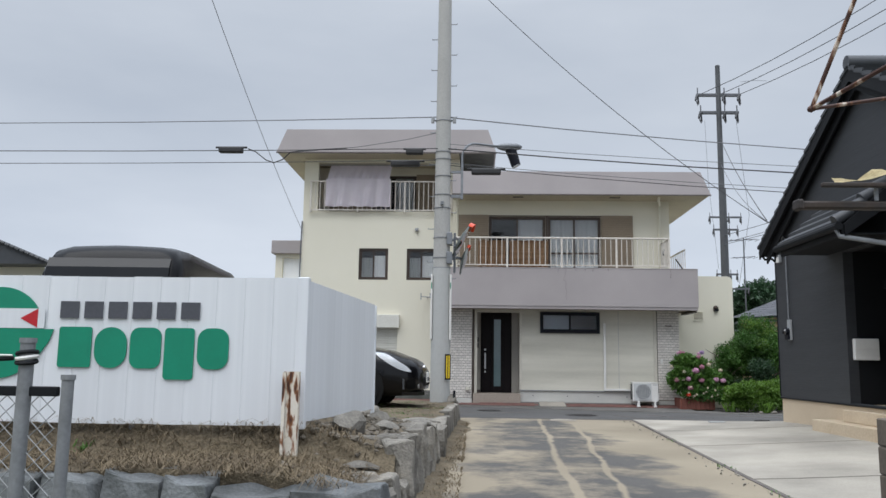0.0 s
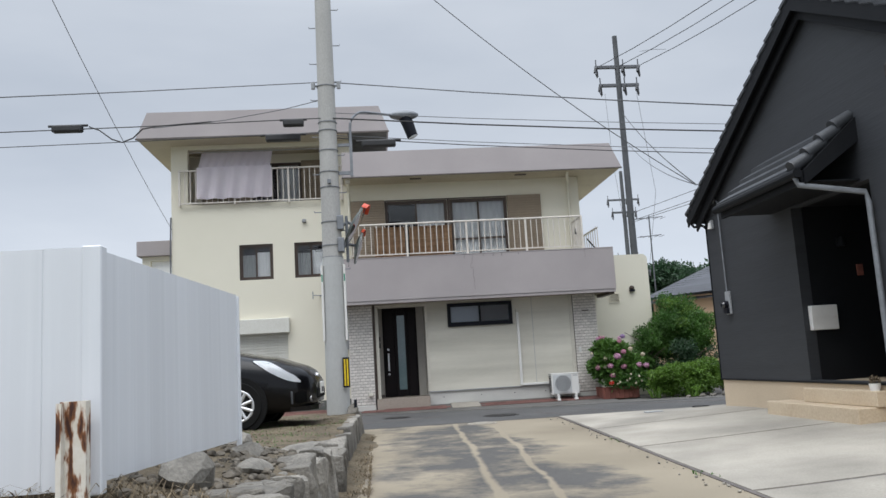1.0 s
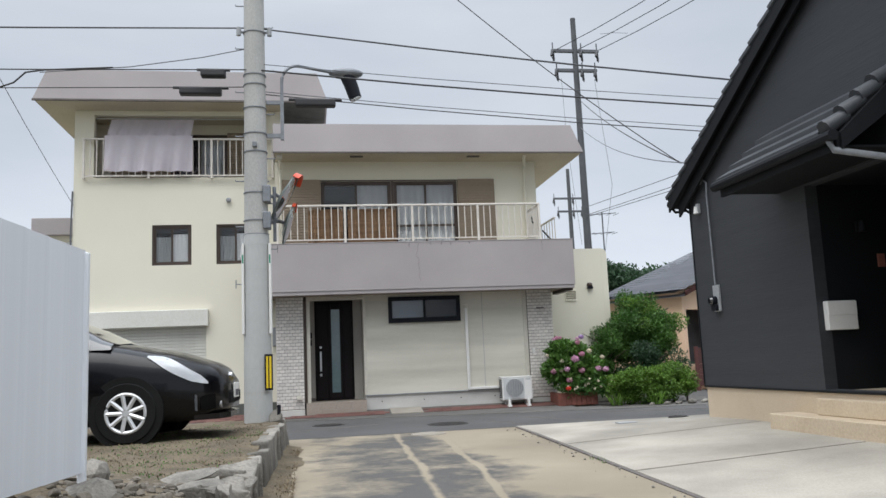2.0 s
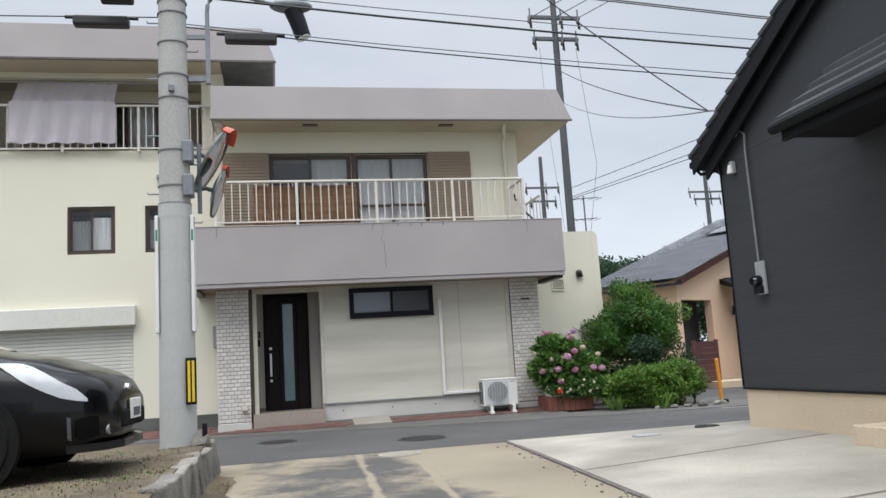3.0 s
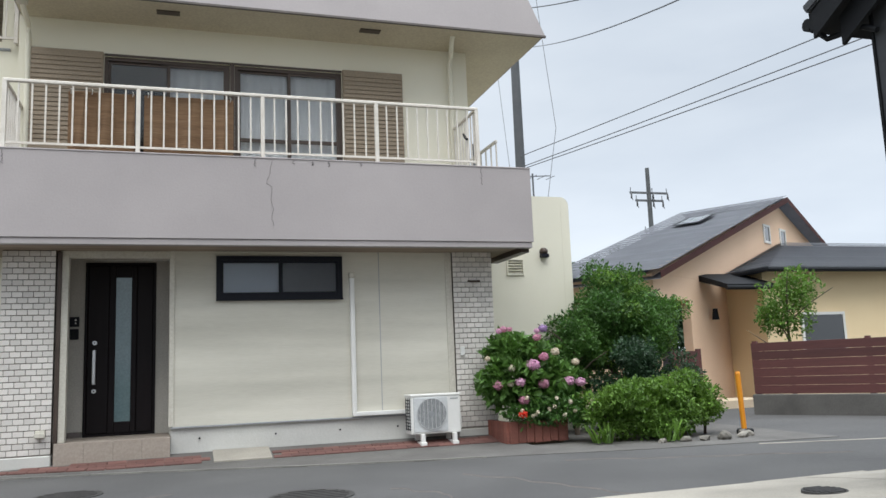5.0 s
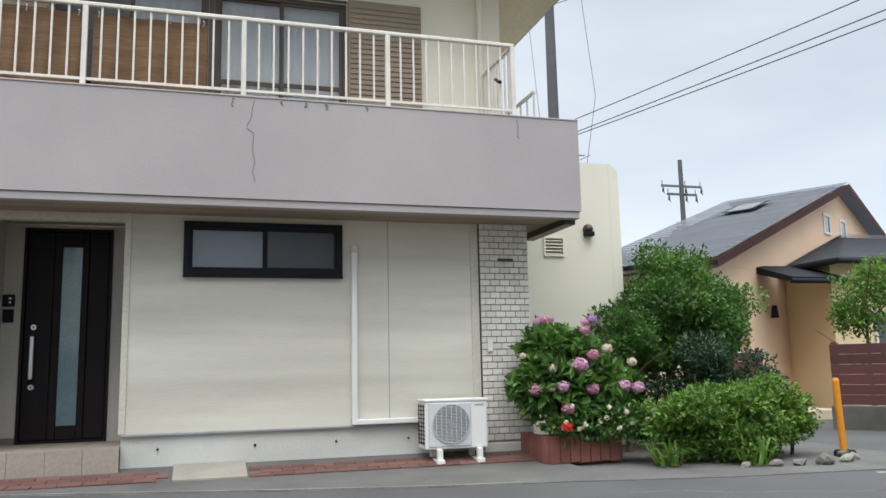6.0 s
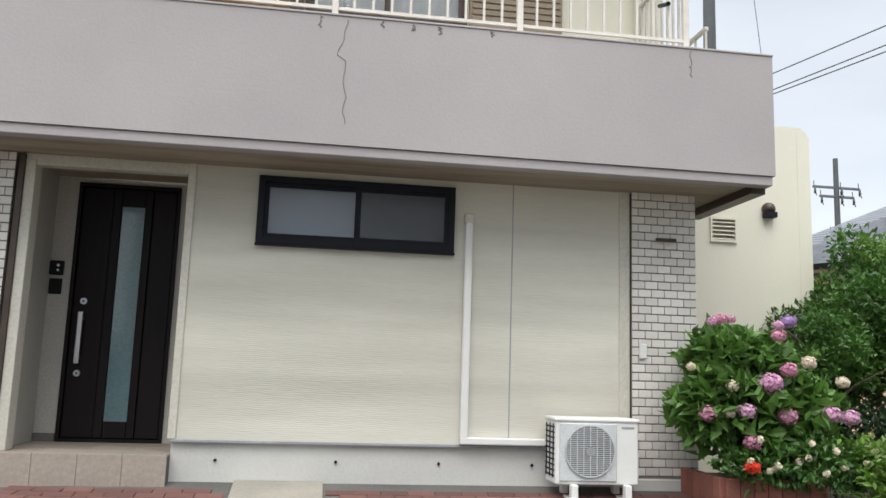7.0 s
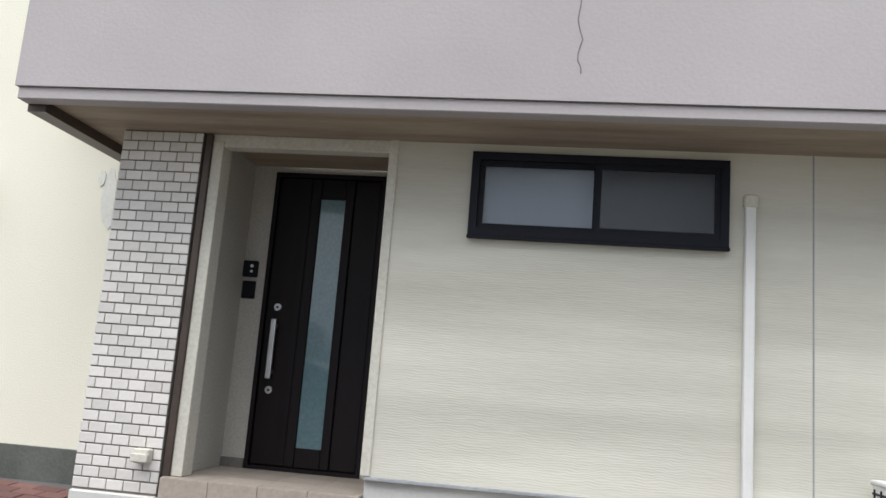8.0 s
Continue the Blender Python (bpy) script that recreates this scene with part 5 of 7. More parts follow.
def dark_fixtures():
    t = thing("letterbox", (5.85, 12.45, 1.6), "white flat letterbox on the dark porch wall", "letterbox")
    part("case", box(5.67, 6.03, 12.42, 12.50, 1.42, 1.74, 0.008), M_white, t)
    part("flap", box(5.675, 6.025, 12.412, 12.422, 1.58, 1.73, 0.004), M_white, t)
    t = thing("porch_lamp", (6.2, 12.45, 2.55), "small dark wall lamp in the porch", "wall lamp")
    part("bracket", box(6.17, 6.23, 12.46, 12.50, 2.50, 2.63, 0.004), M_charp, t)
    part("shade", tube([(6.20, 12.41, 2.50), (6.20, 12.41, 2.63)], 0.05, 12, r_end=0.03), M_charp, t)
    t = thing("electric_meter", (5.57, 14.6, 2.1), "round electric meter on a beige board on dark cladding", "electric meter")
    part("board", box(5.565, 5.598, 14.58, 14.74, 1.78, 2.14, 0.006), M_grey, t)
    part("dial", tube([(5.57, 14.68, 1.93), (5.50, 14.68, 1.93)], 0.062, 20), M_black, t)
    part("dial_glass", tube([(5.50, 14.68, 1.93), (5.47, 14.68, 1.93)], 0.052, 20, r_end=0.04), M_cglass, t, "round glass cover")
    part("terminal_box", box(5.525, 5.568, 14.61, 14.75, 1.79, 1.875, 0.006), M_black, t)
    part("conduit", tube([(5.58, 14.85, 3.60), (5.575, 14.78, 3.66), (5.57, 14.66, 3.58), (5.57, 14.68, 3.4), (5.57, 14.66, 2.13)], 0.012, 8), M_galv, t, "grey conduit")
    t = thing("eave_lamp", (5.55, 14.95, 3.25), "small white lamp under the verge", "lamp")
    part("base", box(5.55, 5.598, 14.93, 15.0, 3.20, 3.34, 0.006), M_grey, t)
    part("lamp_shade", tube([(5.54, 14.965, 3.20), (5.54, 14.965, 3.30)], 0.04, 10, r_end=0.02), M_white, t)
    t = thing("service_bracket", (5.42, 15.0, 3.9), "steel cable bracket on the roof verge", "bracket")
    part("arm", tube([(5.46, 14.95, 3.72), (5.43, 14.97, 3.95), (5.40, 15.05, 3.97)], 0.014), M_galv, t)
    t = thing("flower_pot", (5.54, 11.06, 0.69), "small white pot with dry stems on the step", "pot")
    part("pot", tube([(5.54, 11.05, 0.69), (5.54, 11.05, 0.77)], 0.05, 14, r_end=0.065), M_white, t)
    leaves("stems", [(5.54, 11.05, 0.80, 0.06, 0.06, 0.05)], 70, 0.05, M_straw, t, 3)


dark_fixtures()


def rusty_frame():
    """A rusted pipe frame with a sagging tarp at the near side of the forecourt, high up."""
    t = thing("rusty_pipe_frame", (2.9, 3.2, 0.2), "dark rusted pipe frame standing on the forecourt", "pipe frame")
    tip = (1.575, 3.775, 2.483)
    part("post", tube([(2.9, 3.2, 0.2), (2.9, 3.2, 4.1)], 0.022), M_rust, t)
    part("brace", tube([tip, (1.72, 3.6, 2.94), (1.98, 3.29, 3.76)], 0.0105), M_rustd, t)
    part("rafter", tube([tip, (1.745, 3.4, 2.552), (2.3, 3.3, 2.80), (2.9, 3.2, 3.05)], 0.0105), M_rustd, t)
    part("rafter", tube([tip, (1.94, 3.8, 2.545), (2.9, 3.84, 2.71), (2.9, 3.2, 2.73)], 0.0095), M_rustd, t)
    part("stay", tube([(1.98, 3.29, 3.76), (2.9, 3.2, 3.9)], 0.0105), M_rustd, t)
    part("joint", rock(0.019, 5), M_rustd, t).location = tip
    t = thing("lean_to_roof", (3.3, 5.0, 0.2), "dark weathered lean-to canopy with a yellowed sheet", "canopy")
    part("gutter", box(2.01, 4.4, 5.03, 5.10, 2.255, 2.305, 0.012), M_gutter, t)
    part("gutter_end", box(1.985, 2.03, 5.02, 5.11, 2.25, 2.315, 0.01), M_gutter, t)
    part("beam", box(2.13, 4.4, 4.985, 5.025, 2.385, 2.412, 0.006), M_gutter, t)
    for x in (2.46, 3.3, 4.2):
        part("hanger", box(x, x + 0.025, 5.03, 5.045, 2.306, 2.41, 0.004), M_galv, t)
    part("sheet", wavy_sheet((2.22, 5.0, 2.40), (1.8, -0.1, 0.34), (0.03, 0.14, 0.055), 36, 6, 0.020, 7), M_sheet, t, "yellowed translucent sheet")
    for y in (4.35, 5.05):
        part("canopy_post", tube([(4.3, y, 0.2), (4.3, y, 2.5)], 0.03), M_bronze, t)
    t = thing("block_pillar", (2.5, 4.85, 0.2), "weathered brown block gate pillar", "pillar")
    for k in range(5):
        part("block", box(2.37, 2.67, 4.7, 5.0, 0.19 + k * 0.162, 0.349 + k * 0.162, 0.008), mat("brown_block", (0.16, 0.13, 0.10), (0.09, 0.075, 0.06), rough=0.95, scale=4, bump=0.4) if k == 0 else MATS["brown_block"], t)


rusty_frame()


# ---- the raised lot on the other side ----
def lot_height(x, y):
    base = 0.555 + 0.22 * max(0.0, min(1.0, (11.0 - y) / 2.5)) - 0.2 * max(0.0, min(1.0, (6.2 - y) / 0.12))
    edge = max(0.0, min(1.0, (x + 1.25) / 0.8))
    base -= edge * 0.16 * max(0.0, min(1.0, (12.5 - y) / 3.0))
    return base + 0.03 * noise.noise((x * 1.7, y * 1.7, 0)) + 0.018 * noise.noise((x * 6, y * 6, 3))


def edge_x(y):
    return -0.56 + 0.022 * (y - 6.0)


def lot():
    bm = bmesh.new()
    nx, ny = 90, 90
    grid = []
    for j in range(ny + 1):
        y = 5.25 + 11.2 * j / ny
        row = []
        for i in range(nx + 1):
            x = -14 + (edge_x(y) - 0.02 + 14) * (1 - (1 - i / nx) ** 2.2)
            row.append(bm.verts.new((x, y, lot_height(x, y))))
        grid.append(row)
    for j in range(ny):
        for i in range(nx):
            bm.faces.new((grid[j][i], grid[j][i + 1], grid[j + 1][i + 1], grid[j + 1][i]))
    # skirt down to the road level
    rim = [grid[0][i] for i in range(nx + 1)] + [grid[j][nx] for j in range(1, ny + 1)] + [grid[ny][i] for i in range(nx - 1, -1, -1)]
    low = [bm.verts.new((v.co.x, v.co.y, 0.05)) for v in rim]
    for i in range(len(rim) - 1):
        bm.faces.new((rim[i], low[i], low[i + 1], rim[i + 1]))
    tagged(part("ground_lot", bm, M_soil, None, smooth=True), "raised stony brown earth of the parking lot", "ground", kind="structure")


lot()


def stones():
    t = thing("stone_kerb", (-0.5, 10, 0.2), "rough grey stone kerb holding the raised lot", "stone kerb", kind="structure")
    rng = random.Random(4)
    def block(sx, sy, h, seed, rough):
        """One hewn stone: a chipped box with uneven faces."""
        b = box(-sx, sx, -sy, sy, -0.05, h, 0.018, seg=2)
        bmesh.ops.subdivide_edges(b, edges=[e for e in b.edges if e.calc_length() > 0.1], cuts=2, use_grid_fill=True)
        for v in b.verts:
            v.co += rough * noise.noise_vector(v.co * 4.5 + Vector((seed, 0, 0)))
            v.co += rough * 0.35 * noise.noise_vector(v.co * 17 + Vector((seed, 3, 0)))
        return b
    y = 5.35
    while y < 16.0:
        near = y < 10.2
        ln = rng.uniform(0.20, 0.42) if near else rng.uniform(0.5, 0.85)
        h = lot_height(edge_x(y) - 0.2, y) - 0.17 + (rng.uniform(-0.05, 0.03) if near else rng.uniform(0.0, 0.02))
        o = part("stone", block(0.10 if near else 0.075, ln / 2 - 0.006, h, y, 0.075 if near else 0.022), M_stone, t)
        o.location = (edge_x(y) + rng.uniform(-0.03, 0.03) * (1 if near else 0.3), y + ln / 2, 0.17)
        o.rotation_euler = (rng.uniform(-0.05, 0.05), rng.uniform(-0.12, 0.0), rng.uniform(-0.06, 0.06))
        if near and rng.random() < 0.35:
            o = part("stone", block(rng.uniform(0.12, 0.18), rng.uniform(0.12, 0.22), 0.02, y + 7, 0.035), M_stone, t)
            o.location = (edge_x(y) - 0.20, y + ln / 2, h + 0.165)
            o.rotation_euler = (rng.uniform(-0.06, 0.06), rng.uniform(-0.08, 0.08), rng.uniform(-0.5, 0.5))
        y += ln
    x = -0.55
    while x > -7:
        ln = rng.uniform(0.26, 0.55)
        o = part("stone", block(ln / 2 - 0.006, 0.13, 0.36 + rng.uniform(-0.07, 0.03), x, 0.075), M_bluestone, t)
        o.location = (x - ln / 2, 5.22 + rng.uniform(-0.03, 0.03), 0.17)
        o.rotation_euler = (rng.uniform(-0.05, 0.08), rng.uniform(-0.04, 0.04), rng.uniform(-0.05, 0.05))
        x -= ln
    t2 = [(-1.0, 6.62, 0.22, (1.0, 0.55, 0.85), "large broken grey stone block leaning on the soil"), (-0.80, 7.5, 0.16, (1.0, 0.8, 0.45), "flat grey broken stone slab"),
          (-0.80, 9.8, 0.24, (1.3, 0.8, 0.25), "flat grey broken stone slab"), (-0.85, 6.1, 0.2, (1.2, 0.9, 0.22), "flat brown stone slab on the kerb"), (-1.15, 9.0, 0.14, (1.2, 1.0, 0.8), "rounded pale boulder on the soil"),
          (-0.95, 8.4, 0.12, (1.3, 0.9, 0.6), "rounded pale boulder on the soil"), (-0.42, 15.75, 0.12, (0.8, 0.8, 1.2), "rough stone beside the utility pole"), (-0.62, 9.2, 0.2, (1.0, 0.9, 0.4), "flat grey broken stone slab")]
    for n, (x, y, s, sq, lab) in enumerate(t2):
        o = tagged(part("rock", rock(s, 20 + n, sq), M_stone), lab, "rock", "rocks on the lot")
        o.location = (x, y, lot_height(x, y) + s * sq[2] * 0.2)
        o.rotation_euler = (rng.uniform(-0.2, 0.2), rng.uniform(-0.2, 0.2), rng.uniform(0, 3))
    # rubble and small stones
    b = bmesh.new()
    for n in range(620):
        y = rng.uniform(5.3, 9.6)
        x = edge_x(y) - abs(rng.gauss(0, 0.45)) - 0.12
        if y < 6.1:
            x = rng.uniform(-6, -0.6)
        s = rng.choice((0.012, 0.015, 0.02, 0.028, 0.04))
        r = rock(s, n, (1, 1, 0.7))
        bmesh.ops.translate(r, vec=(x, y, lot_height(x, y) + s * 0.2), verts=r.verts)
        join(b, r)
    tagged(part("rubble", b, M_rubble), "loose broken stones and gravel on the soil", "rubble", kind="stuff")


stones()


def tufts(name, count, region, height, material, seed, label, lean=0.6, width=0.004, ground=None):
    """Blades of dry or green grass over a region (x0, x1, y0, y1), in clumps."""
    rng = np.random.default_rng(seed)
    verts, faces = [], []
    clumps = [(rng.uniform(region[0], region[1]), rng.uniform(region[2], region[3])) for _ in range(max(6, count // 45))]
    for k in range(count):
        cx, cy = clumps[int(rng.integers(len(clumps)))]
        x, y = cx + rng.normal() * 0.13, cy + rng.normal() * 0.11
        x, y = min(max(x, region[0]), region[1]), min(max(y, region[2]), region[3])
        z = (ground or lot_height)(x, y) - 0.01
        h = height * (0.4 + rng.random())
        a = rng.uniform(0, 6.28)
        dx, dy = math.cos(a) * h * lean * rng.random() * 1.6, math.sin(a) * h * lean * rng.random() * 1.6
        wx, wy = -math.sin(a) * width, math.cos(a) * width
        i = len(verts)
        verts += [(x - wx, y - wy, z), (x + wx, y + wy, z), (x + dx * 0.4 + wx, y + dy * 0.4 + wy, z + h * 0.6), (x + dx * 0.4 - wx, y + dy * 0.4 - wy, z + h * 0.6), (x + dx, y + dy, z + h * (0.95 - 0.3 * lean))]
        faces += [(i, i + 1, i + 2, i + 3), (i + 3, i + 2, i + 4)]
    me = bpy.data.meshes.new(name)
    me.from_pydata(verts, [], faces)
    me.materials.append(material)
    return tagged(new(name, me), label, "grass", kind="stuff")


tufts("dry_grass", 17000, (-6.0, -0.75, 5.2, 6.32), 0.10, M_straw, 1, "dry brown grass below the fence", lean=2.5, width=0.0022)
tufts("dry_grass", 5000, (-3.2, -0.5, 9.8, 15.8), 0.03, M_straw, 2, "short dry grass on the lot", lean=1.0)
tufts("green_grass", 2600, (-2.6, -0.5, 9.6, 15.8), 0.028, M_leafm, 3, "thin green grass on the lot", lean=0.9)
tufts("roadside_straw", 2200, (-0.42, -0.12, 6.0, 15.5), 0.045, M_straw, 4, "dry straw litter at the kerb foot", lean=1.6, ground=lambda x, y: 0.2)
tufts("weeds", 26, (-2.97, -2.86, 6.0, 6.1), 0.11, M_leafm, 5, "green weeds at the foot of the fence", lean=0.5, width=0.008)


def soil_drift():
    """Brown earth washed down along the kerb foot, thinning out over the lane."""
    bm = bmesh.new()
    rows = []
    for j in range(121):
        y = 5.4 + 10.4 * j / 120
        x0 = edge_x(y) + 0.02
        wide = 0.30 + 0.16 * noise.noise((0, y * 0.9, 4)) + 0.09 * noise.noise((0, y * 4, 8))
        rows.append([bm.verts.new((x0 + wide * k / 6, y, 0.1965 + 0.055 * (1 - k / 6) ** 2 - (0.006 if k == 6 else 0) + 0.008 * noise.noise((k, y * 6, 1)) * (1 - k / 6))) for k in range(7)])
    for A, B in zip(rows, rows[1:]):
        for k in range(6):
            bm.faces.new((A[k], A[k + 1], B[k + 1], B[k]))
    tagged(part("soil_drift", bm, M_soil, None, smooth=True), "brown earth washed down along the kerb foot", "soil", kind="stuff")


soil_drift()


# ---- white sign fence ----
def sign_fence():
    t = thing("sign_fence", (-3, 6.17, 0.8), "white sheet steel fence with a painted green and grey sign", "fence")
    me = shared("panel", prism([(-0.1092, -0.004), (-0.104, -0.008), (0.104, -0.008), (0.1092, -0.004), (0.1092, 0.012), (-0.1092, 0.012)], "z", -0.555, 0.555), M_fence)
    for i in range(27):
        piece("panel", me, t, (-1.42 - i * 0.2185, 6.17, 1.355 + random.uniform(-0.004, 0.004)))
    a, b = Vector((-1.30, 6.19, 0)), Vector((-1.05, 8.56, 0))
    d = (b - a)
    turn = math.atan2(d.y, d.x)
    n = 11
    me2 = shared("side_panel", prism([(-0.1087, -0.003), (-0.1075, -0.004), (0.1075, -0.004), (0.1087, -0.003), (0.1087, 0.012), (-0.1087, 0.012)], "z", -0.54, 0.54), M_fence)
    for i in range(n):
        p = a + d * ((i + 0.5) / n)
        piece("side_panel", me2, t, (p.x, p.y, 1.365 - 0.022 * (i / n)), turn)
    part("corner_post", box(-1.345, -1.255, 6.13, 6.21, 0.78, 1.916, 0.006), M_fence, t)
    part("end_post", box(-1.066, -1.03, 8.545, 8.585, 0.62, 1.875, 0.004), M_fence, t)
    part("rail", box(-7.2, -1.32, 6.19, 6.23, 1.70, 1.75), M_galv, t)
    part("rail", box(-7.2, -1.32, 6.19, 6.23, 0.95, 1.00), M_galv, t)
    for x in (-2.6, -4.2, -5.8):
        part("stay", tube([(x, 6.25, 0.6), (x, 6.25, 1.85)], 0.024), M_galv, t)
    # sign: round mark and rows of plain blocks in the sign's colours, flat on the panels
    y0, y1 = 6.148, 6.156
    cx, cz, R = -3.645, 1.47, 0.35
    s = part("round_mark", prism([(cx + R * math.cos(k * math.pi / 24), cz + R * math.sin(k * math.pi / 24)) for k in range(48)], "y", y0, y1), M_green, t, "round green mark")
    part("mark_band", prism([(cx - 0.02, 1.505), (cx + R + 0.005, 1.505), (cx + R + 0.005, 1.655), (cx - 0.02, 1.655)], "y", y0 - 0.003, y0 - 0.0005), M_fence, s, "white band")
    part("mark_triangle", prism([(cx + 0.165, 1.58), (cx + 0.30, 1.51), (cx + 0.30, 1.655)], "y", y0 - 0.006, y0 - 0.0035), M_red, s, "red triangle")
    part("mark_base", prism([(cx + 0.0, 1.50), (cx + 0.43, 1.50), (cx + 0.40, 1.41), (cx + 0.30, 1.26), (cx + 0.1, 1.18), (cx, 1.3)], "y", y0 - 0.0005, y1 - 0.001), M_green, s)
    for k in range(6):
        x = -3.175 + k * 0.188
        part("sign_bar", box(x, x + 0.145, y0, y1, 1.585, 1.715, 0.0), M_slate, t, "dark grey painted bar")
    def rounded(x0, x1, z0, z1, r):
        """An upright block with round corners."""
        c = ((x1 - r, z1 - r, 0), (x0 + r, z1 - r, 1), (x0 + r, z0 + r, 2), (x1 - r, z0 + r, 3))
        return [(x + r * math.cos(q * math.pi / 2 + k * math.pi / 12), z + r * math.sin(q * math.pi / 2 + k * math.pi / 12)) for x, z, q in c for k in range(7)]
    for x0, x1, z0, r in ((-3.17, -2.915, 1.213, 0.02), (-2.89, -2.64, 1.21, 0.12), (-2.615, -2.375, 1.21, 0.07), (-2.35, -2.12, 1.13, 0.03), (-2.095, -1.855, 1.21, 0.09)):
        part("sign_bar", prism(rounded(x0, x1, z0, 1.52, r), "y", y0, y1), M_green, t, "green painted bar")
    o = thing("rusty_post", (-1.33, 6.02, 0.45), "white painted steel post streaked with rust", "post")
    part("post", pierced(-1.385, -1.275, 0.35, 1.205, [], 5.99, 6.05), M_rust, o)
    part("post_flange", box(-1.387, -1.365, 5.95, 5.989, 0.35, 1.20), M_rust, o)


sign_fence()


def chain_fence():
    t = thing("chain_link_gate", (-1.9, 2.95, 0.3), "galvanised pipe gate with chain-link mesh", "gate")
    for x, top, r in ((-1.617, 1.33, 0.026), (-1.458, 1.20, 0.022)):
        p = part("gate_post", tube([(x, 2.95, 0.1), (x, 2.95, top)], r, 14), M_gatepost, t, smooth=True)
        part("post_cap", tube([(x, 2.95, top), (x, 2.95, top + 0.018)], r + 0.004, 14), M_gatepost, p)
    part("top_rail", box(-3.6, -1.49, 2.94, 2.965, 1.14, 1.175, 0.004), M_charp, t)
    b = bmesh.new()
    for k in range(-18, 36):
        for s in (1, -1):
            x0 = -3.6 + k * 0.06
            pts = []
            for i in range(18):
                x = x0 + (i * 0.06 if s > 0 else (17 - i) * 0.06)
                z = 0.15 + i * 0.0585
                if -3.6 <= x <= -1.47:
                    pts.append((x, 2.955 + 0.004 * s, z))
            if len(pts) > 1:
                tube(pts, 0.002, 4, bm=b)
    part("wire_mesh", b, M_mesh, t)
    b = bmesh.new()
    tube([(-2.2, 2.92, 1.18), (-1.95, 2.92, 1.26), (-1.80, 2.915, 1.285), (-1.72, 2.912, 1.27), (-1.655, 2.93, 1.275)], 0.010, 6, bm=b)
    for i in range(5):
        a = i * 1.3
        tube([(-1.80 + 0.03 * math.cos(a), 2.91, 1.29 + 0.025 * math.sin(a)), (-1.78 + 0.03 * math.cos(a + 2), 2.90, 1.29 + 0.025 * math.sin(a + 2))], 0.009, 6, bm=b)
    part("striped_rope", b, M_charp, t, "black and white rope knotted round the post")
    for k, mt in enumerate((M_charp, M_white, M_charp)):
        z = 1.262 + k * 0.016
        part("rope_turn", tube([(-1.617 + 0.033 * math.cos(a), 2.95 + 0.033 * math.sin(a), z + 0.006 * math.sin(a + k)) for a in [i * math.pi / 8 for i in range(17)]], 0.008, 6), mt, t)
    part("rope_strand", tube([(-2.2, 2.915, 1.195), (-1.95, 2.912, 1.272), (-1.80, 2.905, 1.30), (-1.72, 2.905, 1.285), (-1.655, 2.92, 1.285)], 0.004, 6), M_white, t)


chain_fence()


# ---- street pole with its lamp, mirrors and cables ----
PX0, PY0 = -0.66, 15.95


M_wrap = mat("pale_grey_wrap", (0.455, 0.46, 0.45), (0.40, 0.405, 0.395), rough=0.95, spec=0.2, scale=1.5, fine=30, bump=0.03, grain=0.08, stretch=(1, 1, 0.4))


def taper(z):
    return 0.19 - 0.0065 * (z - 0.5)


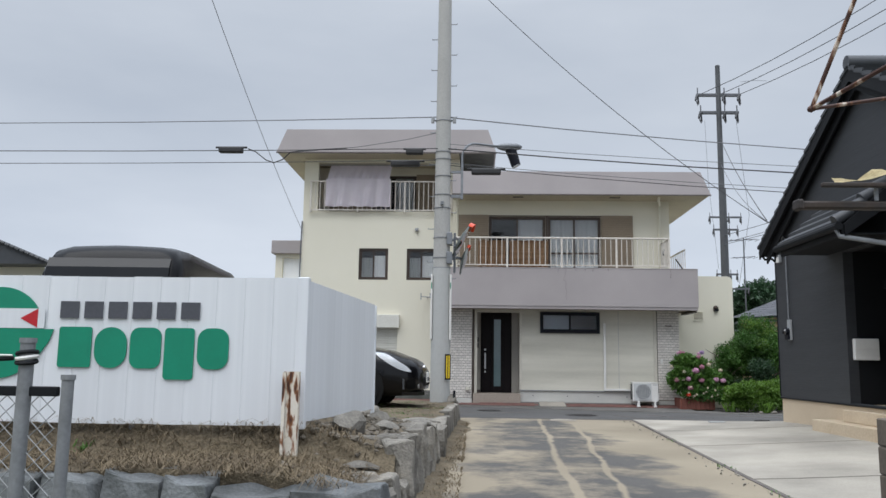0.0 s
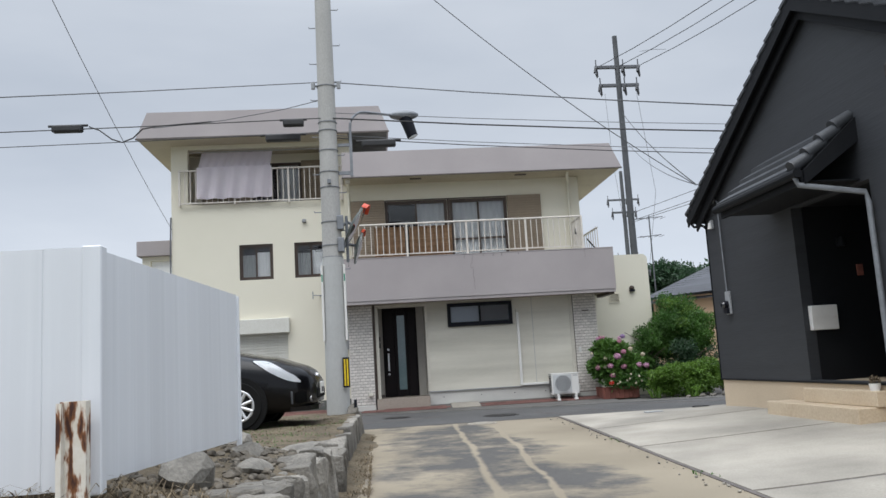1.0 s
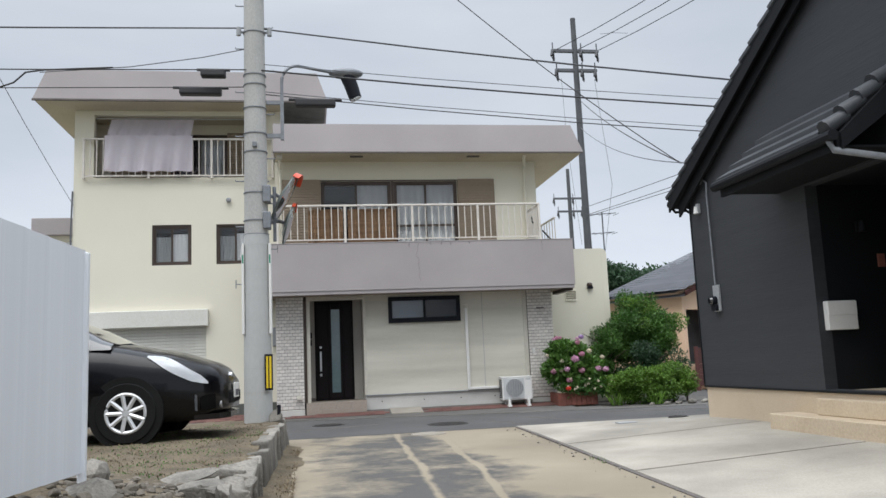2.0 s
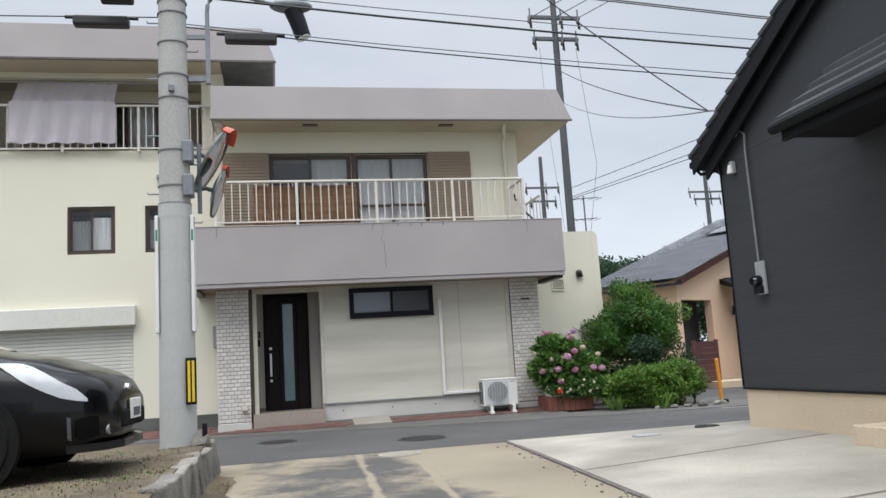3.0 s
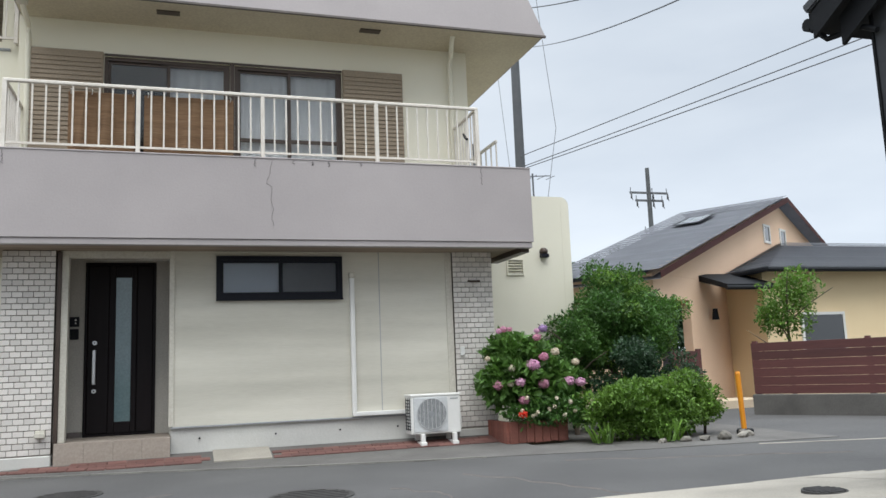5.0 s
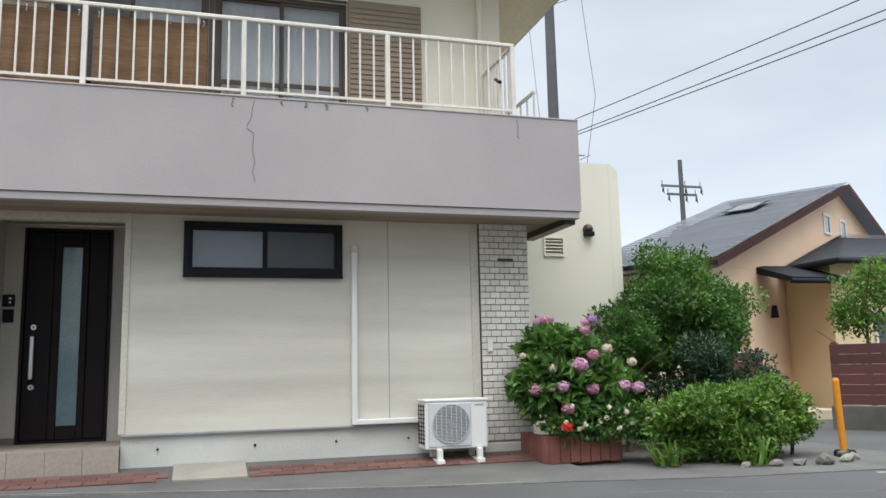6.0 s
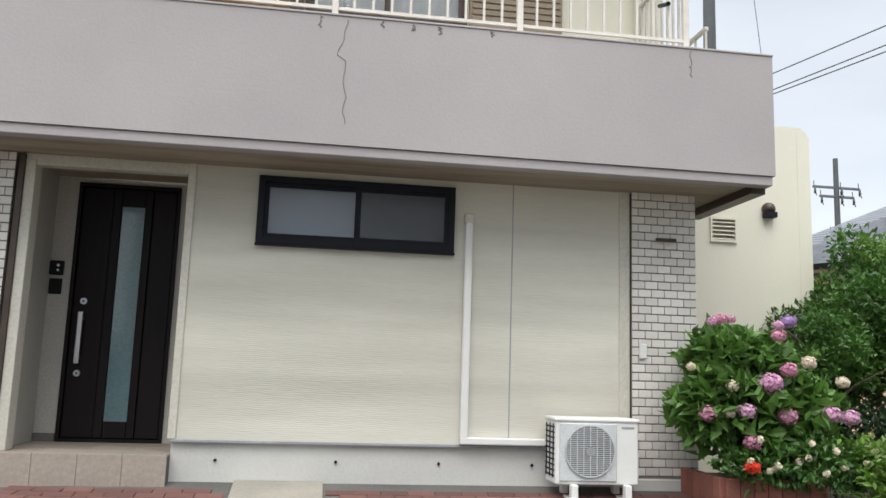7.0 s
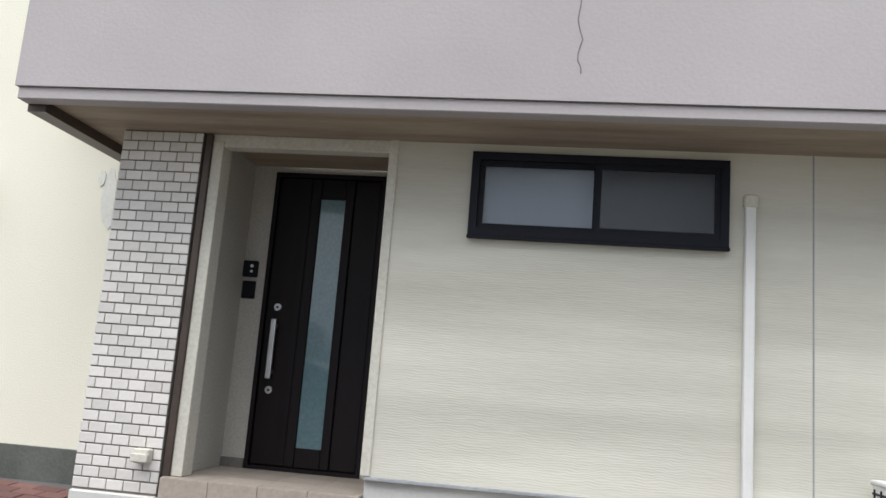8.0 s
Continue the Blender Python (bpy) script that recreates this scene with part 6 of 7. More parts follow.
def street_pole():
    t = thing("utility_pole", (PX0, PY0, 0.5), "grey concrete utility pole with climbing bolts beside the lane", "utility pole")
    part("pole", tube([(PX0, PY0, 0.2), (PX0, PY0, 5.0), (PX0, PY0, 11.5)], taper(0.5), 24, r_end=taper(11.5)), M_pole, t, smooth=True)
    part("wrap_sheet", tube([(PX0, PY0, 0.45), (PX0, PY0, 3.15)], taper(0.5) + 0.005, 24, r_end=taper(3.15) + 0.005), M_wrap, t, "pale grey sheet wrapped round the pole", smooth=True)
    for z in (0.95, 1.28, 1.6, 1.95, 2.3, 2.65, 3.0, 3.15, 3.35, 3.75, 4.35, 4.62, 5.0, 5.35, 5.5, 6.15):
        low = z < 3.1
        part("band", tube([(PX0, PY0, z), (PX0, PY0, z + (0.005 if low else 0.012))], taper(z) + 0.0068, 24), M_pole if low else M_galv, t)
    for k in range(17):
        z = 2.95 + k * 0.33
        s = -1 if k % 2 else 1
        part("climbing_bolt", tube([(PX0 + s * taper(z) * 0.9, PY0, z), (PX0 + s * (taper(z) + 0.11), PY0, z), (PX0 + s * (taper(z) + 0.115), PY0, z + 0.02)], 0.009, 6), M_galv, t)
    for s in (-1, 1):
        part("notice_strip", box(PX0 + s * 0.185 - 0.018, PX0 + s * 0.185 + 0.018, PY0 - 0.12, PY0 + 0.08, 1.75, 3.02, 0.006), M_white, t, "white notice plate strapped to the pole")
        part("notice_mark", box(PX0 + s * 0.185 - 0.010, PX0 + s * 0.185 + 0.010, PY0 - 0.1225, PY0 - 0.1195, 2.74, 2.86), M_green, t, "green mark")
    part("warning_plate", box(PX0 + 0.10, PX0 + 0.21, PY0 - 0.20, PY0 - 0.175, 0.98, 1.47, 0.004), M_black, t, "black plate with yellow stripes")
    for x in (PX0 + 0.135, PX0 + 0.178):
        part("yellow_stripe", box(x - 0.013, x + 0.013, PY0 - 0.206, PY0 - 0.199, 1.01, 1.44), M_yellow, t)
    part("strap_bolt", box(PX0 - 0.03, PX0 + 0.03, PY0 - 0.21, PY0 - 0.15, 4.4, 4.47, 0.005), M_galv, t)
    part("cross_pin", tube([(PX0 - 0.25, PY0, 6.18), (PX0 + 0.25, PY0, 6.18)], 0.02), M_galv, t)
    for s in (-1, 1):
        part("insulator", tube([(PX0 + s * 0.22, PY0 - 0.02, 6.12), (PX0 + s * 0.22, PY0 - 0.02, 6.24)], 0.035, 10), M_grey, t)
    part("ground_stake", box(-0.40, -0.35, 15.72, 15.77, 0.3, 0.78, 0.005), M_black, t)
    # lamp bracket and arm
    t = thing("street_lamp", (PX0 + 0.3, 16.0, 4.6), "grey steel street lamp on a curved arm with a dark shade", "street lamp")
    br = bmesh.new()
    box(PX0 + 0.16, PX0 + 0.40, 15.93, 15.97, 4.58, 4.64, bm=br)
    box(PX0 + 0.16, PX0 + 0.40, 15.93, 15.97, 5.08, 5.13, bm=br)
    box(PX0 + 0.36, PX0 + 0.41, 15.92, 15.98, 4.55, 5.22, bm=br)
    part("bracket", br, M_galv, t)
    arm = [(PX0 + 0.385, 15.95, 5.18)] + [(PX0 + 0.385 + 0.30 * (1 - math.cos(a)), 15.95 + 0.22 * (1 - math.cos(a)), 5.42 + 0.33 * math.sin(a)) for a in [i * math.pi / 14 for i in range(8)]] + [(0.42, 16.5, 5.80), (0.52, 16.55, 5.81)]
    part("arm", tube(arm, 0.024, 10), M_galv, t, smooth=True)
    b = bmesh.new()
    bmesh.ops.create_uvsphere(b, u_segments=18, v_segments=12, radius=1)
    bmesh.ops.scale(b, vec=(0.27, 0.13, 0.085), verts=b.verts)
    bmesh.ops.translate(b, vec=(0.70, 16.57, 5.80), verts=b.verts)
    part("head", b, M_galv, t, smooth=True)
    b = tube([(0.72, 16.58, 5.76), (0.78, 16.58, 5.60), (0.84, 16.58, 5.40)], 0.115, 16, r_end=0.10)
    part("shade", b, M_black, t, "dark lamp shade", smooth=True)
    part("lens", tube([(0.845, 16.58, 5.395), (0.85, 16.58, 5.385)], 0.09, 16), M_lens, t)


def traffic_mirror(center, normal, r, label):
    n = Vector(normal).normalized()
    t = thing("traffic_mirror", center, label, "traffic mirror", "mirrors on the pole")
    q = n.to_track_quat("Z", "Y").to_matrix().to_4x4()
    m = Matrix.Translation(center) @ q
    inv = m
    up_local = q.inverted().to_3x3() @ Vector((0, 0, 1))
    a0 = math.atan2(up_local.y, up_local.x)

    def lathe(profile, seg=36, a_from=0.0, a_to=2 * math.pi, close=True):
        b = bmesh.new()
        rings = []
        steps = seg if close else seg + 1
        for k in range(steps):
            a = a_from + (a_to - a_from) * k / seg
            rings.append([b.verts.new(inv @ Vector((p * math.cos(a), p * math.sin(a), z))) for p, z in profile])
        for k in range(seg):
            A, B = rings[k], rings[(k + 1) % steps]
            for i in range(len(profile) - 1):
                if profile[i][0] < 1e-6 and profile[i + 1][0] < 1e-6:
                    continue
                b.faces.new((A[i], A[i + 1], B[i + 1], B[i]))
        bmesh.ops.remove_doubles(b, verts=b.verts, dist=1e-5)
        return b
    part("mirror_glass", lathe([(1e-7, 0.045), (r * 0.5, 0.035), (r * 0.94, 0.0)]), M_mirror, t, "convex mirror face", smooth=True)
    part("back_shell", lathe([(1e-7, -0.075), (r * 0.45, -0.062), (r * 0.85, -0.02), (r * 0.97, 0.0)]), M_mirrorback, t, "grey-green back shell", smooth=True)
    part("rim", lathe([(r * 0.93, 0.012), (r, 0.012), (r, -0.012), (r * 0.93, -0.012), (r * 0.93, 0.012)]), M_mirrorback, t)
    deep = 0.075 if r > 0.4 else 0.03
    part("visor", lathe([(r * 0.99, -0.02), (r * 1.03, -0.02), (r * 1.05, deep), (r * 1.03, deep), (r * 0.99, -0.02)], 20, a0 - 0.75, a0 + 0.75, close=False), M_mirrorred, t, "orange-red visor")
    c = Vector(center) - n * 0.06
    arm = bmesh.new()
    tube([c, c - n * 0.10, Vector((PX0 + 0.22, 16.12, c.z - 0.02)), Vector((PX0 + 0.10, 15.97, c.z - 0.04))], 0.026, 8, bm=arm)
    part("arm", arm, M_galv, t)
    part("clamp", box(PX0 + 0.10, PX0 + 0.21, 15.78, 15.97, c.z - 0.16, c.z + 0.08, 0.01), M_galv, t)
    part("stay_post", tube([(PX0 + 0.25, 16.12, c.z - 0.30), (PX0 + 0.25, 16.12, c.z + 0.12)], 0.025, 8), M_galv, t)
    return t


street_pole()
traffic_mirror((-0.27, 16.28, 3.74), (0.87, -0.02, -0.49), 0.42, "large round traffic mirror with an orange-red visor")
traffic_mirror((-0.21, 16.30, 3.37), (0.95, -0.02, -0.30), 0.31, "smaller round traffic mirror hung below the other")


def cables():

    def cable(pts, r, material, label):
        o = tagged(part("overhead_cable", tube(pts, r, 6), material), label, "cable", "overhead cables")
        return o
    y = PY0
    for dz, dy in ((0.0, 0.0), (0.045, 0.12)):
        cable(sag((-45, y + dy, 7.3), (PX0, y + dy, 6.25 + dz), 0.55), 0.008, M_wireg, "grey overhead cable along the street")
        cable(sag((PX0, y + dy, 6.25 + dz), (34, y + dy, 5.5), 0.75), 0.009, M_wireg, "grey overhead cable along the street")
    cable(sag((-45, y - 0.1, 6.75), (PX0, y - 0.1, 5.57), 0.5), 0.009, M_wire, "black overhead cable along the street")
    cable(sag((PX0, y - 0.1, 5.57), (34, y - 0.1, 5.6), 0.75), 0.013, M_wire, "thick black overhead cable along the street")
    cable(sag((-45, y + 0.1, 6.3), (PX0, y + 0.1, 5.38), 0.45), 0.007, M_wire, "black overhead cable along the street")
    cable(sag((PX0, y + 0.16, 5.34), (34, y + 0.2, 5.42), 0.80), 0.006, M_wireg, "thin grey overhead cable along the street")
    cable(sag((PX0, y - 0.05, 5.68), (34, y - 0.1, 5.72), 0.70), 0.006, M_wireg, "thin grey overhead cable along the street")
    cable(sag((PX0, y + 0.1, 5.28), (34, y + 0.1, 5.3), 0.85), 0.008, M_wire, "black overhead cable along the street")
    # slack loops near the joints
    cable([(-4.62, y - 0.1, 5.55), (-4.45, y - 0.1, 5.48), (-4.25, y - 0.1, 5.32), (-4.08, y - 0.1, 5.26), (-3.9, y - 0.1, 5.33), (-3.75, y - 0.1, 5.48), (-3.5, y - 0.1, 5.52), (-2.6, y - 0.1, 5.57)], 0.012, M_wire, "slack black cable loop")
    cable([(-3.6, y, 5.52), (-2.4, y, 5.62), (-1.4, y, 5.78), (PX0, y, 5.95)], 0.007, M_wireg, "thin grey service wire")
    for x0, x1, z, y in ((-5.28, -4.64, 5.54, PY0), (-1.46, -1.0, 5.52, PY0), (-0.18, 0.60, 5.16, PY0 + 0.2), (-1.82, -1.04, 5.32, PY0 + 0.2)):
        t = thing("cable_joint_box", ((x0 + x1) / 2, y - 0.12, z), "black tapered cable joint box hung on the wire", "joint box", "joint boxes on the cables")
        L = x1 - x0
        part("case", box(x0 + L * 0.12, x1 - L * 0.12, y - 0.2, y - 0.05, z - 0.085, z + 0.03, 0.025, seg=2), M_wire, t)
        part("hanger", tube([(x0, y - 0.1, z + 0.035), (x1, y - 0.1, z + 0.035)], 0.022, 8), M_wire, t)
    cable(sag((-4.84, 22.28, 4.9), (-3.3, -4.0, 12.6), 0.9), 0.006, M_wireg, "grey service drop to the house corner")
    cable(sag((5.40, 15.05, 3.97), (PX0, PY0, 9.7), 0.3), 0.007, M_wire, "black service drop to the dark house")
    # the rear pole's lines
    for dx in (-0.62, 0.05, 0.72):
        cable(sag((8.3 + dx, 27.0, 10.55), (15.6 + dx * 0.75, 2.5, 13.9), 1.35), 0.011, M_wire, "grey high line leaving the rear pole")
    cable([(8.55, 25.6, 10.47), (8.95, 25.55, 10.5), (9.35, 25.5, 10.47)], 0.006, M_wireg, "thin spacer between the high lines")
    for z0, z1 in ((5.62, 6.54), (5.38, 6.20), (5.33, 5.88)):
        cable(sag((8.2, 27.0, z0), (15.15, 3.9, z1), 0.12), 0.009, M_wireg, "grey line leaving the rear pole")
    cable(sag((8.25, 27.0, 8.1), (5.42, 15.05, 3.97), 0.24), 0.008, M_wireg, "grey slack wire to the dark house")
    cable(sag((8.25, 27.0, 9.0), (5.42, 15.05, 3.97), 0.15), 0.010, M_wire, "black wire to the dark house")
    cable([(8.8, 26.95, 9.6), (8.95, 26.95, 8.0), (9.1, 26.9, 6.3), (8.7, 26.95, 4.0)], 0.006, M_wireg, "grey jumper wire on the rear pole")
    cable([(7.75, 26.95, 9.6), (7.8, 26.95, 7.5), (8.05, 26.95, 4.5)], 0.005, M_wireg, "grey jumper wire on the rear pole")


cables()


M_linepole = mat("dark_line_pole", (0.10, 0.105, 0.11), (0.07, 0.074, 0.08), rough=0.8, scale=3, bump=0.2)


def line_pole(x, y, top, r, arms, label, box_at=None):
    t = thing("line_pole", (x, y, 0.12), label, "utility pole", "power line poles")
    part("pole", tube([(x, y, 0.1), (x, y, top)], r, 14, r_end=r * 0.6), M_linepole, t, smooth=True)
    for z, half in arms:
        part("cross_arm", box(x - half, x + half, y - 0.05, y + 0.05, z - 0.05, z + 0.05, 0.008), M_wireg, t)
        for dx in (-half + 0.05, 0.2, half - 0.05):
            part("insulator", tube([(x + dx, y - 0.05, z - 0.32), (x + dx, y - 0.05, z - 0.05)], 0.04, 8, r_end=0.025), M_wire, t)
            part("arm_pin", tube([(x + dx, y, z), (x + dx, y, z + 0.26)], 0.02, 6), M_wireg, t)
            part("strain_insulator", tube([(x + dx, y - 0.05, z - 0.02), (x + dx - 0.10, y - 0.22, z - 0.13), (x + dx - 0.17, y - 0.36, z - 0.30)], 0.05, 8, r_end=0.035), M_wire, t)
            part("jumper", tube([(x + dx - 0.17, y - 0.36, z - 0.30), (x + dx - 0.08, y - 0.3, z - 0.46), (x + dx + 0.02, y - 0.06, z - 0.32)], 0.013, 5), M_wire, t)
    if box_at:
        part("transformer", tube([(x - 0.35, y, box_at), (x - 0.35, y, box_at + 0.8)], 0.28, 14), M_wireg, t)
    return t


line_pole(8.25, 27.0, 11.55, 0.13, ((10.5, 0.75), (9.88, 0.66)), "tall dark grey line pole with two cross arms behind the house")
line_pole(13.9, 45.0, 11.2, 0.15, ((9.6, 0.9), (8.9, 0.7), (6.4, 0.6), (5.6, 1.2)), "far grey line pole with cross arms")
line_pole(24.0, 46.7, 10.9, 0.17, ((9.6, 1.1), (9.2, 0.8), (7.6, 0.4)), "far grey line pole with a transformer", box_at=6.6)


def antenna():
    t = thing("roof_antenna", (9.9, 30.0, 0.2), "thin television aerial mast in the distance", "aerial")
    part("mast", tube([(9.9, 30, 0.1), (9.9, 30, 6.05)], 0.025), M_wireg, t)
    for z, w in ((5.95, 0.5), (5.3, 0.4)):
        part("boom", tube([(9.9 - w, 30, z), (9.9 + w, 30, z + 0.06)], 0.014), M_wireg, t)
        for k in range(5):
            x = 9.9 - w + k * w / 2
            part("element", tube([(x, 29.75, z), (x, 30.25, z + 0.02)], 0.009), M_wireg, t)


antenna()


# ---- vehicles ----
def curve_at(pairs, s):
    for (a, va), (b, vb) in zip(pairs, pairs[1:]):
        if s <= b:
            f = (s - a) / (b - a)
            f = f * f * (3 - 2 * f) * 0.5 + f * 0.5
            return va + (vb - va) * max(0.0, min(1.0, f))
    return pairs[-1][1]


def loft(length, n, ring, m):
    b = bmesh.new()
    rings = []
    for i in range(n + 1):
        s = length * i / n
        pts = ring(s)
        full = [(-w, z) for w, z in pts if w > 1e-6] + list(pts)[::-1]
        rings.append([b.verts.new(m @ Vector((s, w, z))) for w, z in full])
    for A, B in zip(rings, rings[1:]):
        for k in range(len(A)):
            j = (k + 1) % len(A)
            b.faces.new((A[k], A[j], B[j], B[k]))
    for R in (rings[0], rings[-1]):
        b.faces.new(R)
    return b


def wheel(t, m, s, w, r, spokes, out):
    wh = bmesh.new()
    prof = [(r * 0.64, -0.20), (r * 0.93, -0.20), (r, -0.16), (r, -0.03), (r * 0.94, 0.005), (r * 0.66, 0.0)]
    rings = []
    for k in range(36):
        a = 2 * math.pi * k / 36
        rings.append([wh.verts.new(m @ Vector((s + p * math.cos(a), w + out * q, r + p * math.sin(a)))) for p, q in prof])
    for k in range(36):
        A, B = rings[k], rings[(k + 1) % 36]
        for i in range(len(prof)):
            wh.faces.new((A[i], A[(i + 1) % len(prof)], B[(i + 1) % len(prof)], B[i]))
    w_ob = part("wheel", wh, M_tyre, t, "black tyre on a silver alloy rim", smooth=True)
    rim = bmesh.new()

    def P(rad, ang, off):
        return m @ Vector((s + rad * math.cos(ang), w + out * off, r + rad * math.sin(ang)))
    for k in range(spokes):
        a = 2 * math.pi * k / spokes
        for da in ((-0.11, 0.11) if spokes < 9 else (0.0,)):
            tube([P(r * 0.12, a + da * 2.0, -0.02), P(r * 0.63, a + da, -0.012)], r * (0.062 if spokes < 9 else 0.075), 6, bm=rim)
    tube([P(r * 0.62, 2 * math.pi * k / 32, -0.012) for k in range(33)], r * 0.065, 6, bm=rim, caps=False)
    tube([m @ Vector((s, w - out * 0.05, r)), m @ Vector((s, w + out * 0.0, r))], r * 0.11, 14, bm=rim)
    part("rim", rim, M_alloy, w_ob, "silver alloy rim", smooth=True)
    part("brake_disc", tube([m @ Vector((s, w - out * 0.12, r)), m @ Vector((s, w - out * 0.07, r))], r * 0.62, 24), M_tyre, w_ob)


def hatchback():
    """Nose at s = 0; s runs back along the car."""
    t = thing("car", (-2.9, 14.5, 0.56), "black hatchback car parked nose towards the lane", "car")
    m = Matrix.Translation((-0.82, 14.07, 0.555)) @ Matrix.Rotation(math.pi - math.radians(3), 4, "Z")

    def lbox(s0, s1, a0, a1, z0, z1, bevel=0.0, seg=1):
        b = box(s0, s1, a0, a1, z0, z1, bevel, seg=seg)
        bmesh.ops.transform(b, matrix=m, verts=b.verts)
        return b
    width = [(0, 0.46), (0.05, 0.58), (0.13, 0.68), (0.3, 0.775), (0.6, 0.84), (0.9, 0.868), (1.6, 0.88), (3.6, 0.88), (4.3, 0.84), (4.6, 0.76)]
    top = [(0, 0.62), (0.06, 0.74), (0.25, 0.84), (0.6, 0.95), (1.25, 1.07), (1.6, 1.08), (3.4, 1.02), (4.3, 1.02), (4.6, 0.9)]
    low = [(0, 0.30), (0.3, 0.20), (0.8, 0.19), (4.2, 0.2), (4.6, 0.35)]

    def body(s):
        w, zt, zb = curve_at(width, s), curve_at(top, s), curve_at(low, s)
        return [(w * a, zb + (zt - zb) * f) for a, f in ((0.86, 0.0), (0.97, 0.12), (1.0, 0.38), (0.995, 0.62), (0.965, 0.78), (0.90, 0.885), (0.76, 0.945), (0.5, 0.98), (0.0, 1.0))]
    part("body", loft(4.6, 46, body, m), M_car, t, "glossy black bodywork", smooth=True)
    roof = [(0, 1.06), (0.5, 1.30), (1.0, 1.47), (1.6, 1.50), (2.4, 1.46), (3.0, 1.34), (3.25, 1.1)]

    def cabin(s):
        zt = curve_at(roof, s)
        w = 0.80 - 0.05 * (s / 3.25)
        return [(w, 0.98), (w * 0.95, 0.98 + (zt - 0.98) * 0.5), (w * 0.83, 0.98 + (zt - 0.98) * 0.88), (w * 0.6, zt - 0.015), (0, zt + 0.01)]
    b = loft(3.25, 26, cabin, Matrix(m) @ Matrix.Translation((1.15, 0, 0)))
    part("cabin", b, M_cglass, t, "dark glazed cabin", smooth=True)

    def roofskin(s):
        zt = curve_at(roof, s + 1.0)
        w = (0.80 - 0.05 * ((s + 1) / 3.25)) * 0.70
        return [(w, zt - 0.02), (w * 0.8, zt + 0.012), (0, zt + 0.022)]
    part("roof_panel", loft(1.7, 10, roofskin, m @ Matrix.Translation((2.15, 0, 0))), M_car, t, smooth=True)
    for s in (0.97, 3.66):
        for side in (-1, 1):
            part("wheel_arch", tube([m @ Vector((s, side * 0.80, 0.32)), m @ Vector((s, side * 0.872, 0.32))], 0.375, 30), M_tyre, t)
            wheel(t, m, s, side * 0.885, 0.318, 9, side)

    def skin(s, f, off=0.012):
        w, zt, zb = curve_at(width, s), curve_at(top, s), curve_at(low, s)
        prof = ((0.86, 0.0), (0.97, 0.12), (1.0, 0.38), (0.995, 0.62), (0.965, 0.78), (0.90, 0.885), (0.76, 0.945), (0.5, 0.98), (0.0, 1.0))
        for (a0, f0), (a1, f1) in zip(prof, prof[1:]):
            if f <= f1:
                q = (f - f0) / (f1 - f0)
                return w * (a0 + (a1 - a0) * q) + off, zb + (zt - zb) * f + off * 0.5
        return 0, zt

    def patch(name, outline, side, material, label, parent=None, cols=10):
        """A lamp or trim laid on the skin: rows of (s, lower fraction, upper fraction)."""
        b = bmesh.new()
        rows = []
        for s, f0, f1 in outline:
            rows.append([b.verts.new(m @ Vector((s, side * skin(s, f0 + (f1 - f0) * k / 4)[0], skin(s, f0 + (f1 - f0) * k / 4)[1]))) for k in range(5)])
        for A, B in zip(rows, rows[1:]):
            for k in range(4):
                b.faces.new((A[k], A[k + 1], B[k + 1], B[k]))
        bmesh.ops.solidify(b, geom=b.faces[:], thickness=0.008)
        return part(name, b, material, parent or t, label, smooth=True)
    for side in (-1, 1):
        patch("headlight", [(0.17, 0.60, 0.64), (0.24, 0.60, 0.735), (0.34, 0.625, 0.80), (0.44, 0.66, 0.85), (0.54, 0.705, 0.89), (0.62, 0.76, 0.91), (0.70, 0.825, 0.91), (0.78, 0.88, 0.90)], side, M_lens, "clear glass headlight")
        patch("bumper_slot", [(0.10, 0.10, 0.40), (0.17, 0.10, 0.40), (0.24, 0.14, 0.36)], side, M_tyre, "black bumper recess")
        patch("trim_strip", [(0.27, 0.14, 0.40), (0.295, 0.16, 0.42)], side, M_galv, "silver bumper strip")
        part("fog_lamp", tube([m @ Vector((0.14, side * 0.53, 0.36)), m @ Vector((0.05, side * 0.54, 0.36))], 0.04, 14), M_steel, t)
        part("door_mirror", lbox(1.46, 1.62, side * 1.02 - 0.08, side * 1.02 + 0.08, 1.0, 1.145, 0.03, seg=2), M_car, t)
    # face: grille, plate, badge, lip
    part("grille", lbox(-0.02, 0.06, -0.40, 0.40, 0.355, 0.50, 0.02), M_tyre, t)
    part("badge", tube([m @ Vector((0.08, 0, 0.66)), m @ Vector((0.022, 0, 0.655))], 0.042, 16), M_steel, t)
    p = part("number_plate", lbox(-0.035, -0.015, -0.165, 0.165, 0.41, 0.575, 0.004), M_white, t, "white number plate with plain bars")
    part("plate_bar", lbox(-0.0375, -0.034, -0.12, 0.12, 0.43, 0.50), M_slate, p)
    lip = prism([(0.07, -0.58), (-0.015, -0.34), (-0.015, 0.34), (0.07, 0.58), (0.31, 0.74), (0.31, -0.74)], "z", 0.205, 0.265)
    bmesh.ops.transform(lip, matrix=m, verts=lip.verts)
    part("front_lip", lip, M_car, t)


hatchback()


M_van = mat("dull_black_paint", (0.004, 0.004, 0.005), (0.006, 0.006, 0.007), rough=0.22, bump=0, grain=0, spec=0.14)
M_vglass = mat("tinted_rear_glass", (0.012, 0.013, 0.015), (0.016, 0.017, 0.019), rough=0.08, bump=0, grain=0, spec=0.35)


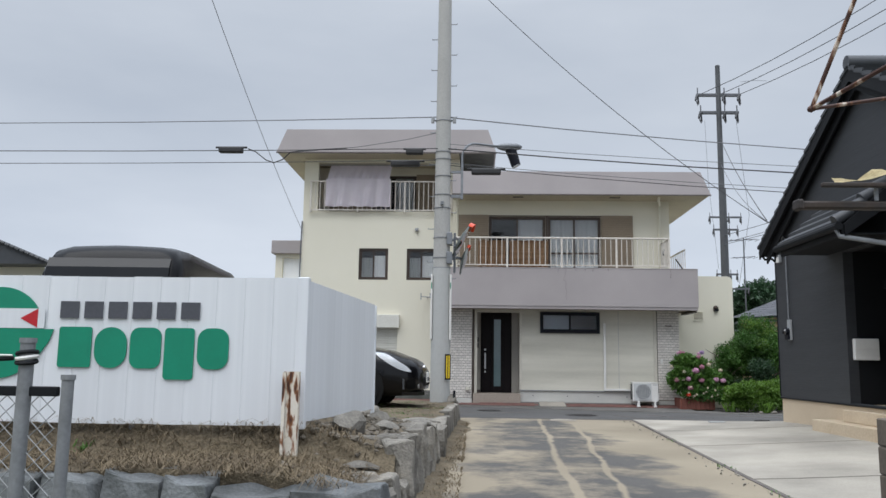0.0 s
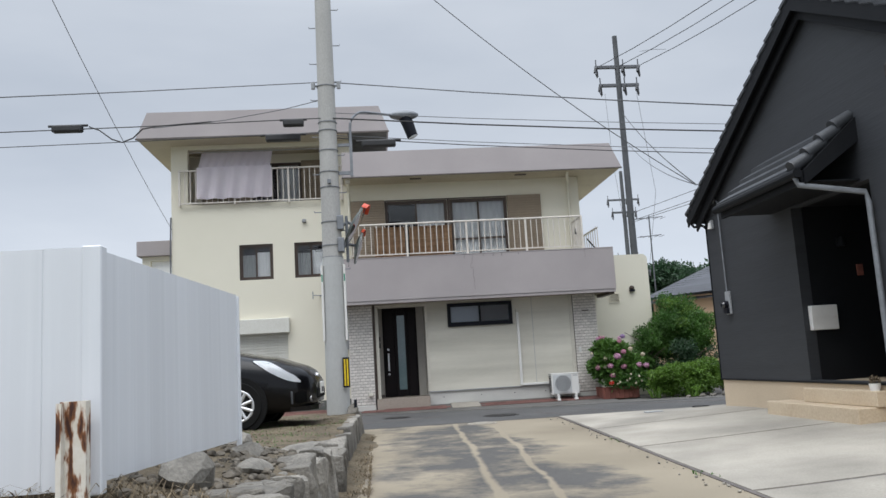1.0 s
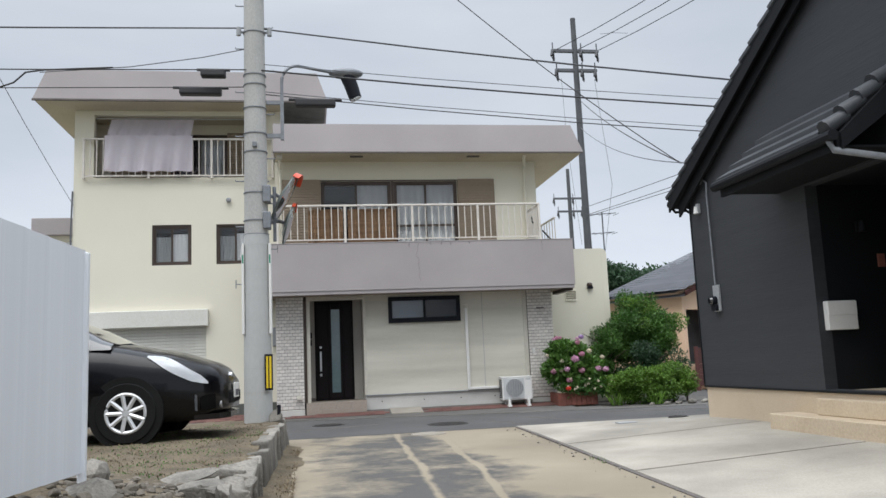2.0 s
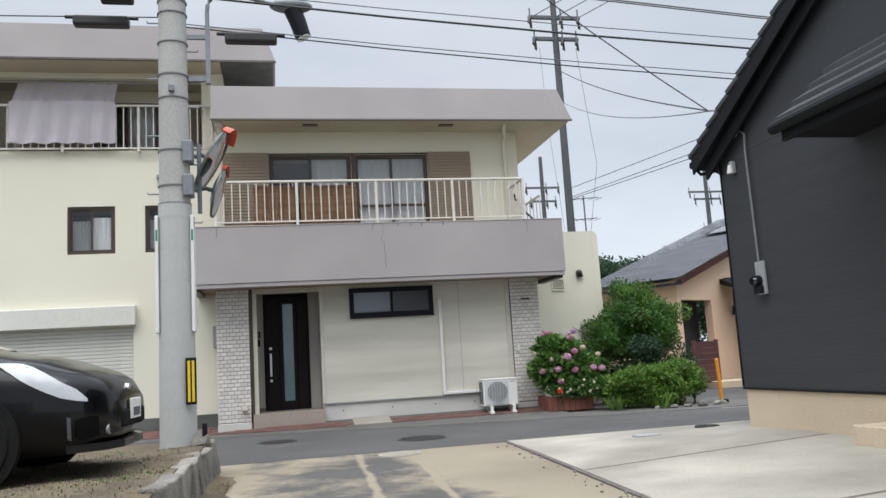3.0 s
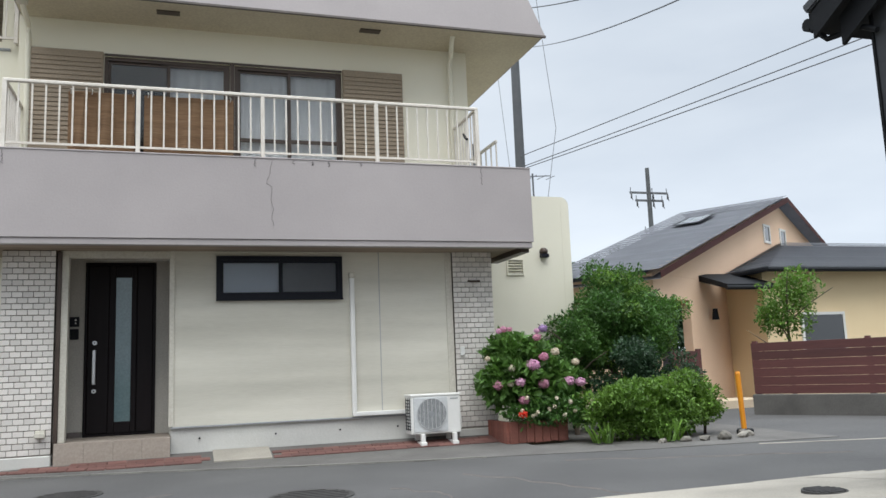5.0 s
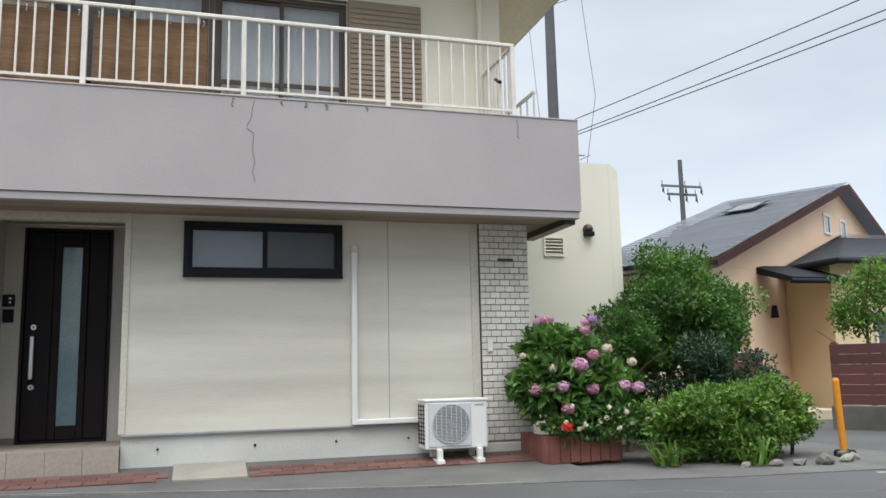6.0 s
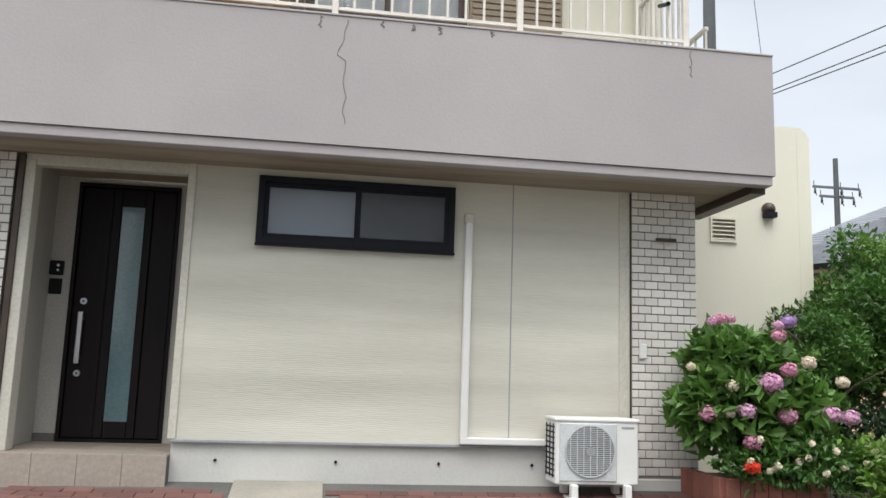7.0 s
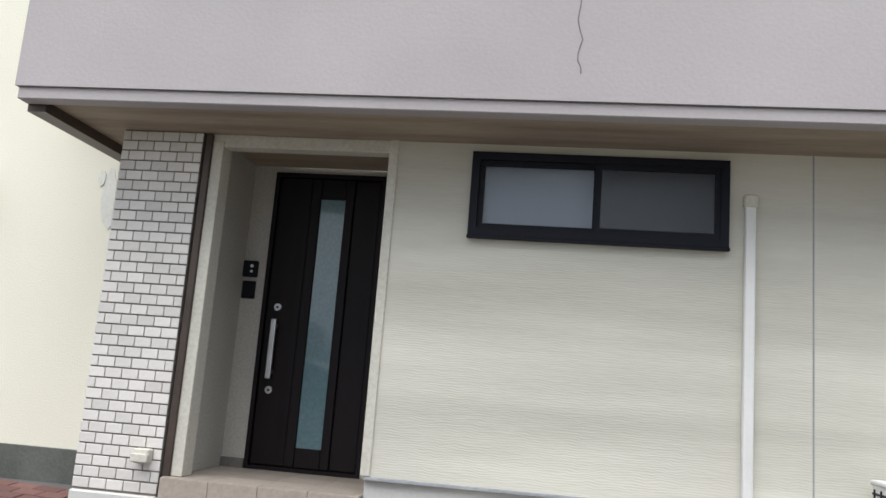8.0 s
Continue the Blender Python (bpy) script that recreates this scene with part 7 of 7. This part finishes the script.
def van():
    t = thing("minivan", (-3.95, 10.6, 0.7), "black minivan parked behind the sign fence", "car")
    m = Matrix.Translation((-3.93, 8.45, 0.70)) @ Matrix.Rotation(math.radians(92), 4, "Z")
    L = 4.6
    width = [(0, 0.80), (0.25, 0.84), (4.0, 0.84), (4.6, 0.70)]
    top = [(0, 0.95), (0.1, 1.05), (3.3, 1.05), (4.4, 0.95), (4.6, 0.7)]
    part("body", loft(L, 24, lambda s: [(curve_at(width, s) * a, 0.2 + (curve_at(top, s) - 0.2) * f) for a, f in ((0.9, 0), (1, 0.2), (1, 0.7), (0.97, 0.92), (0.9, 1.0), (0, 1.0))], m), M_car, t, "glossy black bodywork", smooth=True)
    roof = [(0, 1.05), (0.10, 1.56), (0.17, 1.72), (0.30, 1.82), (0.7, 1.86), (2.6, 1.83), (3.3, 1.62), (4.2, 1.1)]

    def cabin(s):
        z = curve_at(roof, s)
        w = 0.80
        return [(w, 0.9), (w * 0.985, 0.9 + (z - 0.9) * 0.3), (w * 0.95, 0.9 + (z - 0.9) * 0.6), (w * 0.90, 0.9 + (z - 0.9) * 0.82), (w * 0.82, 0.9 + (z - 0.9) * 0.94), (w * 0.62, z - 0.012), (w * 0.3, z), (0, z + 0.006)]
    part("cabin", loft(4.2, 66, cabin, m), M_van, t, "glossy black roof and pillars", smooth=True)
    b = prism([(0.0, 1.12), (0.085, 1.56), (0.128, 1.66), (0.165, 1.66), (0.125, 1.56), (0.05, 1.12)], "y", -0.66, 0.66)
    bmesh.ops.translate(b, vec=(-0.012, 0, 0), verts=b.verts)
    bmesh.ops.transform(b, matrix=m, verts=b.verts)
    part("rear_window", b, M_vglass, t, "dark tinted rear window")
    part("rear_wiper", tube([(-3.9, 8.42, 2.05), (-3.55, 8.43, 2.10)], 0.012, 6), M_tyre, t)
    for s in (0.8, 3.6):
        for side in (-1, 1):
            wheel(t, m, s, side * 0.84, 0.32, 7, side)


van()


# ---- planting at the house corner ----
def trunk_with_limbs(t, base, top, r, limbs, seed):
    rng = random.Random(seed)
    base, top = Vector(base), Vector(top)
    part("trunk", tube([base, base.lerp(top, 0.5) + Vector((rng.uniform(-.06, .06), rng.uniform(-.06, .06), 0)), top], r, 8, r_end=r * 0.35), M_bark, t, smooth=True)
    for k in range(limbs):
        f = rng.uniform(0.25, 0.9)
        p = base.lerp(top, f)
        a = rng.uniform(0, 6.28)
        ln = (top - base).length * rng.uniform(0.25, 0.5)
        q = p + Vector((math.cos(a) * ln, math.sin(a) * ln, ln * 0.7))
        part("limb", tube([p, p.lerp(q, 0.5) + Vector((0, 0, 0.04)), q], r * 0.4, 6, r_end=r * 0.12), M_bark, t)


def clumps(c, r, n, size, seed):
    """Small overlapping tufts spread through an ellipsoid, more of them near its skin."""
    rng = random.Random(seed)
    out = []
    for _ in range(n):
        d = Vector((rng.gauss(0, 1), rng.gauss(0, 1), rng.gauss(0, 1))).normalized() * rng.uniform(0.45, 1.0)
        k = size * rng.uniform(0.7, 1.3)
        out.append((c[0] + d.x * r[0], c[1] + d.y * r[1], c[2] + d.z * r[2], k, k, k * 0.8))
    return out


def planting():
    t = thing("tree", (8.0, 22.6, 0.2), "leafy green garden tree at the house corner", "tree")
    trunk_with_limbs(t, (8.0, 22.6, 0.2), (8.0, 22.6, 2.2), 0.09, 9, 1)
    leaves("crown", clumps((7.6, 22.45, 1.66), (1.06, 0.75, 0.84), 52, 0.28, 1), 34000, 0.066, M_leafm, t, 11, shell=0.35)
    leaves("young_leaves", clumps((7.65, 22.25, 1.86), (1.05, 0.7, 0.72), 28, 0.2, 2), 7000, 0.052, M_leaf, t, 12, shell=0.6)
    t = thing("shrub", (7.6, 21.7, 0.2), "dark blue-green shrub behind the hedge", "shrub")
    trunk_with_limbs(t, (7.6, 21.7, 0.2), (7.6, 21.7, 1.2), 0.05, 6, 2)
    leaves("foliage", clumps((7.6, 21.6, 1.0), (0.85, 0.4, 0.5), 22, 0.24, 3), 9000, 0.06, M_leafd, t, 13)
    t = thing("shrub", (6.65, 21.9, 0.2), "upright green shrub beside the hydrangea", "shrub")
    trunk_with_limbs(t, (6.65, 21.9, 0.2), (6.7, 21.9, 1.6), 0.04, 7, 3)
    leaves("foliage", clumps((6.65, 21.85, 1.25), (0.42, 0.35, 0.62), 22, 0.2, 4), 8000, 0.055, M_leafm, t, 14)
    t = thing("hedge", (7.2, 20.8, 0.2), "bright green clipped low hedge at the road edge", "hedge")
    for k in range(6):
        part("stem", tube([(6.5 + k * 0.3, 20.85, 0.2), (6.52 + k * 0.3, 20.8, 0.8)], 0.02, 6), M_bark, t)
    leaves("foliage", clumps((7.2, 20.75, 0.64), (0.98, 0.42, 0.40), 54, 0.19, 5), 20000, 0.062, M_leaf, t, 15, shell=0.35)
    # strap-leaved plants at the hedge foot
    for x, y in ((6.28, 20.5), (7.05, 20.22)):
        rng = np.random.default_rng(int(x * 100))
        o = tufts("strap_plant", 44, (x - 0.08, x + 0.08, y - 0.08, y + 0.08), 0.30, M_leaf, int(x * 10), "strap-leaved green plant at the hedge foot", lean=1.15, width=0.012, ground=lambda a, b: 0.23)
        tagged(o, category="plant", kind="thing")
    rng = random.Random(8)
    for k, (x, y, s) in enumerate(((7.2, 20.12, 0.10), (7.45, 20.08, 0.11), (7.72, 20.05, 0.16), (8.02, 20.1, 0.12), (8.2, 20.22, 0.10), (6.9, 20.15, 0.08), (8.3, 20.45, 0.1))):
        o = tagged(part("border_stone", rock(s * 0.72, 60 + k, (1.2, 0.9, 0.75)), M_stone), "pale rounded border stone at the hedge foot", "stone", "border stones")
        o.location = (x, y, 0.207 + s * 0.22)
    t = thing("marker_post", (8.38, 20.5, 0.2), "orange-yellow plastic marker post at the road edge", "post")
    part("post", tube([(8.36, 20.5, 0.2), (8.33, 20.5, 0.98)], 0.034, 14), M_orange, t, smooth=True)
    part("post_cap", tube([(8.33, 20.5, 0.98), (8.33, 20.5, 1.01)], 0.036, 14, r_end=0.025), M_orange, t)
    part("post_foot", box(8.28, 8.46, 20.42, 20.58, 0.19, 0.27, 0.02), M_charp, t)

    # brick planter with the hydrangea
    t = thing("brick_planter", (5.9, 21.3, 0.2), "red brick planter box beside the tiled pier", "planter")
    part("soil", box(5.29, 6.0, 21.02, 21.6, 0.15, 0.47), M_soil, t)
    me = shared("brick", box(-0.052, 0.052, -0.03, 0.03, -0.135, 0.135, 0.005), M_planter)
    for i in range(7):
        piece("brick", me, t, (5.30 + i * 0.109, 20.98, 0.37 + 0.004 * (i % 3)))
    for i in range(6):
        piece("brick", me, t, (6.03, 21.04 + i * 0.109, 0.37), math.pi / 2)
        piece("brick", me, t, (5.24, 21.04 + i * 0.109, 0.37), math.pi / 2)
    t = thing("hydrangea", (5.75, 21.3, 0.4), "hydrangea bush in bloom with pink and lilac heads", "shrub")
    for k in range(14):
        a = k * 0.45
        part("stem", tube([(5.8 + 0.1 * math.cos(a), 21.3, 0.4), (5.75 + 0.35 * math.cos(a), 21.25 + 0.15 * math.sin(a), 0.9), (5.7 + 0.5 * math.cos(a), 21.2 + 0.22 * math.sin(a), 1.25)], 0.012, 5), M_leafm, t)
    leaves("foliage", [(5.50, 21.25, 1.05, 0.46, 0.36, 0.42), (5.88, 21.25, 0.92, 0.38, 0.34, 0.40), (5.42, 21.3, 1.4, 0.32, 0.28, 0.24), (5.17, 21.2, 0.98, 0.22, 0.25, 0.25), (5.72, 21.3, 1.35, 0.25, 0.25, 0.2)],
           3400, 0.145, M_leafh, t, 16, shell=0.45)
    heads = ((5.16, 1.64, 0.05, M_lilac), (5.30, 1.66, 0.045, M_pink), (5.75, 1.66, 0.075, M_purple), (5.66, 1.55, 0.07, M_pink), (5.58, 1.20, 0.11, M_lilac), (5.74, 1.30, 0.08, M_pink), (5.92, 1.36, 0.07, M_pale),
             (5.30, 1.17, 0.06, M_pale), (5.12, 0.96, 0.085, M_pink), (5.40, 0.99, 0.085, M_lilac), (5.72, 0.96, 0.09, M_pink), (5.44, 0.77, 0.085, M_pink), (6.10, 0.98, 0.09, M_lilac), (6.28, 0.96, 0.085, M_lilac),
             (6.22, 1.22, 0.065, M_pale), (5.28, 0.97, 0.05, M_pale), (5.98, 1.42, 0.05, M_leaf), (5.22, 1.66, 0.06, M_pink), (5.66, 1.63, 0.05, M_lilac), (5.0, 1.30, 0.045, M_pale))
    for k, (x, z, r, mt) in enumerate(heads):
        r *= 0.74
        o = leaves("flower_head", [(x, 20.90 + 0.14 * abs(x - 5.6), z, r, r, r * 0.78)], 260, r * 0.42, mt, t, 100 + k, shell=0.86, petals=True)
    t = thing("low_flowers", (5.8, 21.0, 0.5), "low green bedding plants with small pale and red flowers", "plant")
    leaves("foliage", [(5.55, 21.0, 0.60, 0.35, 0.2, 0.18), (5.95, 21.0, 0.62, 0.38, 0.22, 0.20), (6.3, 21.05, 0.55, 0.2, 0.2, 0.16)], 3200, 0.06, M_leafm, t, 17)
    for k in range(15):
        x = 5.3 + rng.random() * 1.1
        leaves("flower", [(x, 20.79 + rng.random() * 0.05, 0.55 + rng.random() * 0.25, 0.022, 0.022, 0.02)], 22, 0.03, M_pale, t, 140 + k, shell=0.8, petals=True)
    leaves("red_flower", [(5.36, 20.78, 0.60, 0.05, 0.04, 0.035)], 60, 0.04, M_redp, t, 160, shell=0.8)


planting()


# ---- neighbouring houses and far things ----
def peach_house():
    t = thing("peach_house", (14, 29, 0.2), "peach rendered house with grey slate gable roof and red-brown barge boards", "house")
    G0, u, n = Vector((10.3, 25.4, 0)), Vector((0.857, 0.515, 0)), Vector((-0.515, 0.857, 0))

    def P(s, d, z):
        return G0 + u * s + n * d + Vector((0, 0, z))

    def slab(name, pts, thick, material, label="", parent=None):
        b = bmesh.new()
        b.faces.new([b.verts.new(p) for p in pts])
        bmesh.ops.solidify(b, geom=b.faces[:], thickness=thick)
        return part(name, b, material, parent or t, label)
    A, Z0, Z1 = 7.58, 2.95, 5.36
    # gable wall built round its dark opening
    m = Matrix.Translation(G0) @ Matrix.Rotation(math.atan2(u.y, u.x), 4, "Z")
    b = pierced(-0.05, 15.2, 0.1, 2.9, [(0.12, 1.60, 0.9, 2.42)], 0, 0.2)
    bmesh.ops.transform(b, matrix=m, verts=b.verts)
    part("wall", b, M_peach, t, "peach rendered gable wall")
    b = prism([(-0.05, 2.902), (15.2, 2.902), (A, Z1 - 0.08)], "y", 0, 0.2)
    bmesh.ops.transform(b, matrix=m, verts=b.verts)
    part("gable", b, M_peach, t)
    b = box(-0.05, 0.15, 0.2, 2.6, 0.1, 2.9)
    bmesh.ops.transform(b, matrix=m, verts=b.verts)
    part("wall", b, M_peach, t)
    # dark sheet that paints the shade inside the opening
    b = box(0.1, 1.9, 0.6, 0.7, 0.5, 2.7)
    bmesh.ops.transform(b, matrix=m, verts=b.verts)
    part("dark_opening", b, M_room_shade, t)
    slab("roof_base", [P(-0.35, -0.3, Z0 - 0.20), P(A, -0.3, Z1 - 0.10), P(A, 2.7, Z1 - 0.10), P(-0.35, 2.7, Z0 - 0.20)], 0.06, M_slateroof)
    slab("roof_base", [P(15.5, -0.3, Z0 - 0.06), P(A, -0.3, Z1 + 0.04), P(A, 2.7, Z1 + 0.04), P(15.5, 2.7, Z0 - 0.06)], 0.1, M_slateroof)
    # slate courses on the slope that shows
    rise = (Z1 + 0.10 - Z0) / (A + 0.35)
    for k in range(26):
        s0, s1 = -0.38 + k * (A + 0.38) / 26, -0.38 + (k + 1) * (A + 0.38) / 26
        z0, z1 = Z0 - 0.02 + (s0 + 0.35) * rise, Z0 - 0.02 + (s1 + 0.35) * rise
        slab("slate_course", [P(s0, -0.32, z0 + 0.026), P(s1, -0.32, z1 + 0.02), P(s1, 2.75, z1 + 0.02), P(s0, 2.75, z0 + 0.026)], 0.005, M_slateroof)
    for a, bb in ((-0.35, A), (15.5, A)):
        slab("barge_board", [P(a, -0.33, Z0 - 0.05), P(bb, -0.33, Z1 + 0.06), P(bb, -0.33, Z1 - 0.09), P(a, -0.33, Z0 - 0.19)], 0.04, M_barge, "red-brown barge board")

    def sky_at(q, d, up):
        return P(q, d, Z0 - 0.02 + (q + 0.35) * rise + up)
    f = slab("skylight", [sky_at(4.6, 0.9, 0.09), sky_at(5.7, 0.9, 0.09), sky_at(5.7, 1.7, 0.09), sky_at(4.6, 1.7, 0.09)], 0.07, M_black, "dark roof window")
    # pane's paleness is painted sky reflection
    slab("roof_glass", [sky_at(4.7, 1.0, 0.097), sky_at(5.6, 1.0, 0.097), sky_at(5.6, 1.6, 0.097), sky_at(4.7, 1.6, 0.097)], 0.005, M_skyglass, parent=f)
    for s in (6.4, 7.62):
        w = bmesh.new()
        w = pierced(s, s + 0.48, 4.1, 4.6, [(s + 0.06, s + 0.42, 4.16, 4.54)], -0.03, -0.002)
        bmesh.ops.transform(w, matrix=m, verts=w.verts)
        wo = part("window", w, M_white, t)
        g = box(s + 0.05, s + 0.43, -0.012, -0.006, 4.15, 4.55)
        bmesh.ops.transform(g, matrix=m, verts=g.verts)
        part("pane", g, M_cglass, wo)
    # entrance canopy and lamp
    part("canopy", prism([(25.55, 2.60), (25.55, 2.70), (26.7, 3.04), (26.7, 2.90)], "x", 12.15, 13.38), M_charp, t, "small dark slate canopy over the entrance")
    part("canopy_gutter", tube([(12.1, 25.52, 2.62), (13.38, 25.52, 2.62)], 0.045, 8), M_charp, t)
    part("wall_lantern", tube([P(2.6, -0.12, 2.02), P(2.6, -0.12, 2.26)], 0.08, 8, r_end=0.05), M_black, t)
    part("step", box(10.9, 12.4, 24.9, 25.7, 0.1, 0.36, 0.01), M_beige, t)
    # front wing with hipped roof
    part("wing_wall", box(13.4, 20.0, 26.0, 26.2, 0.1, 3.05), M_yolk, t, "pale yellow rendered wall")
    part("wing_side", box(13.4, 13.6, 26.2, 28.0, 0.1, 3.05), M_yolk, t)
    for k in range(14):
        f0, f1 = k / 14, (k + 1) / 14
        x0, x1 = 13.15 + 3.6 * f0, 13.15 + 3.6 * f1 + 0.12
        y0, y1 = 25.5 + 3.6 * f0, 25.5 + 3.6 * f1 + 0.12
        z0, z1 = 3.02 + 1.15 * f0, 3.02 + 1.15 * f1 + 0.026
        slab("hip_course", [Vector((x0, y0, z0 + 0.02)), Vector((21, y0, z0 + 0.02)), Vector((21, y1, z1)), Vector((x1, y1, z1))], 0.03, M_slateroof)
        slab("hip_course", [Vector((x0, y0, z0 + 0.02)), Vector((x0, 31, z0 + 0.02)), Vector((x1, 31, z1)), Vector((x1, y1, z1))], 0.03, M_slateroof)
    slab("hip_base", [Vector((13.17, 25.52, 2.96)), Vector((21, 25.52, 2.96)), Vector((21, 29.1, 4.10)), Vector((16.75, 29.1, 4.10))], 0.02, M_slateroof)
    slab("hip_base", [Vector((13.17, 25.52, 2.96)), Vector((13.17, 31, 2.96)), Vector((16.75, 31, 4.10)), Vector((16.75, 29.1, 4.10))], 0.02, M_slateroof)
    part("gutter", tube([(21, 25.48, 3.0), (13.13, 25.48, 3.0), (13.13, 28, 3.0)], 0.055, 8), M_charp, t)
    wd = pierced(14.3, 15.5, 1.2, 2.1, [(14.36, 15.44, 1.26, 2.04)], 25.95, 25.999)
    wo = part("window", wd, M_white, t)
    part("pane", box(14.35, 15.45, 25.965, 25.972, 1.25, 2.05), M_cglass, wo)
    # plank fence on a low wall
    f = thing("plank_fence", (10.6, 23.6, 0.2), "red-brown plank fence on a low concrete wall", "fence")
    a, bb = Vector((10.78, 23.27, 0)), Vector((12.7, 20.1, 0))
    ang = math.atan2(bb.y - a.y, bb.x - a.x)
    L = (bb - a).length
    me = shared("plank", box(0, L, -0.015, 0.015, -0.071, 0.071, 0.003), M_plank)
    for k in range(6):
        piece("plank", me, f, (a.x, a.y, 0.62 + k * 0.145), ang)
    mm = Matrix.Translation((a.x, a.y, 0)) @ Matrix.Rotation(ang, 4, "Z")
    b = box(-0.02, L, -0.08, 0.08, 0.1, 0.54, 0.01)
    bmesh.ops.transform(b, matrix=mm, verts=b.verts)
    part("low_wall", b, M_apron, f, "weathered concrete base wall")
    for s in (0.05, L * 0.5, L - 0.05):
        b = box(s - 0.04, s + 0.04, 0.02, 0.09, 0.5, 1.45)
        bmesh.ops.transform(b, matrix=mm, verts=b.verts)
        part("fence_post", b, M_plank, f)
    f = thing("plank_screen", (10.9, 25.1, 0.2), "short red-brown plank screen beside the entrance", "fence")
    me = shared("plank", box(0, 1.05, -0.015, 0.015, -0.071, 0.071, 0.003), M_plank)
    for k in range(7):
        piece("plank", me, f, (10.35, 24.95, 0.40 + k * 0.145), math.atan2(u.y, u.x))
    part("fence_post", box(10.3, 10.38, 24.9, 24.98, 0.1, 1.38), M_plank, f)
    part("fence_post", box(11.22, 11.30, 25.46, 25.54, 0.1, 1.38), M_plank, f)
    t = thing("young_tree", (12.5, 24.3, 0.2), "slender young tree behind the plank fence", "tree")
    trunk_with_limbs(t, (12.5, 24.3, 0.2), (12.5, 24.3, 2.3), 0.045, 7, 5)
    leaves("crown", [(12.5, 24.3, 2.1, 0.55, 0.5, 0.6), (12.15, 24.3, 1.9, 0.35, 0.3, 0.3), (12.8, 24.3, 2.5, 0.4, 0.4, 0.4)], 3000, 0.085, M_leaf, t, 21, shell=0.3)


peach_house()


def far_things():
    rng = random.Random(5)
    for k, (x, y, h, r) in enumerate(((14.9, 46.5, 5.7, 1.7), (16.4, 45.5, 6.2, 2.0), (18.3, 46.0, 6.1, 2.2), (20.8, 48.0, 5.8, 2.3), (22, 55, 7.0, 3.5), (28, 60, 8.5, 5.0), (36, 64, 8.5, 5.0))):
        t = thing("tree", (x, y, 0.12), "dark green tree in the distance", "tree", "far trees")
        trunk_with_limbs(t, (x, y, 0.1), (x, y, h * 0.75), 0.14, 6, 30 + k)
        blobs = [(x + rng.uniform(-r, r) * 0.6, y + rng.uniform(-r, r) * 0.5, h - r * 0.55 + rng.uniform(-0.5, 0.15) * r * 0.6, r * rng.uniform(0.4, 0.6), r * 0.6, r * rng.uniform(0.35, 0.5)) for _ in range(10)] + [(x, y, h * 0.45, r * 0.95, r * 0.9, h * 0.34)]
        leaves("crown", blobs, 15000, 0.13 + 0.045 * r, M_leafd, t, 40 + k, shell=0.5)
    # tiled roof beyond the sign fence
    t = thing("neighbour_house", (-16, 26, 0.2), "low white house with a dark tiled roof beyond the lot", "house")
    part("wall", box(-22, -13.9, 25.5, 32, 0.1, 4.2), M_cream, t)
    part("lower_roof", prism([(-22.6, 4.95), (-15.2, 5.0), (-13.2, 4.2), (-22.6, 4.2)], "y", 24.6, 25.5), M_rooft, t, "dark tiled roof")
    for k in range(12):
        part("eave_tile", tube([(-15.2 + k * 0.165, 24.55, 5.02 - k * 0.066), (-15.06 + k * 0.165, 24.55, 4.96 - k * 0.066)], 0.06, 8), M_rooft, t)


far_things()


def slab_edge():
    """Loose grit and small weeds where the forecourt slabs meet the lane."""
    rng = random.Random(9)
    b = bmesh.new()
    for n in range(120):
        y = rng.uniform(4.5, 16.9)
        x = 2.46 + 0.0585 * (y - 3.6) - abs(rng.gauss(0, 0.12)) - 0.02
        s = rng.choice((0.006, 0.008, 0.012, 0.018))
        r = rock(s, n, (1, 1, 0.7))
        bmesh.ops.translate(r, vec=(x, y, 0.2 + s * 0.3), verts=r.verts)
        join(b, r)
    tagged(part("grit", b, M_stone), "loose grit along the slab edge", "gravel", kind="stuff")
    for y in (7.2, 9.1, 12.4):
        x = 2.46 + 0.0585 * (y - 3.6) - 0.03
        tufts("edge_weed", 22, (x - 0.05, x + 0.03, y - 0.25, y + 0.25), 0.05, M_leafm, int(y * 10), "small green weeds along the slab edge", lean=1.0, ground=lambda a, b: 0.2)


slab_edge()


def balcony_things():
    """Reed cloths tied inside the balcony railing."""
    for x0, x1, sd in ((0.08, 0.80, 1), (0.90, 1.92, 2)):
        t = thing("reed_screen", (x0, 21.15, 3.9), "brown striped reed cloth tied inside the balcony railing", "screen", "reed screens on the balcony")
        part("cloth", wavy_sheet((x0, 21.165, 4.53), (x1 - x0, 0, 0), (0, 0.01, -0.72), 40, 18, 0.034, 2.6, seed=sd), M_reed, t, smooth=True)
        for f in (0.04, 0.35, 0.66, 0.96):
            x = x0 + (x1 - x0) * f
            part("tie_cord", tube([(x, 21.16, 4.50), (x + 0.012, 21.13, 4.535), (x, 21.16, 4.56)], 0.005, 5), M_white, t, "white tie cord")


balcony_things()
